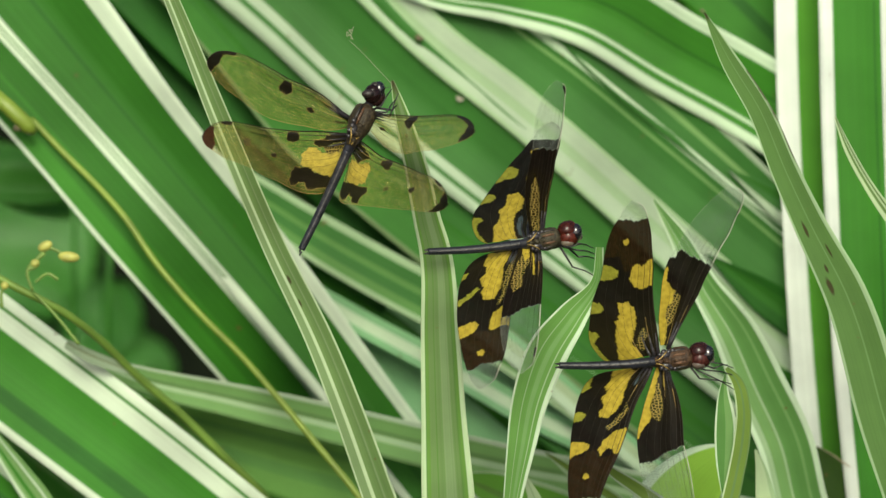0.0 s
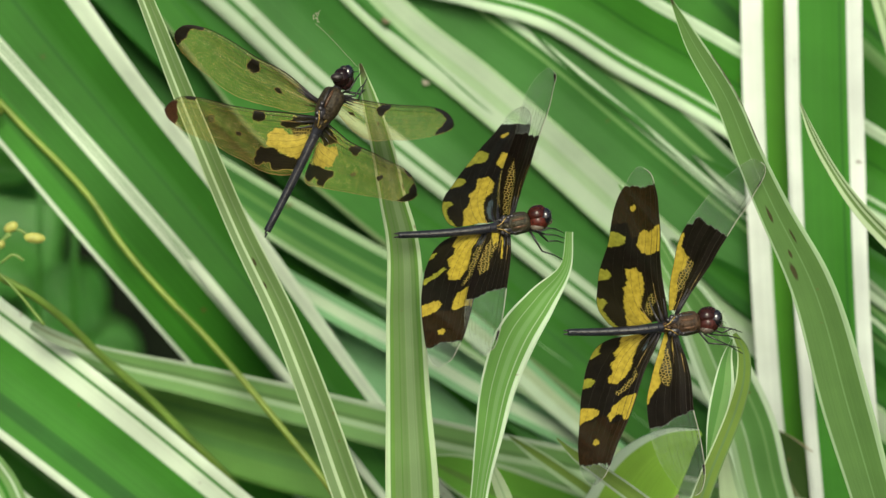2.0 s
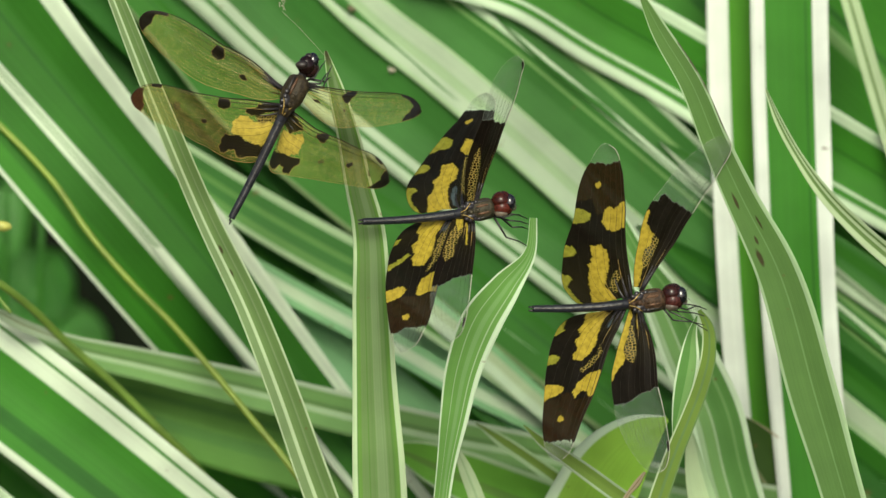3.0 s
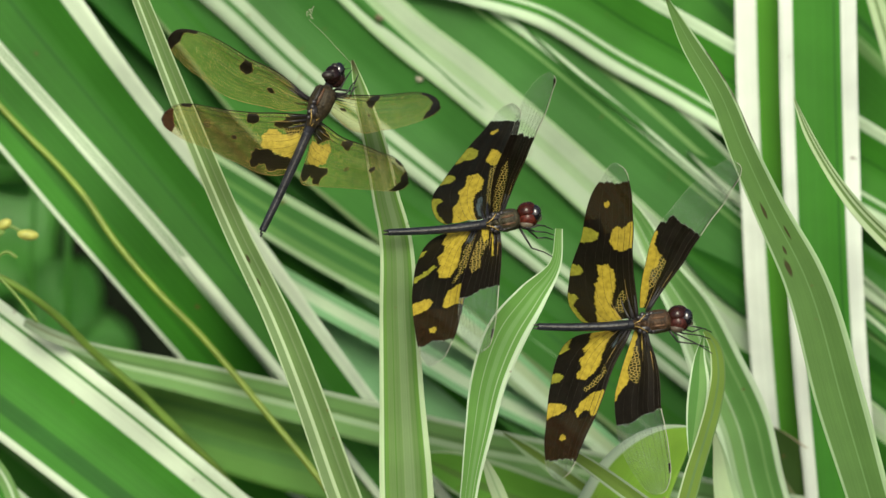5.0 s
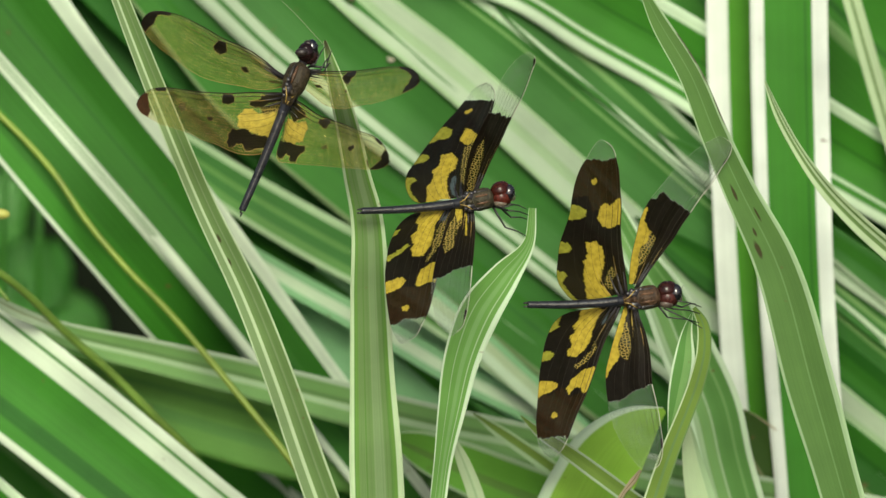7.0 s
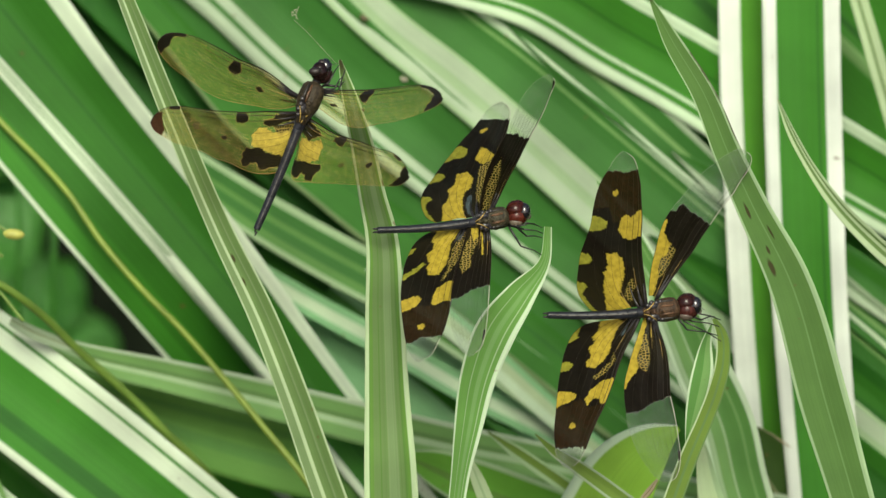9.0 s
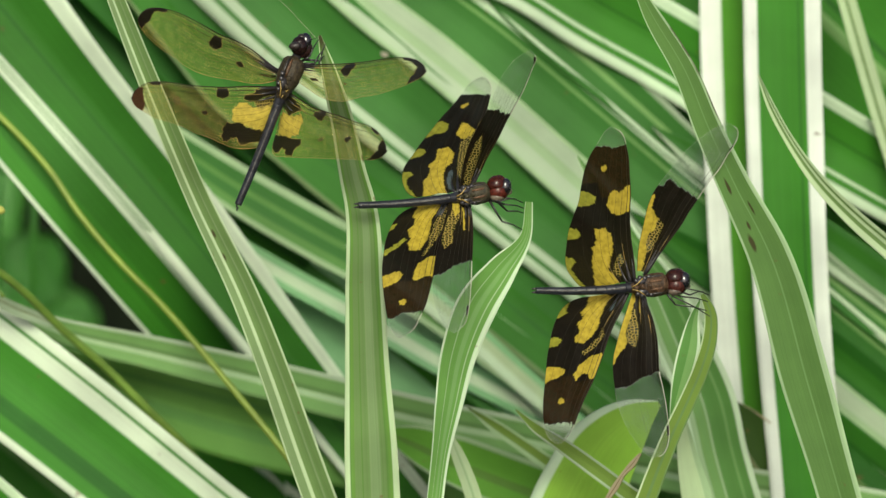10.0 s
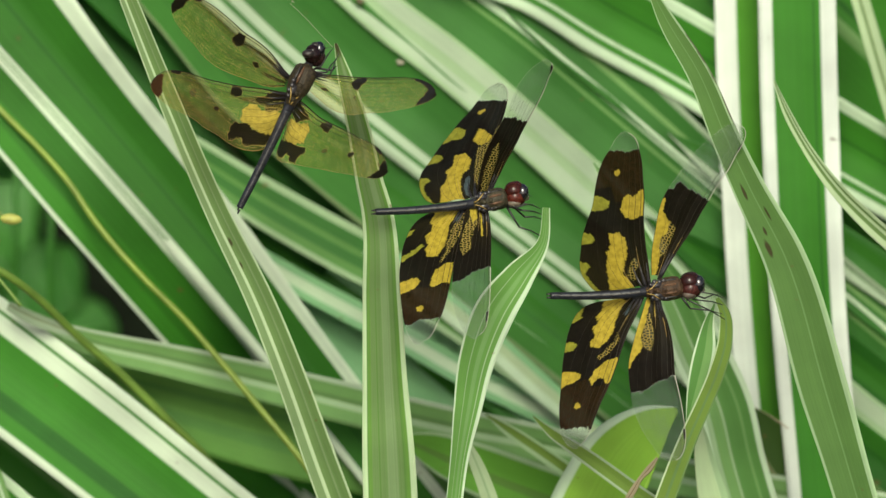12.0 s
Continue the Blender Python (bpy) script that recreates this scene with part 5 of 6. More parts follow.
mark(plan, "yellow", (30.1, 2.3), (29.4, 1.2), (30, 0.3), (31.1, 0.6), (31, 1.8))
mark(plan, "olive", (10.5, 15), (9.2, 12.4), (11.1, 12.7), (11.9, 13.7))
mark(plan, "gilt", (0.6, 1.7), (2.9, 2.6), (8, 3.2), (13.6, 2.2), (17, 2.4), (17.1, 1.5), (11.7, 0.5), (7.5, 0.2), (2.5, 0.5))
# root glint put into the colour
mark(plan, "pale", (5.1, 3.4), (2.1, 2.4), (4.2, 2.1), (5.5, 2.9))
mark(plan, "clear", (35.8, 4.6), (34.8, 1.4), (33.2, -0.1), (32.5, -2.8), (31.1, -5.8), (35.9, -9.5), (43.2, -5.4), (44.6, 1.3))
middle_fly_hindwing_lower = wing(middle_fly, "hindwing", pose(-0.00039, 0, -0.00169, 167.116, 50.742, -128.72), plan, True)
plan = wing_plan("dark", ((-0.4, -0.9), (4.8, -1.6), (9.8, -1.8), (14.8, -1.7), (18.1, -1.6), (23.1, -1.5), (28.1, -1.3), (32.1, -0.9), (35.8, 0)),
                 ((1.7, 3.8), (8.5, 5.1), (15.5, 6.5), (22.4, 7.4), (28.7, 7.4), (33.9, 6.2), (37.2, 4.3), (38.4, 2.2)))
mark(plan, "gilt", (2.8, 2.8), (4.8, 1.3), (6.6, 1.7), (9.8, 2.9), (13.2, 3), (15.8, 4.9), (13.3, 5.7), (8.3, 4.6))
mark(plan, "yellow", (1.9, 3.1), (1.7, 1.5), (4.4, 1.3), (5.7, 2.5))
mark(plan, "yellow", (2.5, 0.7), (2.4, 0.3), (9.1, -0.1), (9.2, 0.3))
mark(plan, "yellow", (-0.4, -0.9), (-0.6, -1.6), (5, -2), (5.2, -1.4))
mark(plan, "clear", (24.6, 8.6), (22.3, 4.7), (20.8, 3.4), (18.8, 1.1), (17, -2.6), (46.7, -4.5), (50.5, 8.8))
mark(plan, "dark", (30.6, -0.4), (29.8, -1.6), (32.6, -1.5), (33.3, -0.3))
middle_fly_forewing_lower = wing(middle_fly, "forewing", pose(0.00091, 0, -0.00143, 156.89, 50.118, -96.842), plan, True)
# the lower animal, black and yellow, on the swaying curled leaf
lower_fly = dragonfly((8.45, 0, 0.52), (6.37, 0, 0.13), (-0.52, -1.8, -0.91), (-23.53, -1.5, -1.95),
    (2.75, 0.95, 1.1), (0.6, -0.7, 0.1), (0.050, 0.015, 0.012), (0.050, 0.028, 0.014), (0.085, 0.065, 0.05), "dragonfly with black and yellow wings perched on a swaying curled leaf")
legs(lower_fly, (5.59, 0, -1.43), [((10.27, -1, -0.91), (16.51, 2, -2.47)), ((9.88, 0, -2.86), (16.25, 3, -4.03)), ((8.58, -1, -4.81), (15.99, 2, -6.11)), ((11.83, -1, -2.47), (15.08, 1, -1.69)), ((7.93, -1, -2.86), (16.77, 3, -7.41))])
plan = wing_plan("dark", ((0.8, 0.1), (5.8, -0.1), (11.2, -0.2), (16.5, -0.7), (21.8, -1.7), (25.8, -2), (30.4, -2.3), (32.4, -2.1), (34.3, -1.9), (36, -1)),
                 ((-0.9, 12.6), (-0.3, 14.7), (1.7, 16.3), (3.8, 17.4), (5.8, 17.5), (9.1, 16.7), (13.1, 15.5), (16.4, 13.8), (19.7, 12), (23.7, 10.7), (27.6, 9.2), (30.9, 7.3), (33.4, 5.1), (35.6, 3.4), (37, 1.2)))
mark(plan, "umber", (38.3, 9.4), (37.6, -4.8), (21.8, -2.4), (21.3, 1.3), (20.5, 5.7), (24.2, 6.6), (23.5, 12.5))
mark(plan, "yellow", (13.5, 8.5), (13.2, 6.1), (12, 4.9), (10.3, 4.4), (8, 5), (6, 5.8), (3.6, 6.7), (1.3, 5.1), (-1, 4.4), (-1.1, 10.8), (2.8, 10.6), (5.5, 10.6), (7.5, 9.9), (8.6, 10.1), (10.4, 8.7), (12.2, 8.7))
mark(plan, "olive", (22.4, 12), (22, 9.1), (20.6, 7.4), (19.3, 7.9), (18.7, 9.6), (18.9, 13.2))
mark(plan, "olive", (13.8, 16.3), (13.4, 13.3), (11.9, 12.5), (11, 13.7), (10.8, 17))
mark(plan, "olive", (7, 17.9), (6.4, 15.4), (5.3, 14.6), (4.6, 15.8), (3.7, 16.3), (1.7, 15.1), (-0.9, 12.9), (-1.3, 16), (3.1, 18.8))
mark(plan, "yellow", (21.5, 3.7), (22.4, 2.5), (21.7, 1.2), (23.2, -1.2), (22.8, -2.7), (16.2, -1.7), (17.2, -0.2), (16.2, 1.8), (16.7, 3.9), (18.7, 4.8))
mark(plan, "yellow", (27.8, 5), (28.2, 3.8), (27.6, 3.5), (26.8, 3.9), (26.7, 4.7), (27.2, 5.1))
mark(plan, "gilt", (6, 4.4), (7.3, 3), (6.6, 2.4), (5.2, 2.3), (3.9, 3.7), (1.9, 3.4), (1.7, 4.6), (3.3, 5.5))
mark(plan, "clear", (32.2, 8.2), (32.6, 3.8), (32.1, 1.1), (32.8, -1.9), (33.6, -4.9), (40.4, -1.7), (39.4, 4.2), (33.6, 8.7))
lower_fly_hindwing_upper = wing(lower_fly, "hindwing", pose(-0.00039, 0, 0, -168.988, -75.638, -128.02), plan, False)
plan = wing_plan("dark", ((1.6, -0.4), (4.8, -0.5), (8.2, -0.5), (11.4, -0.6), (14.8, -0.7), (18.4, -0.4), (21.4, -0.4), (26.5, -0.3), (30.6, -0.6), (34.4, -0.3), (36.8, -0.3), (38.9, 0.1), (40.3, 1.2)),
                 ((0.4, 1.5), (2.8, 3.3), (6.3, 5.4), (10, 7.1), (13.7, 8.8), (16.4, 9.6), (19.1, 9.9), (21.6, 9.7), (25.2, 9.4), (30.1, 8.8), (34.1, 7.6), (37.8, 6), (40.3, 4)))
mark(plan, "gilt", (13.1, 5.2), (12.6, 2.9), (8.7, 2.2), (5.7, 2), (4.5, 2.6), (8.4, 4.6))
mark(plan, "yellow", (-0, 1.7), (3.7, 4.5), (8.6, 6.9), (12.9, 8.9), (16.3, 10.3), (17.5, 9.2), (16.1, 8.8), (14.3, 7.9), (12.9, 5), (10.9, 4.3), (8.4, 4.6), (4.9, 2.5), (3, 1.6), (0.7, 0.5))
mark(plan, "clear", (18.7, 14.9), (19.9, 10.6), (19.7, 8.9), (21.3, 9), (22.3, 8.5), (22, 6.9), (22.1, 4.8), (22.1, 2.5), (21.6, -0.9), (33.7, -10.7), (47.5, 0.4), (37.8, 15.9))
mark(plan, "dark", (35.8, 0.1), (37.7, -0.3), (37.7, -1.2), (35.2, -1.4), (34.8, -0.3))
lower_fly_forewing_upper = wing(lower_fly, "forewing", pose(0.00078, 0, 0.00169, 115.842, -57.31, 0), plan, False)
plan = wing_plan("dark", ((0.8, 0.8), (5.4, 0.4), (9.8, 0.3), (13.9, -0.3), (16.8, -0.9), (20, -1.4), (23.4, -1.8), (27, -1.9), (31.2, -2.3), (34.4, -2.7), (37.4, -2.5)),
                 ((6, 9.2), (8.1, 12.1), (9.8, 13.5), (11.9, 14.3), (14.1, 14.3), (17.5, 13.7), (20.1, 12.8), (23.2, 11.7), (26.2, 10.3), (29.8, 8.6), (33.4, 6.9), (36.2, 5.1), (38.6, 3), (39.7, 0.7), (39.5, -1.3)))
mark(plan, "umber", (28.3, 11), (27.2, 6.7), (24.2, 4.4), (25.3, 2.1), (22.2, -1.9), (28, -4.4), (37, -3.9), (40.7, 3.8))
mark(plan, "yellow", (5.9, 9.6), (4, 6.2), (3.8, 4.4), (6.2, 4.6), (8.9, 4.6), (11.6, 3.6), (14.4, 4), (16.4, 5.1), (17.3, 6.9), (16.2, 7.7), (14.2, 7.2), (13.1, 9), (11.2, 8.1), (10.5, 9.4), (8.7, 8.9))
mark(plan, "olive", (14.8, 14.8), (12.1, 14.7), (9.6, 13.3), (11.7, 13.1), (11.8, 12.4), (13.8, 13.7))
mark(plan, "olive", (19.1, 13.9), (18.2, 12), (17.8, 10.5), (19.4, 10.4), (20.4, 11.5), (21.5, 13))
mark(plan, "yellow", (26, 11.5), (24.5, 9.1), (23.8, 7), (23.8, 5.9), (25.3, 5.9), (27.1, 7.6), (29.6, 9.9))
mark(plan, "yellow", (19.2, 2.3), (17.9, 1.4), (16.1, -1.2), (18.9, -1.5), (21.6, -1.8), (23.2, -1.1), (22.1, 0.1), (22.9, 1.8), (24.9, 2.3), (23.7, 3.5), (21.7, 3.3))
mark(plan, "yellow", (30.5, 3.9), (29.9, 3.5), (29.9, 2.5), (30.7, 2.2), (31.4, 3), (31.3, 3.7))
mark(plan, "gilt", (11.3, 2.5), (13.4, 2.4), (16, 3.4), (18.8, 4.5), (18.9, 3.5), (15.8, 1.6), (12.3, 1))
# small painted glint near the root
mark(plan, "pale", (6.2, 3.2), (4.4, 2.6), (6.4, 2.4), (7.1, 2.8))
mark(plan, "clear", (37.8, 6.3), (36.5, 2.9), (35.4, 1.1), (34.2, -0.7), (34, -3), (34.1, -7.1), (41.6, -6.6), (45.9, 2.4))
lower_fly_hindwing_lower = wing(lower_fly, "hindwing", pose(-0.00091, 0, -0.00143, 118.358, 62.913, -180), plan, True)
plan = wing_plan("dark", ((0.6, -0.6), (3.5, -1.1), (7.2, -1.9), (11.6, -2.2), (15.5, -1.9), (18.7, -1.5), (22.7, -1.8), (26.1, -2), (30, -2), (33.3, -1.9), (36.4, -1), (38.3, 0.5)),
                 ((0.5, 2), (4.1, 4.1), (7.7, 6.2), (11.4, 8.1), (14.4, 9.5), (18.2, 10.2), (21.5, 10.3), (24.1, 10.3), (27.5, 9.7), (31, 8.6), (34.1, 7), (36.9, 5.3), (38.7, 2.8)))
mark(plan, "yellow", (-0, 1.6), (2.8, 3.9), (5.7, 6.2), (10, 8.4), (13.7, 10), (16.5, 10.2), (14.6, 8.6), (12.9, 6.8), (11.8, 5.5), (9.1, 5.4), (6.7, 4), (4.3, 2.6), (1.8, 1.6))
mark(plan, "gilt", (3.7, 2.4), (6.7, 4), (9.8, 5.5), (11.8, 5.2), (13, 3.6), (9.9, 2.1), (5.7, 2.1))
mark(plan, "yellow", (1.7, 0.7), (1.8, 0.3), (5.2, 0.9), (5.2, 1.3))
mark(plan, "clear", (21.4, 12.5), (21.8, 7.4), (21.3, 5.8), (20.7, 4.2), (19.9, 2.6), (19.9, 0.6), (18.7, -2.4), (42.3, -4.6), (38.8, 17.1))
mark(plan, "dark", (31.9, -1.3), (31.9, -2.6), (34.4, -2.2), (34.1, -1.2))
lower_fly_forewing_lower = wing(lower_fly, "forewing", pose(0.00052, 0, -0.00143, -115.842, 80.668, 0), plan, True)

# specks of dry matter caught on the leaves
for place, size in (((-0.006, 0.1222, 0.7111), 0.0013), ((0.0041, 0.1208, 0.6956), 0.0010), ((0.064, 0.1197, 0.7189), 0.0007), ((-0.1042, 0.0965, 0.6962), 0.0011)):
    bm = blob(bmesh.new(), place, (size, size * 0.5, size * 0.6), pose(0, 0, 0, 0, 35, 0), 10, 7)
    for v in bm.verts:
        v.co += v.normal * size * 0.5 * noise.noise(v.co * 1500)
    pale = size == 0.0010
    tagged(part("dry_fleck", bm, SILK if pale else LITTER, None), "pale dusty wisp stuck on a leaf" if pale else "small brown dry fleck stuck on a leaf", "fleck", "dry flecks")

# a thread of silk with caught fluff, from the tip of the upper animal's leaf
silk = thing("silk_thread", "fine silk thread with dusty fluff on a leaf tip", "silk thread")
stalk("thread", "", [(-0.0216, 0.0164, 0.7451), (-0.0187, 0.0155, 0.7426), (-0.0151, 0.0151, 0.7387), (-0.0117, 0.0158, 0.7346)], 0.00004, silk, SILK)
for k in range(7):
    a = random.Random(k).uniform(0, math.tau)
    p = Vector((-0.0214, 0.0169, 0.7463)) + Vector((0.0004 * math.cos(a), 0, 0.0012 * math.sin(a * 2 + k)))
    stalk("fluff", "", [p, p + Vector((0.0004 * math.sin(k), 0.0001, 0.0004)), p + Vector((0.0005 * math.cos(k * 3), 0, 0.0008 * math.sin(k)))], 0.00007, silk, SILK)



def motions():
    walk(upper_fly, [
        (0, pose(-0.02075, 0.00639, 0.72631, -20.009, -1.728, 0.629)),
        (0.5, pose(-0.02055, 0.00634, 0.72618, -20.007, -1.469, 0.535)),
        (1, pose(-0.02037, 0.00639, 0.72632, -20.006, -1.421, 0.517)),
        (1.5, pose(-0.02021, 0.00612, 0.72559, -20.008, -1.543, 0.562)),
        (2, pose(-0.02025, 0.00637, 0.72628, -20.002, -0.861, 0.313)),
        (2.5, pose(-0.02031, 0.00642, 0.72641, -20, 0, 0)),
        (3, pose(-0.02058, 0.00637, 0.72628, -20.001, -0.475, 0.173)),
        (5, pose(-0.0206, 0.00624, 0.72591, -20.016, -2.263, 0.824)),
        (5.5, pose(-0.02009, 0.00634, 0.72618, -20.017, -2.339, 0.852)),
        (6, pose(-0.01975, 0.00627, 0.726, -20.02, -2.492, 0.907)),
        (6.5, pose(-0.02067, 0.0065, 0.72664, -20.021, -2.553, 0.93)),
        (7, pose(-0.0198, 0.00643, 0.72643, -20.068, -4.61, 1.682)),
        (7.5, pose(-0.02014, 0.00657, 0.72681, -20.062, -4.42, 1.612)),
        (9.5, pose(-0.01964, 0.00646, 0.72653, -20.075, -4.857, 1.772)),
        (10, pose(-0.01976, 0.00654, 0.72675, -20.085, -5.163, 1.885)),
        (10.5, pose(-0.01976, 0.00653, 0.7267, -20.094, -5.433, 1.984)),
        (11, pose(-0.01994, 0.0065, 0.72663, -20.07, -4.698, 1.714)),
        (11.5, pose(-0.02057, 0.00665, 0.72704, -20.007, -1.464, 0.533)),
        (12, pose(-0.02106, 0.00664, 0.72702, -20.003, -0.923, 0.336)),
    ])
    walk(upper_fly_forewing_left, [
        (0, pose(-0.00078, 0, 0.00312, -115.629, -25.209, -155.089)),
        (0.5, pose(-0.00078, 0, 0.00312, -115.1, -25.935, -156.383)),
        (1, pose(-0.00078, 0, 0.00312, -114.679, -26.541, -157.395)),
        (1.5, pose(-0.00078, 0, 0.00312, -114.291, -27.096, -158.313)),
        (2, pose(-0.00078, 0, 0.00312, -112.389, -28.118, -162.446)),
        (2.5, pose(-0.00078, 0, 0.00312, -109.836, -29.085, -167.802)),
        (3, pose(-0.00078, 0, 0.00312, -111.384, -28.675, -164.582)),
        (5, pose(-0.00078, 0, 0.00312, -115.53, -26.919, -155.653)),
        (5.5, pose(-0.00078, 0, 0.00312, -114.965, -25.66, -156.621)),
        (6, pose(-0.00078, 0, 0.00312, -115.855, -25.88, -154.742)),
        (6.5, pose(-0.00078, 0, 0.00312, -116.772, -26.033, -152.808)),
        (7, pose(-0.00078, 0, 0.00312, -116.149, -27.211, -154.405)),
        (7.5, pose(-0.00078, 0, 0.00312, -116.379, -27.082, -153.89)),
        (9.5, pose(-0.00078, 0, 0.00312, -117.433, -26.368, -151.484)),
        (10, pose(-0.00078, 0, 0.00312, -117.699, -26.588, -150.978)),
        (10.5, pose(-0.00078, 0, 0.00312, -118.008, -26.76, -150.374)),
        (11, pose(-0.00078, 0, 0.00312, -119.201, -31.36, -149.245)),
        (11.5, pose(-0.00078, 0, 0.00312, -121.955, -29.774, -143.315)),
        (12, pose(-0.00078, 0, 0.00312, -124.089, -30.563, -139.465)),
    ])
    walk(upper_fly_hindwing_left, [
        (0, pose(-0.00156, 0, -0.00104, -109.342, -2.287, -151.21)),
        (0.5, pose(-0.00156, 0, -0.00104, -109.253, -2.227, -152.261)),
        (1, pose(-0.00156, 0, -0.00104, -109.024, -2.558, -155.091)),
        (1.5, pose(-0.00156, 0, -0.00104, -108.993, -4.314, -155.664)),
        (2, pose(-0.00156, 0, -0.00104, -108.925, -4.662, -156.351)),
        (2.5, pose(-0.00156, 0, -0.00104, -108.868, -4.78, -156.907)),
        (3, pose(-0.00156, 0, -0.00104, -109.04, -4.326, -155.2)),
        (5, pose(-0.00156, 0, -0.00104, -109.279, -2.235, -151.944)),
        (5.5, pose(-0.00156, 0, -0.00104, -109.141, -1.64, -153.405)),
        (6, pose(-0.00156, 0, -0.00104, -109.092, -1.452, -153.984)),
        (6.5, pose(-0.00156, 0, -0.00104, -109.374, -1.585, -150.364)),
        (7, pose(-0.00156, 0, -0.00104, -109.222, -1.699, -152.386)),
        (7.5, pose(-0.00156, 0, -0.00104, -109.303, -2.726, -151.908)),
        (9.5, pose(-0.00156, 0, -0.00104, -109.212, -1.996, -152.656)),
        (10, pose(-0.00156, 0, -0.00104, -109.268, -2.334, -152.13)),
        (10.5, pose(-0.00156, 0, -0.00104, -109.332, -2.65, -151.54)),
        (11, pose(-0.00156, 0, -0.00104, -109.573, -5.104, -150.339)),
        (11.5, pose(-0.00156, 0, -0.00104, -110.006, -5.519, -146.665)),
        (12, pose(-0.00156, 0, -0.00104, -110.217, -5.815, -145.052)),
    ])
    walk(upper_fly_forewing_right, [
        (0, pose(0.00442, 0, 0.00156, -105.701, 2.129, -53.186)),
        (0.5, pose(0.00442, 0, 0.00156, -105.68, 2.965, -52.138)),
        (1, pose(0.00442, 0, 0.00156, -105.655, 3.844, -51.202)),
        (1.5, pose(0.00442, 0, 0.00156, -105.618, 4.737, -50.298)),
        (2, pose(0.00442, 0, 0.00156, -105.444, 4.963, -48.194)),
        (2.5, pose(0.00442, 0, 0.00156, -105.26, 5.18, -46.068)),
        (3, pose(0.00442, 0, 0.00156, -105.345, 4.305, -47.12)),
        (5, pose(0.00442, 0, 0.00156, -105.501, 0.749, -50.911)),
        (5.5, pose(0.00442, 0, 0.00156, -105.485, 1.021, -50.383)),
        (6, pose(0.00442, 0, 0.00156, -105.519, 1.062, -51.003)),
        (6.5, pose(0.00442, 0, 0.00156, -105.559, 1.127, -51.696)),
        (7, pose(0.00442, 0, 0.00156, -105.407, 1.057, -48.881)),
        (7.5, pose(0.00442, 0, 0.00156, -105.377, 1.253, -48.237)),
        (9.5, pose(0.00442, 0, 0.00156, -105.138, 1.044, -43.759)),
        (10, pose(0.00442, 0, 0.00156, -105.116, 0.808, -43.238)),
        (10.5, pose(0.00442, 0, 0.00156, -105.099, 0.59, -42.773)),
        (11, pose(0.00442, 0, 0.00156, -105.011, 4.833, -43.151)),
        (11.5, pose(0.00442, 0, 0.00156, -105.066, 3.539, -43.453)),
        (12, pose(0.00442, 0, 0.00156, -105.077, 2.866, -43.405)),
    ])
    walk(upper_fly_hindwing_right, [
        (0, pose(0.0013, 0, -0.00286, -94.646, 22.173, -55.5)),
        (0.5, pose(0.0013, 0, -0.00286, -93.262, 23.252, -52.2)),
        (1, pose(0.0013, 0, -0.00286, -94.127, 22.633, -54.242)),
        (1.5, pose(0.0013, 0, -0.00286, -94.009, 23.639, -53.9)),
        (2, pose(0.0013, 0, -0.00286, -93.861, 24.349, -53.52)),
        (2.5, pose(0.0013, 0, -0.00286, -91.796, 25.503, -48.864)),
        (3, pose(0.0013, 0, -0.00286, -92.242, 24.005, -49.844)),
        (5, pose(0.0013, 0, -0.00286, -94.682, 21.402, -55.66)),
        (5.5, pose(0.0013, 0, -0.00286, -93.826, 22.205, -53.564)),
        (6, pose(0.0013, 0, -0.00286, -92.791, 21.897, -51.13)),
        (6.5, pose(0.0013, 0, -0.00286, -94.701, 21.847, -55.662)),
        (7, pose(0.0013, 0, -0.00286, -93.963, 23.278, -53.818)),
        (7.5, pose(0.0013, 0, -0.00286, -93.66, 23.737, -53.094)),
        (9.5, pose(0.0013, 0, -0.00286, -92.792, 22.363, -51.125)),
        (10, pose(0.0013, 0, -0.00286, -93.591, 22.404, -53.001)),
        (10.5, pose(0.0013, 0, -0.00286, -93.099, 22.195, -51.851)),
        (11, pose(0.0013, 0, -0.00286, -93.358, 24.791, -52.362)),
        (11.5, pose(0.0013, 0, -0.00286, -93.485, 24.525, -52.66)),
        (12, pose(0.0013, 0, -0.00286, -94.114, 24.828, -54.062)),
    ])
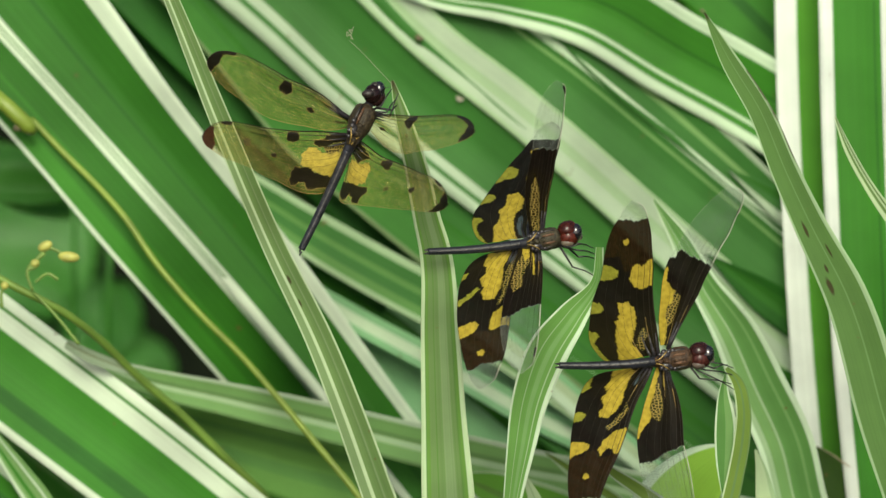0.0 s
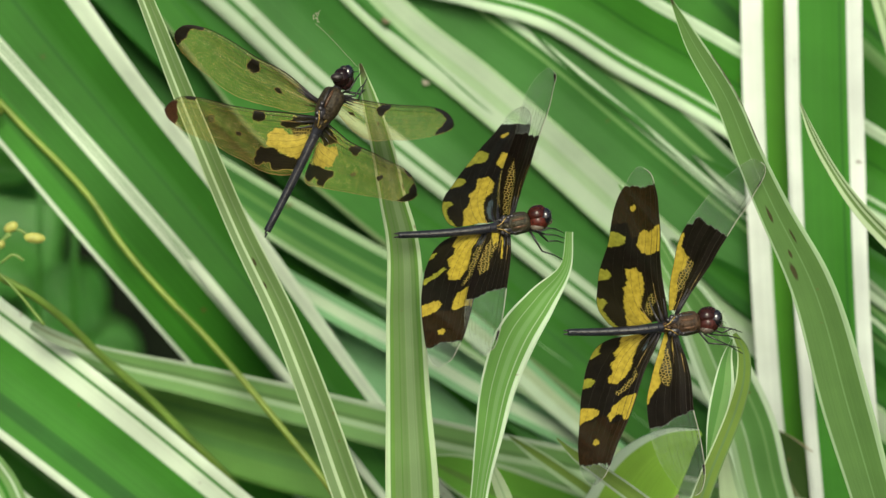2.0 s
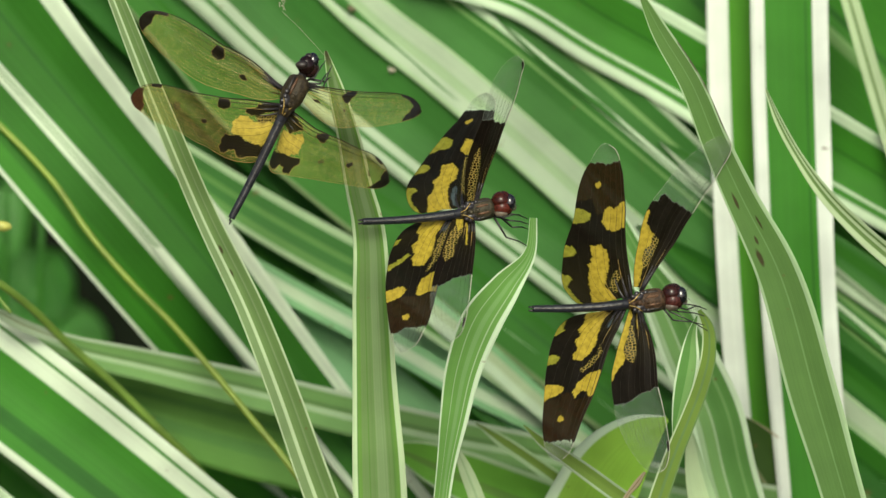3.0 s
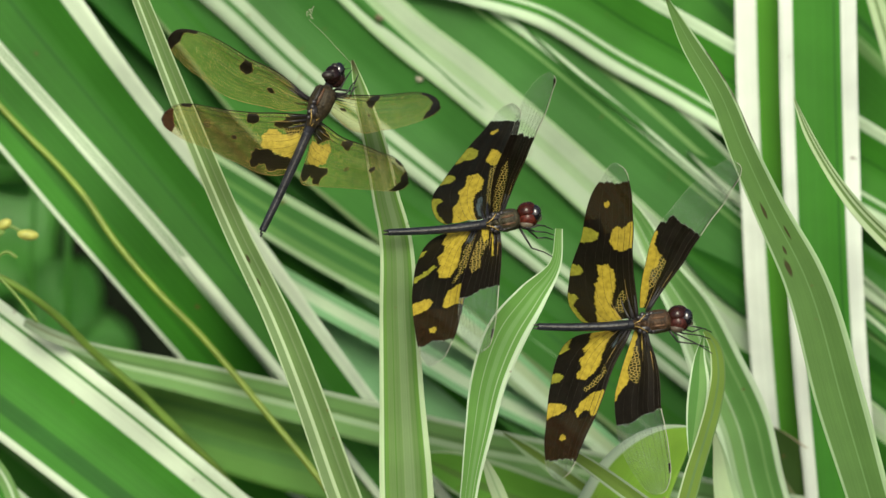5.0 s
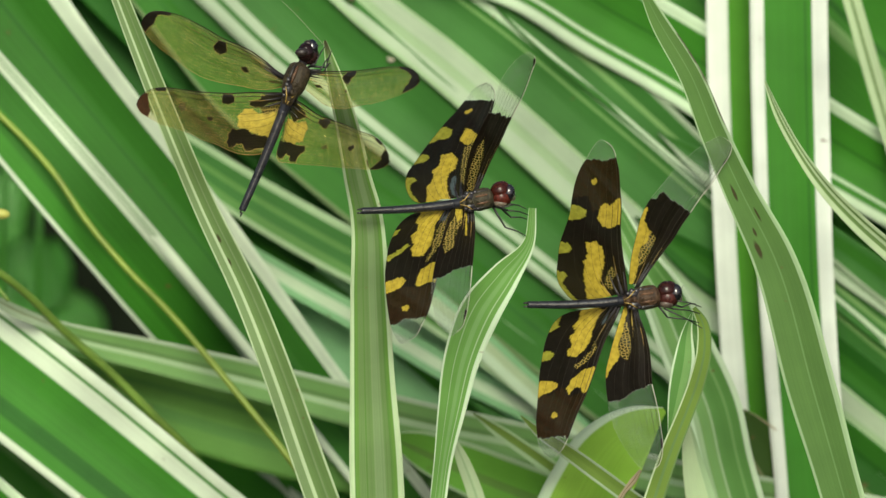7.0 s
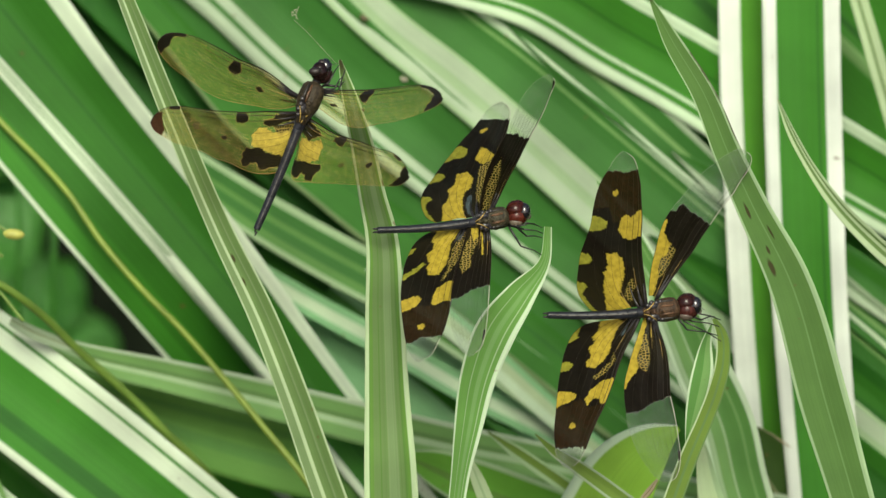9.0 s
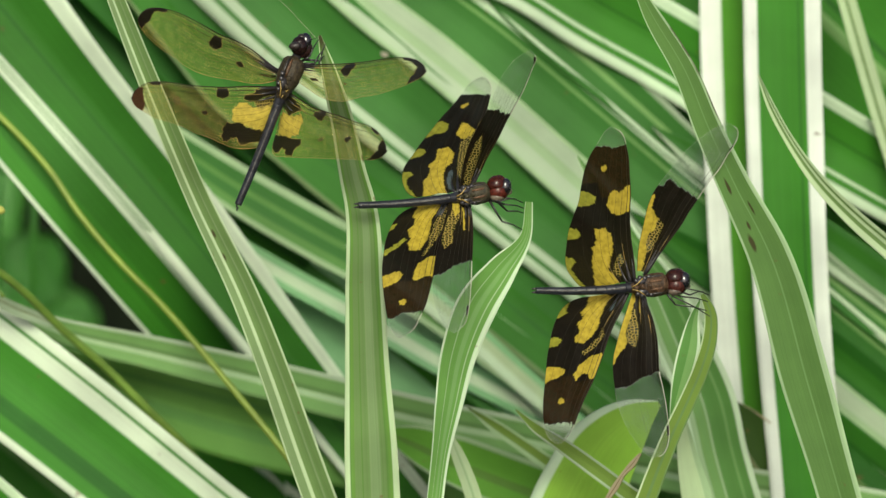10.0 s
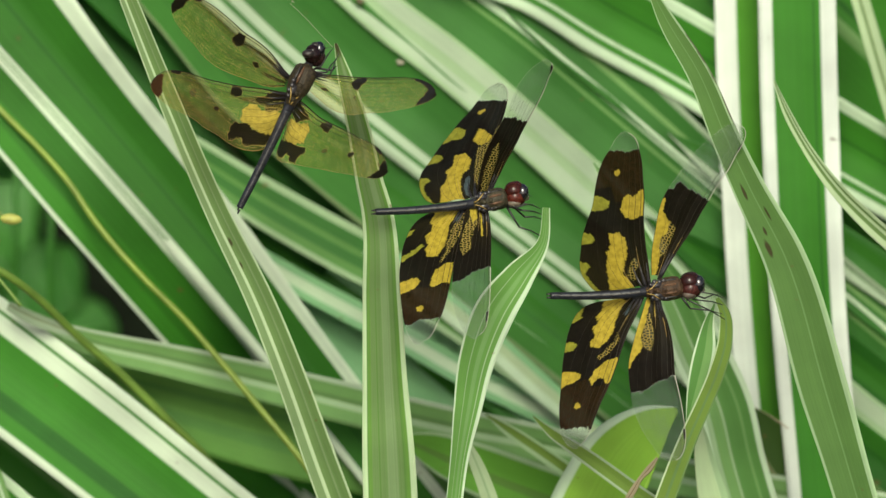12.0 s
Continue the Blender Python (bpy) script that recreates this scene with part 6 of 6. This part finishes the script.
    walk(middle_fly, [
        (0, pose(0.02034, -0.0029, 0.70373, -20, 0, 0)),
        (0.5, pose(0.01982, -0.00296, 0.70357, -20, 0, 0)),
        (1, pose(0.01991, -0.00287, 0.70381, -20, 0, 0)),
        (1.5, pose(0.02065, -0.00303, 0.70338, -20, 0, 0)),
        (2, pose(0.02149, -0.00293, 0.70363, -20, 0, 0)),
        (2.5, pose(0.02125, -0.00294, 0.70362, -20, 0, 0)),
        (3, pose(0.02098, -0.00287, 0.70381, -20, 0, 0)),
        (5, pose(0.02047, -0.00297, 0.70354, -20, 0, 0)),
        (5.5, pose(0.02082, -0.00287, 0.70382, -20, 0, 0)),
        (6, pose(0.02116, -0.00287, 0.70381, -20, 0, 0)),
        (6.5, pose(0.02041, -0.00277, 0.70408, -20, 0, 0)),
        (7, pose(0.02115, -0.00284, 0.7039, -20, 0, 0)),
        (7.5, pose(0.02069, -0.00283, 0.70392, -20, 0, 0)),
        (9.5, pose(0.02175, -0.00285, 0.70387, -20, 0, 0)),
        (10, pose(0.02169, -0.0028, 0.70399, -20, 0, 0)),
        (10.5, pose(0.02183, -0.00277, 0.70409, -20, 0, 0)),
        (11, pose(0.02187, -0.00278, 0.70404, -20, 0, 0)),
        (11.5, pose(0.02185, -0.00273, 0.7042, -20, 0, 0)),
        (12, pose(0.02191, -0.00273, 0.70419, -20, 0, 0)),
    ])
    walk(middle_fly_forewing_upper, [
        (0, pose(0.00117, 0, 0.0013, -170.416, -67.701, -64.129)),
        (0.5, pose(0.00117, 0, 0.0013, -176.674, -67.353, -57.327)),
        (1, pose(0.00117, 0, 0.0013, 178.485, -66.015, -52.082)),
        (1.5, pose(0.00117, 0, 0.0013, 174.424, -64.976, -47.629)),
        (2, pose(0.00117, 0, 0.0013, 173.088, -64.752, -46.153)),
        (2.5, pose(0.00117, 0, 0.0013, 170.604, -64.526, -43.401)),
        (3, pose(0.00117, 0, 0.0013, 170.67, -63.626, -43.478)),
        (5, pose(0.00117, 0, 0.0013, 172.782, -58.855, -45.895)),
        (5.5, pose(0.00117, 0, 0.0013, 172.368, -57.981, -45.436)),
        (6, pose(0.00117, 0, 0.0013, 169.562, -58.703, -42.235)),
        (6.5, pose(0.00117, 0, 0.0013, 167.783, -58.872, -40.213)),
        (7, pose(0.00117, 0, 0.0013, 168.122, -58.477, -40.595)),
        (7.5, pose(0.00117, 0, 0.0013, 167.755, -57.693, -40.169)),
        (9.5, pose(0.00117, 0, 0.0013, 167.859, -56.043, -40.271)),
        (10, pose(0.00117, 0, 0.0013, 168.943, -55.471, -41.515)),
        (10.5, pose(0.00117, 0, 0.0013, 170.033, -54.821, -42.773)),
        (11, pose(0.00117, 0, 0.0013, 170.855, -54.651, -43.725)),
        (11.5, pose(0.00117, 0, 0.0013, 170.519, -54.178, -43.337)),
        (12, pose(0.00117, 0, 0.0013, 171.056, -53.783, -43.963)),
    ])
    walk(middle_fly_hindwing_lower, [
        (0, pose(-0.00039, 0, -0.00169, 169.88, 54.355, -125.282)),
        (0.5, pose(-0.00039, 0, -0.00169, 167.046, 50.435, -128.804)),
        (1, pose(-0.00039, 0, -0.00169, 165.942, 49.078, -130.237)),
        (1.5, pose(-0.00039, 0, -0.00169, 166.826, 50.498, -129.095)),
        (2, pose(-0.00039, 0, -0.00169, 166.044, 51.236, -130.14)),
        (2.5, pose(-0.00039, 0, -0.00169, 167.116, 50.742, -128.72)),
        (3, pose(-0.00039, 0, -0.00169, 166.526, 50.61, -129.493)),
        (5, pose(-0.00039, 0, -0.00169, 166.817, 52.013, -129.145)),
        (5.5, pose(-0.00039, 0, -0.00169, 166.367, 51.351, -129.718)),
        (6, pose(-0.00039, 0, -0.00169, 166.574, 51.496, -129.451)),
        (6.5, pose(-0.00039, 0, -0.00169, 165.844, 50.752, -130.395)),
        (7, pose(-0.00039, 0, -0.00169, 166.601, 51.594, -129.418)),
        (7.5, pose(-0.00039, 0, -0.00169, 167.234, 51.959, -128.601)),
        (9.5, pose(-0.00039, 0, -0.00169, 166.366, 51.182, -129.716)),
        (10, pose(-0.00039, 0, -0.00169, 166.697, 51.522, -129.291)),
        (10.5, pose(-0.00039, 0, -0.00169, 166.294, 51.792, -129.823)),
        (11, pose(-0.00039, 0, -0.00169, 167.023, 51.982, -128.876)),
        (11.5, pose(-0.00039, 0, -0.00169, 166.036, 51.765, -130.159)),
        (12, pose(-0.00039, 0, -0.00169, 166.123, 51.722, -130.045)),
    ])
    walk(middle_fly_forewing_lower, [
        (0, pose(0.00091, 0, -0.00143, 159.631, 50.082, -93.276)),
        (0.5, pose(0.00091, 0, -0.00143, 158.124, 49.504, -95.243)),
        (1, pose(0.00091, 0, -0.00143, 157.119, 49.372, -96.558)),
        (1.5, pose(0.00091, 0, -0.00143, 156.052, 49.044, -97.962)),
        (2, pose(0.00091, 0, -0.00143, 156.396, 49.734, -97.494)),
        (2.5, pose(0.00091, 0, -0.00143, 156.89, 50.118, -96.842)),
        (3, pose(0.00091, 0, -0.00143, 157.391, 49.945, -96.194)),
        (5, pose(0.00091, 0, -0.00143, 158.883, 50.202, -94.25)),
        (5.5, pose(0.00091, 0, -0.00143, 159.482, 50.262, -93.471)),
        (6, pose(0.00091, 0, -0.00143, 159.138, 50.705, -93.918)),
        (6.5, pose(0.00091, 0, -0.00143, 158.379, 51.421, -94.897)),
        (7, pose(0.00091, 0, -0.00143, 158.668, 51.694, -94.522)),
        (7.5, pose(0.00091, 0, -0.00143, 158.864, 52.098, -94.271)),
        (9.5, pose(0.00091, 0, -0.00143, 160.565, 52.781, -92.097)),
        (10, pose(0.00091, 0, -0.00143, 161.333, 53.16, -91.125)),
        (10.5, pose(0.00091, 0, -0.00143, 162.081, 53.471, -90.182)),
        (11, pose(0.00091, 0, -0.00143, 162.104, 53.469, -90.153)),
        (11.5, pose(0.00091, 0, -0.00143, 162.04, 53.377, -90.231)),
        (12, pose(0.00091, 0, -0.00143, 162.263, 53.192, -89.943)),
    ])
    walk(lower_fly, [
        (0, pose(0.05023, -0.01319, 0.67837, -20, 0.221, -0.081)),
        (0.5, pose(0.05568, -0.01273, 0.67964, -20.003, -0.929, 0.338)),
        (1, pose(0.0527, -0.01206, 0.68148, -20, 0.037, -0.013)),
        (1.5, pose(0.05552, -0.01178, 0.68224, -20, 0.061, -0.022)),
        (2, pose(0.06043, -0.0117, 0.68248, -20.002, -0.876, 0.319)),
        (2.5, pose(0.05587, -0.01225, 0.68097, -20, 0, 0)),
        (3, pose(0.06004, -0.01092, 0.68461, -20.001, -0.569, 0.207)),
        (5, pose(0.05492, -0.01178, 0.68226, -20.002, 0.863, -0.314)),
        (5.5, pose(0.05645, -0.01159, 0.68278, -20.002, 0.822, -0.299)),
        (6, pose(0.05711, -0.01198, 0.68171, -20, -0.015, 0.006)),
        (6.5, pose(0.05812, -0.01187, 0.68201, -20, 0.136, -0.049)),
        (7, pose(0.05937, -0.01138, 0.68336, -20, -0.346, 0.126)),
        (7.5, pose(0.05831, -0.01093, 0.68458, -20.018, 2.372, -0.864)),
        (7.7, pose(0.0574, -0.01196, 0.68175, -20.015, 2.15, -0.783)),
        (9.3, pose(0.06104, -0.01077, 0.68503, -20.001, 0.532, -0.194)),
        (9.5, pose(0.05628, -0.01205, 0.68152, -20.005, 1.303, -0.474)),
        (10, pose(0.06255, -0.01084, 0.68482, -20.001, 0.502, -0.183)),
        (10.5, pose(0.06087, -0.01093, 0.6846, -20.001, 0.45, -0.164)),
        (11, pose(0.06141, -0.01096, 0.6845, -20, 0.228, -0.083)),
        (11.5, pose(0.06295, -0.01077, 0.68504, -20, 0.328, -0.119)),
        (12, pose(0.06209, -0.01068, 0.68528, -20, 0.113, -0.041)),
    ])
    walk(lower_fly_forewing_upper, [
        (0, pose(0.00078, 0, 0.00169, 120.649, -62.766, -5.6)),
        (0.5, pose(0.00078, 0, 0.00169, 120.122, -59.681, -5.078)),
        (1, pose(0.00078, 0, 0.00169, 120.056, -59.239, -5.012)),
        (1.5, pose(0.00078, 0, 0.00169, 119.881, -58.009, -4.84)),
        (2, pose(0.00078, 0, 0.00169, 119.692, -56.566, -4.654)),
        (2.5, pose(0.00078, 0, 0.00169, 119.776, -57.222, -4.736)),
        (3, pose(0.00078, 0, 0.00169, 119.667, -56.361, -4.629)),
        (5, pose(0.00078, 0, 0.00169, 119.658, -56.291, -4.621)),
        (5.5, pose(0.00078, 0, 0.00169, 119.641, -56.146, -4.603)),
        (6, pose(0.00078, 0, 0.00169, 119.526, -55.168, -4.49)),
        (6.5, pose(0.00078, 0, 0.00169, 123.131, -55.27, -8.875)),
        (7, pose(0.00078, 0, 0.00169, 119.48, -54.769, -4.446)),
        (7.5, pose(0.00078, 0, 0.00169, 122.229, -57.704, -7.665)),
        (7.7, pose(0.00078, 0, 0.00169, 120.162, -57.536, -5.191)),
        (9.3, pose(0.00078, 0, 0.00169, 119.548, -55.362, -4.512)),
        (9.5, pose(0.00078, 0, 0.00169, 119.663, -56.326, -4.625)),
        (10, pose(0.00078, 0, 0.00169, 119.648, -56.207, -4.611)),
        (10.5, pose(0.00078, 0, 0.00169, 119.75, -57.023, -4.711)),
        (11, pose(0.00078, 0, 0.00169, 119.815, -57.517, -4.774)),
        (11.5, pose(0.00078, 0, 0.00169, 119.857, -57.836, -4.816)),
        (12, pose(0.00078, 0, 0.00169, 119.914, -58.25, -4.872)),
    ])
    walk(perch_b, [
        (0, pose(0, 0, 0)),
        (0.5, pose(-0.00052, -0.00006, -0.00017)),
        (1, pose(-0.00044, 0.00003, 0.00007)),
        (1.5, pose(0.00031, -0.00013, -0.00036)),
        (2, pose(0.00115, -0.00004, -0.0001)),
        (2.5, pose(0.00091, -0.00004, -0.00011)),
        (3, pose(0.00064, 0.00003, 0.00008)),
        (5, pose(0.00013, -0.00007, -0.00019)),
        (5.5, pose(0.00048, 0.00003, 0.00008)),
        (6, pose(0.00082, 0.00003, 0.00008)),
        (6.5, pose(0.00007, 0.00013, 0.00035)),
        (7, pose(0.0008, 0.00006, 0.00017)),
        (7.5, pose(0.00035, 0.00007, 0.00019)),
        (9.5, pose(0.00141, 0.00005, 0.00014)),
        (10, pose(0.00135, 0.00009, 0.00026)),
        (10.5, pose(0.00148, 0.00013, 0.00035)),
        (11, pose(0.00153, 0.00011, 0.00031)),
        (11.5, pose(0.00151, 0.00017, 0.00046)),
        (12, pose(0.00157, 0.00017, 0.00046)),
    ])
    walk(perch_c, [
        (0, pose(0, 0, 0, 0, 0, 0)),
        (0.5, pose(-0.05589, 0.00368, 0.01011, -0.089, 5.276, -1.926)),
        (1, pose(-0.02549, 0.00234, 0.00643, -0.018, 2.395, -0.872)),
        (1.5, pose(-0.05431, 0.00451, 0.0124, -0.084, 5.125, -1.871)),
        (2, pose(-0.10268, 0.00909, 0.02497, -0.308, 9.784, -3.599)),
        (2.5, pose(-0.05776, 0.00431, 0.01184, -0.095, 5.454, -1.992)),
        (3, pose(-0.09896, 0.00946, 0.02599, -0.285, 9.421, -3.462)),
        (5, pose(-0.04815, 0.00407, 0.01117, -0.066, 4.539, -1.656)),
        (5.5, pose(-0.06361, 0.00544, 0.01495, -0.115, 6.012, -2.197)),
        (6, pose(-0.07023, 0.00561, 0.01541, -0.141, 6.646, -2.431)),
        (6.5, pose(-0.08024, 0.00662, 0.0182, -0.185, 7.609, -2.787)),
        (7, pose(-0.09247, 0.00832, 0.02286, -0.248, 8.791, -3.227)),
        (7.5, pose(-0.08211, 0.00774, 0.02126, -0.194, 7.789, -2.854)),
        (7.7, pose(-0.07306, 0.00587, 0.01613, -0.153, 6.918, -2.531)),
        (9.3, pose(-0.10858, 0.01069, 0.02936, -0.346, 10.361, -3.816)),
        (9.5, pose(-0.0619, 0.00484, 0.0133, -0.109, 5.849, -2.137)),
        (10, pose(-0.12276, 0.01232, 0.03385, -0.447, 11.756, -4.344)),
        (10.5, pose(-0.10695, 0.01034, 0.02841, -0.335, 10.201, -3.755)),
        (11, pose(-0.11211, 0.01091, 0.02996, -0.37, 10.707, -3.946)),
        (11.5, pose(-0.12653, 0.01288, 0.03539, -0.477, 12.13, -4.487)),
        (12, pose(-0.1185, 0.01196, 0.03285, -0.415, 11.336, -4.184)),
    ])
    walk(perch_c_flap, [
        (0, pose(0, 0, 0, 0, 0, 0)),
        (0.5, pose(-0.05589, 0.00368, 0.01011, -0.089, 5.276, -1.926)),
        (1, pose(-0.02549, 0.00234, 0.00643, -0.018, 2.395, -0.872)),
        (1.5, pose(-0.05431, 0.00451, 0.0124, -0.084, 5.125, -1.871)),
        (2, pose(-0.10268, 0.00909, 0.02497, -0.308, 9.784, -3.599)),
        (2.5, pose(-0.05776, 0.00431, 0.01184, -0.095, 5.454, -1.992)),
        (3, pose(-0.09896, 0.00946, 0.02599, -0.285, 9.421, -3.462)),
        (5, pose(-0.04815, 0.00407, 0.01117, -0.066, 4.539, -1.656)),
        (5.5, pose(-0.06361, 0.00544, 0.01495, -0.115, 6.012, -2.197)),
        (6, pose(-0.07023, 0.00561, 0.01541, -0.141, 6.646, -2.431)),
        (6.5, pose(-0.08024, 0.00662, 0.0182, -0.185, 7.609, -2.787)),
        (7, pose(-0.09247, 0.00832, 0.02286, -0.248, 8.791, -3.227)),
        (7.5, pose(-0.08211, 0.00774, 0.02126, -0.194, 7.789, -2.854)),
        (7.7, pose(-0.07306, 0.00587, 0.01613, -0.153, 6.918, -2.531)),
        (9.3, pose(-0.10858, 0.01069, 0.02936, -0.346, 10.361, -3.816)),
        (9.5, pose(-0.0619, 0.00484, 0.0133, -0.109, 5.849, -2.137)),
        (10, pose(-0.12276, 0.01232, 0.03385, -0.447, 11.756, -4.344)),
        (10.5, pose(-0.10695, 0.01034, 0.02841, -0.335, 10.201, -3.755)),
        (11, pose(-0.11211, 0.01091, 0.02996, -0.37, 10.707, -3.946)),
        (11.5, pose(-0.12653, 0.01288, 0.03539, -0.477, 12.13, -4.487)),
        (12, pose(-0.1185, 0.01196, 0.03285, -0.415, 11.336, -4.184)),
    ])
    walk(perch_c_curl, [
        (0, pose(0, 0, 0, 0, 0, 0)),
        (0.5, pose(-0.05589, 0.00368, 0.01011, -0.089, 5.276, -1.926)),
        (1, pose(-0.02549, 0.00234, 0.00643, -0.018, 2.395, -0.872)),
        (1.5, pose(-0.05431, 0.00451, 0.0124, -0.084, 5.125, -1.871)),
        (2, pose(-0.10268, 0.00909, 0.02497, -0.308, 9.784, -3.599)),
        (2.5, pose(-0.05776, 0.00431, 0.01184, -0.095, 5.454, -1.992)),
        (3, pose(-0.09896, 0.00946, 0.02599, -0.285, 9.421, -3.462)),
        (5, pose(-0.04815, 0.00407, 0.01117, -0.066, 4.539, -1.656)),
        (5.5, pose(-0.06361, 0.00544, 0.01495, -0.115, 6.012, -2.197)),
        (6, pose(-0.07023, 0.00561, 0.01541, -0.141, 6.646, -2.431)),
        (6.5, pose(-0.08024, 0.00662, 0.0182, -0.185, 7.609, -2.787)),
        (7, pose(-0.09247, 0.00832, 0.02286, -0.248, 8.791, -3.227)),
        (7.5, pose(-0.08211, 0.00774, 0.02126, -0.194, 7.789, -2.854)),
        (7.7, pose(-0.07306, 0.00587, 0.01613, -0.153, 6.918, -2.531)),
        (9.3, pose(-0.10858, 0.01069, 0.02936, -0.346, 10.361, -3.816)),
        (9.5, pose(-0.0619, 0.00484, 0.0133, -0.109, 5.849, -2.137)),
        (10, pose(-0.12276, 0.01232, 0.03385, -0.447, 11.756, -4.344)),
        (10.5, pose(-0.10695, 0.01034, 0.02841, -0.335, 10.201, -3.755)),
        (11, pose(-0.11211, 0.01091, 0.02996, -0.37, 10.707, -3.946)),
        (11.5, pose(-0.12653, 0.01288, 0.03539, -0.477, 12.13, -4.487)),
        (12, pose(-0.1185, 0.01196, 0.03285, -0.415, 11.336, -4.184)),
    ])
    walk(perch_a, [
        (0, pose(0, 0, 0, 0, 0, 0)),
        (0.5, pose(0.00002, 0, 0, 0, -0.001, 0.001)),
        (1, pose(-0.00016, 0, 0, 0, 0.015, -0.005)),
        (1.5, pose(-0.00155, 0, 0.00001, 0, 0.14, -0.051)),
        (2, pose(-0.00257, 0, 0.00001, 0, 0.231, -0.084)),
        (2.5, pose(-0.00353, 0.00001, 0.00002, 0, 0.318, -0.116)),
        (3, pose(-0.00173, 0, 0.00001, 0, 0.155, -0.057)),
        (5, pose(-0.00036, 0, 0, 0, 0.032, -0.012)),
        (5.5, pose(-0.00182, 0, 0.00001, 0, 0.164, -0.06)),
        (6, pose(-0.00376, 0.00001, 0.00002, 0, 0.339, -0.123)),
        (6.5, pose(0.0004, 0, 0, 0, -0.036, 0.013)),
        (7, pose(-0.00169, 0, 0.00001, 0, 0.152, -0.055)),
        (7.5, pose(-0.00174, 0, 0.00001, 0, 0.156, -0.057)),
        (9.5, pose(-0.00451, 0.00001, 0.00003, -0.001, 0.406, -0.148)),
        (10, pose(-0.00303, 0, 0.00001, 0, 0.272, -0.099)),
        (10.5, pose(-0.00388, 0.00001, 0.00002, 0, 0.349, -0.127)),
        (11, pose(-0.00339, 0.00001, 0.00002, 0, 0.306, -0.111)),
        (11.5, pose(-0.00478, 0.00001, 0.00003, -0.001, 0.431, -0.157)),
        (12, pose(-0.00366, 0.00001, 0.00002, 0, 0.329, -0.12)),
    ])


motions()
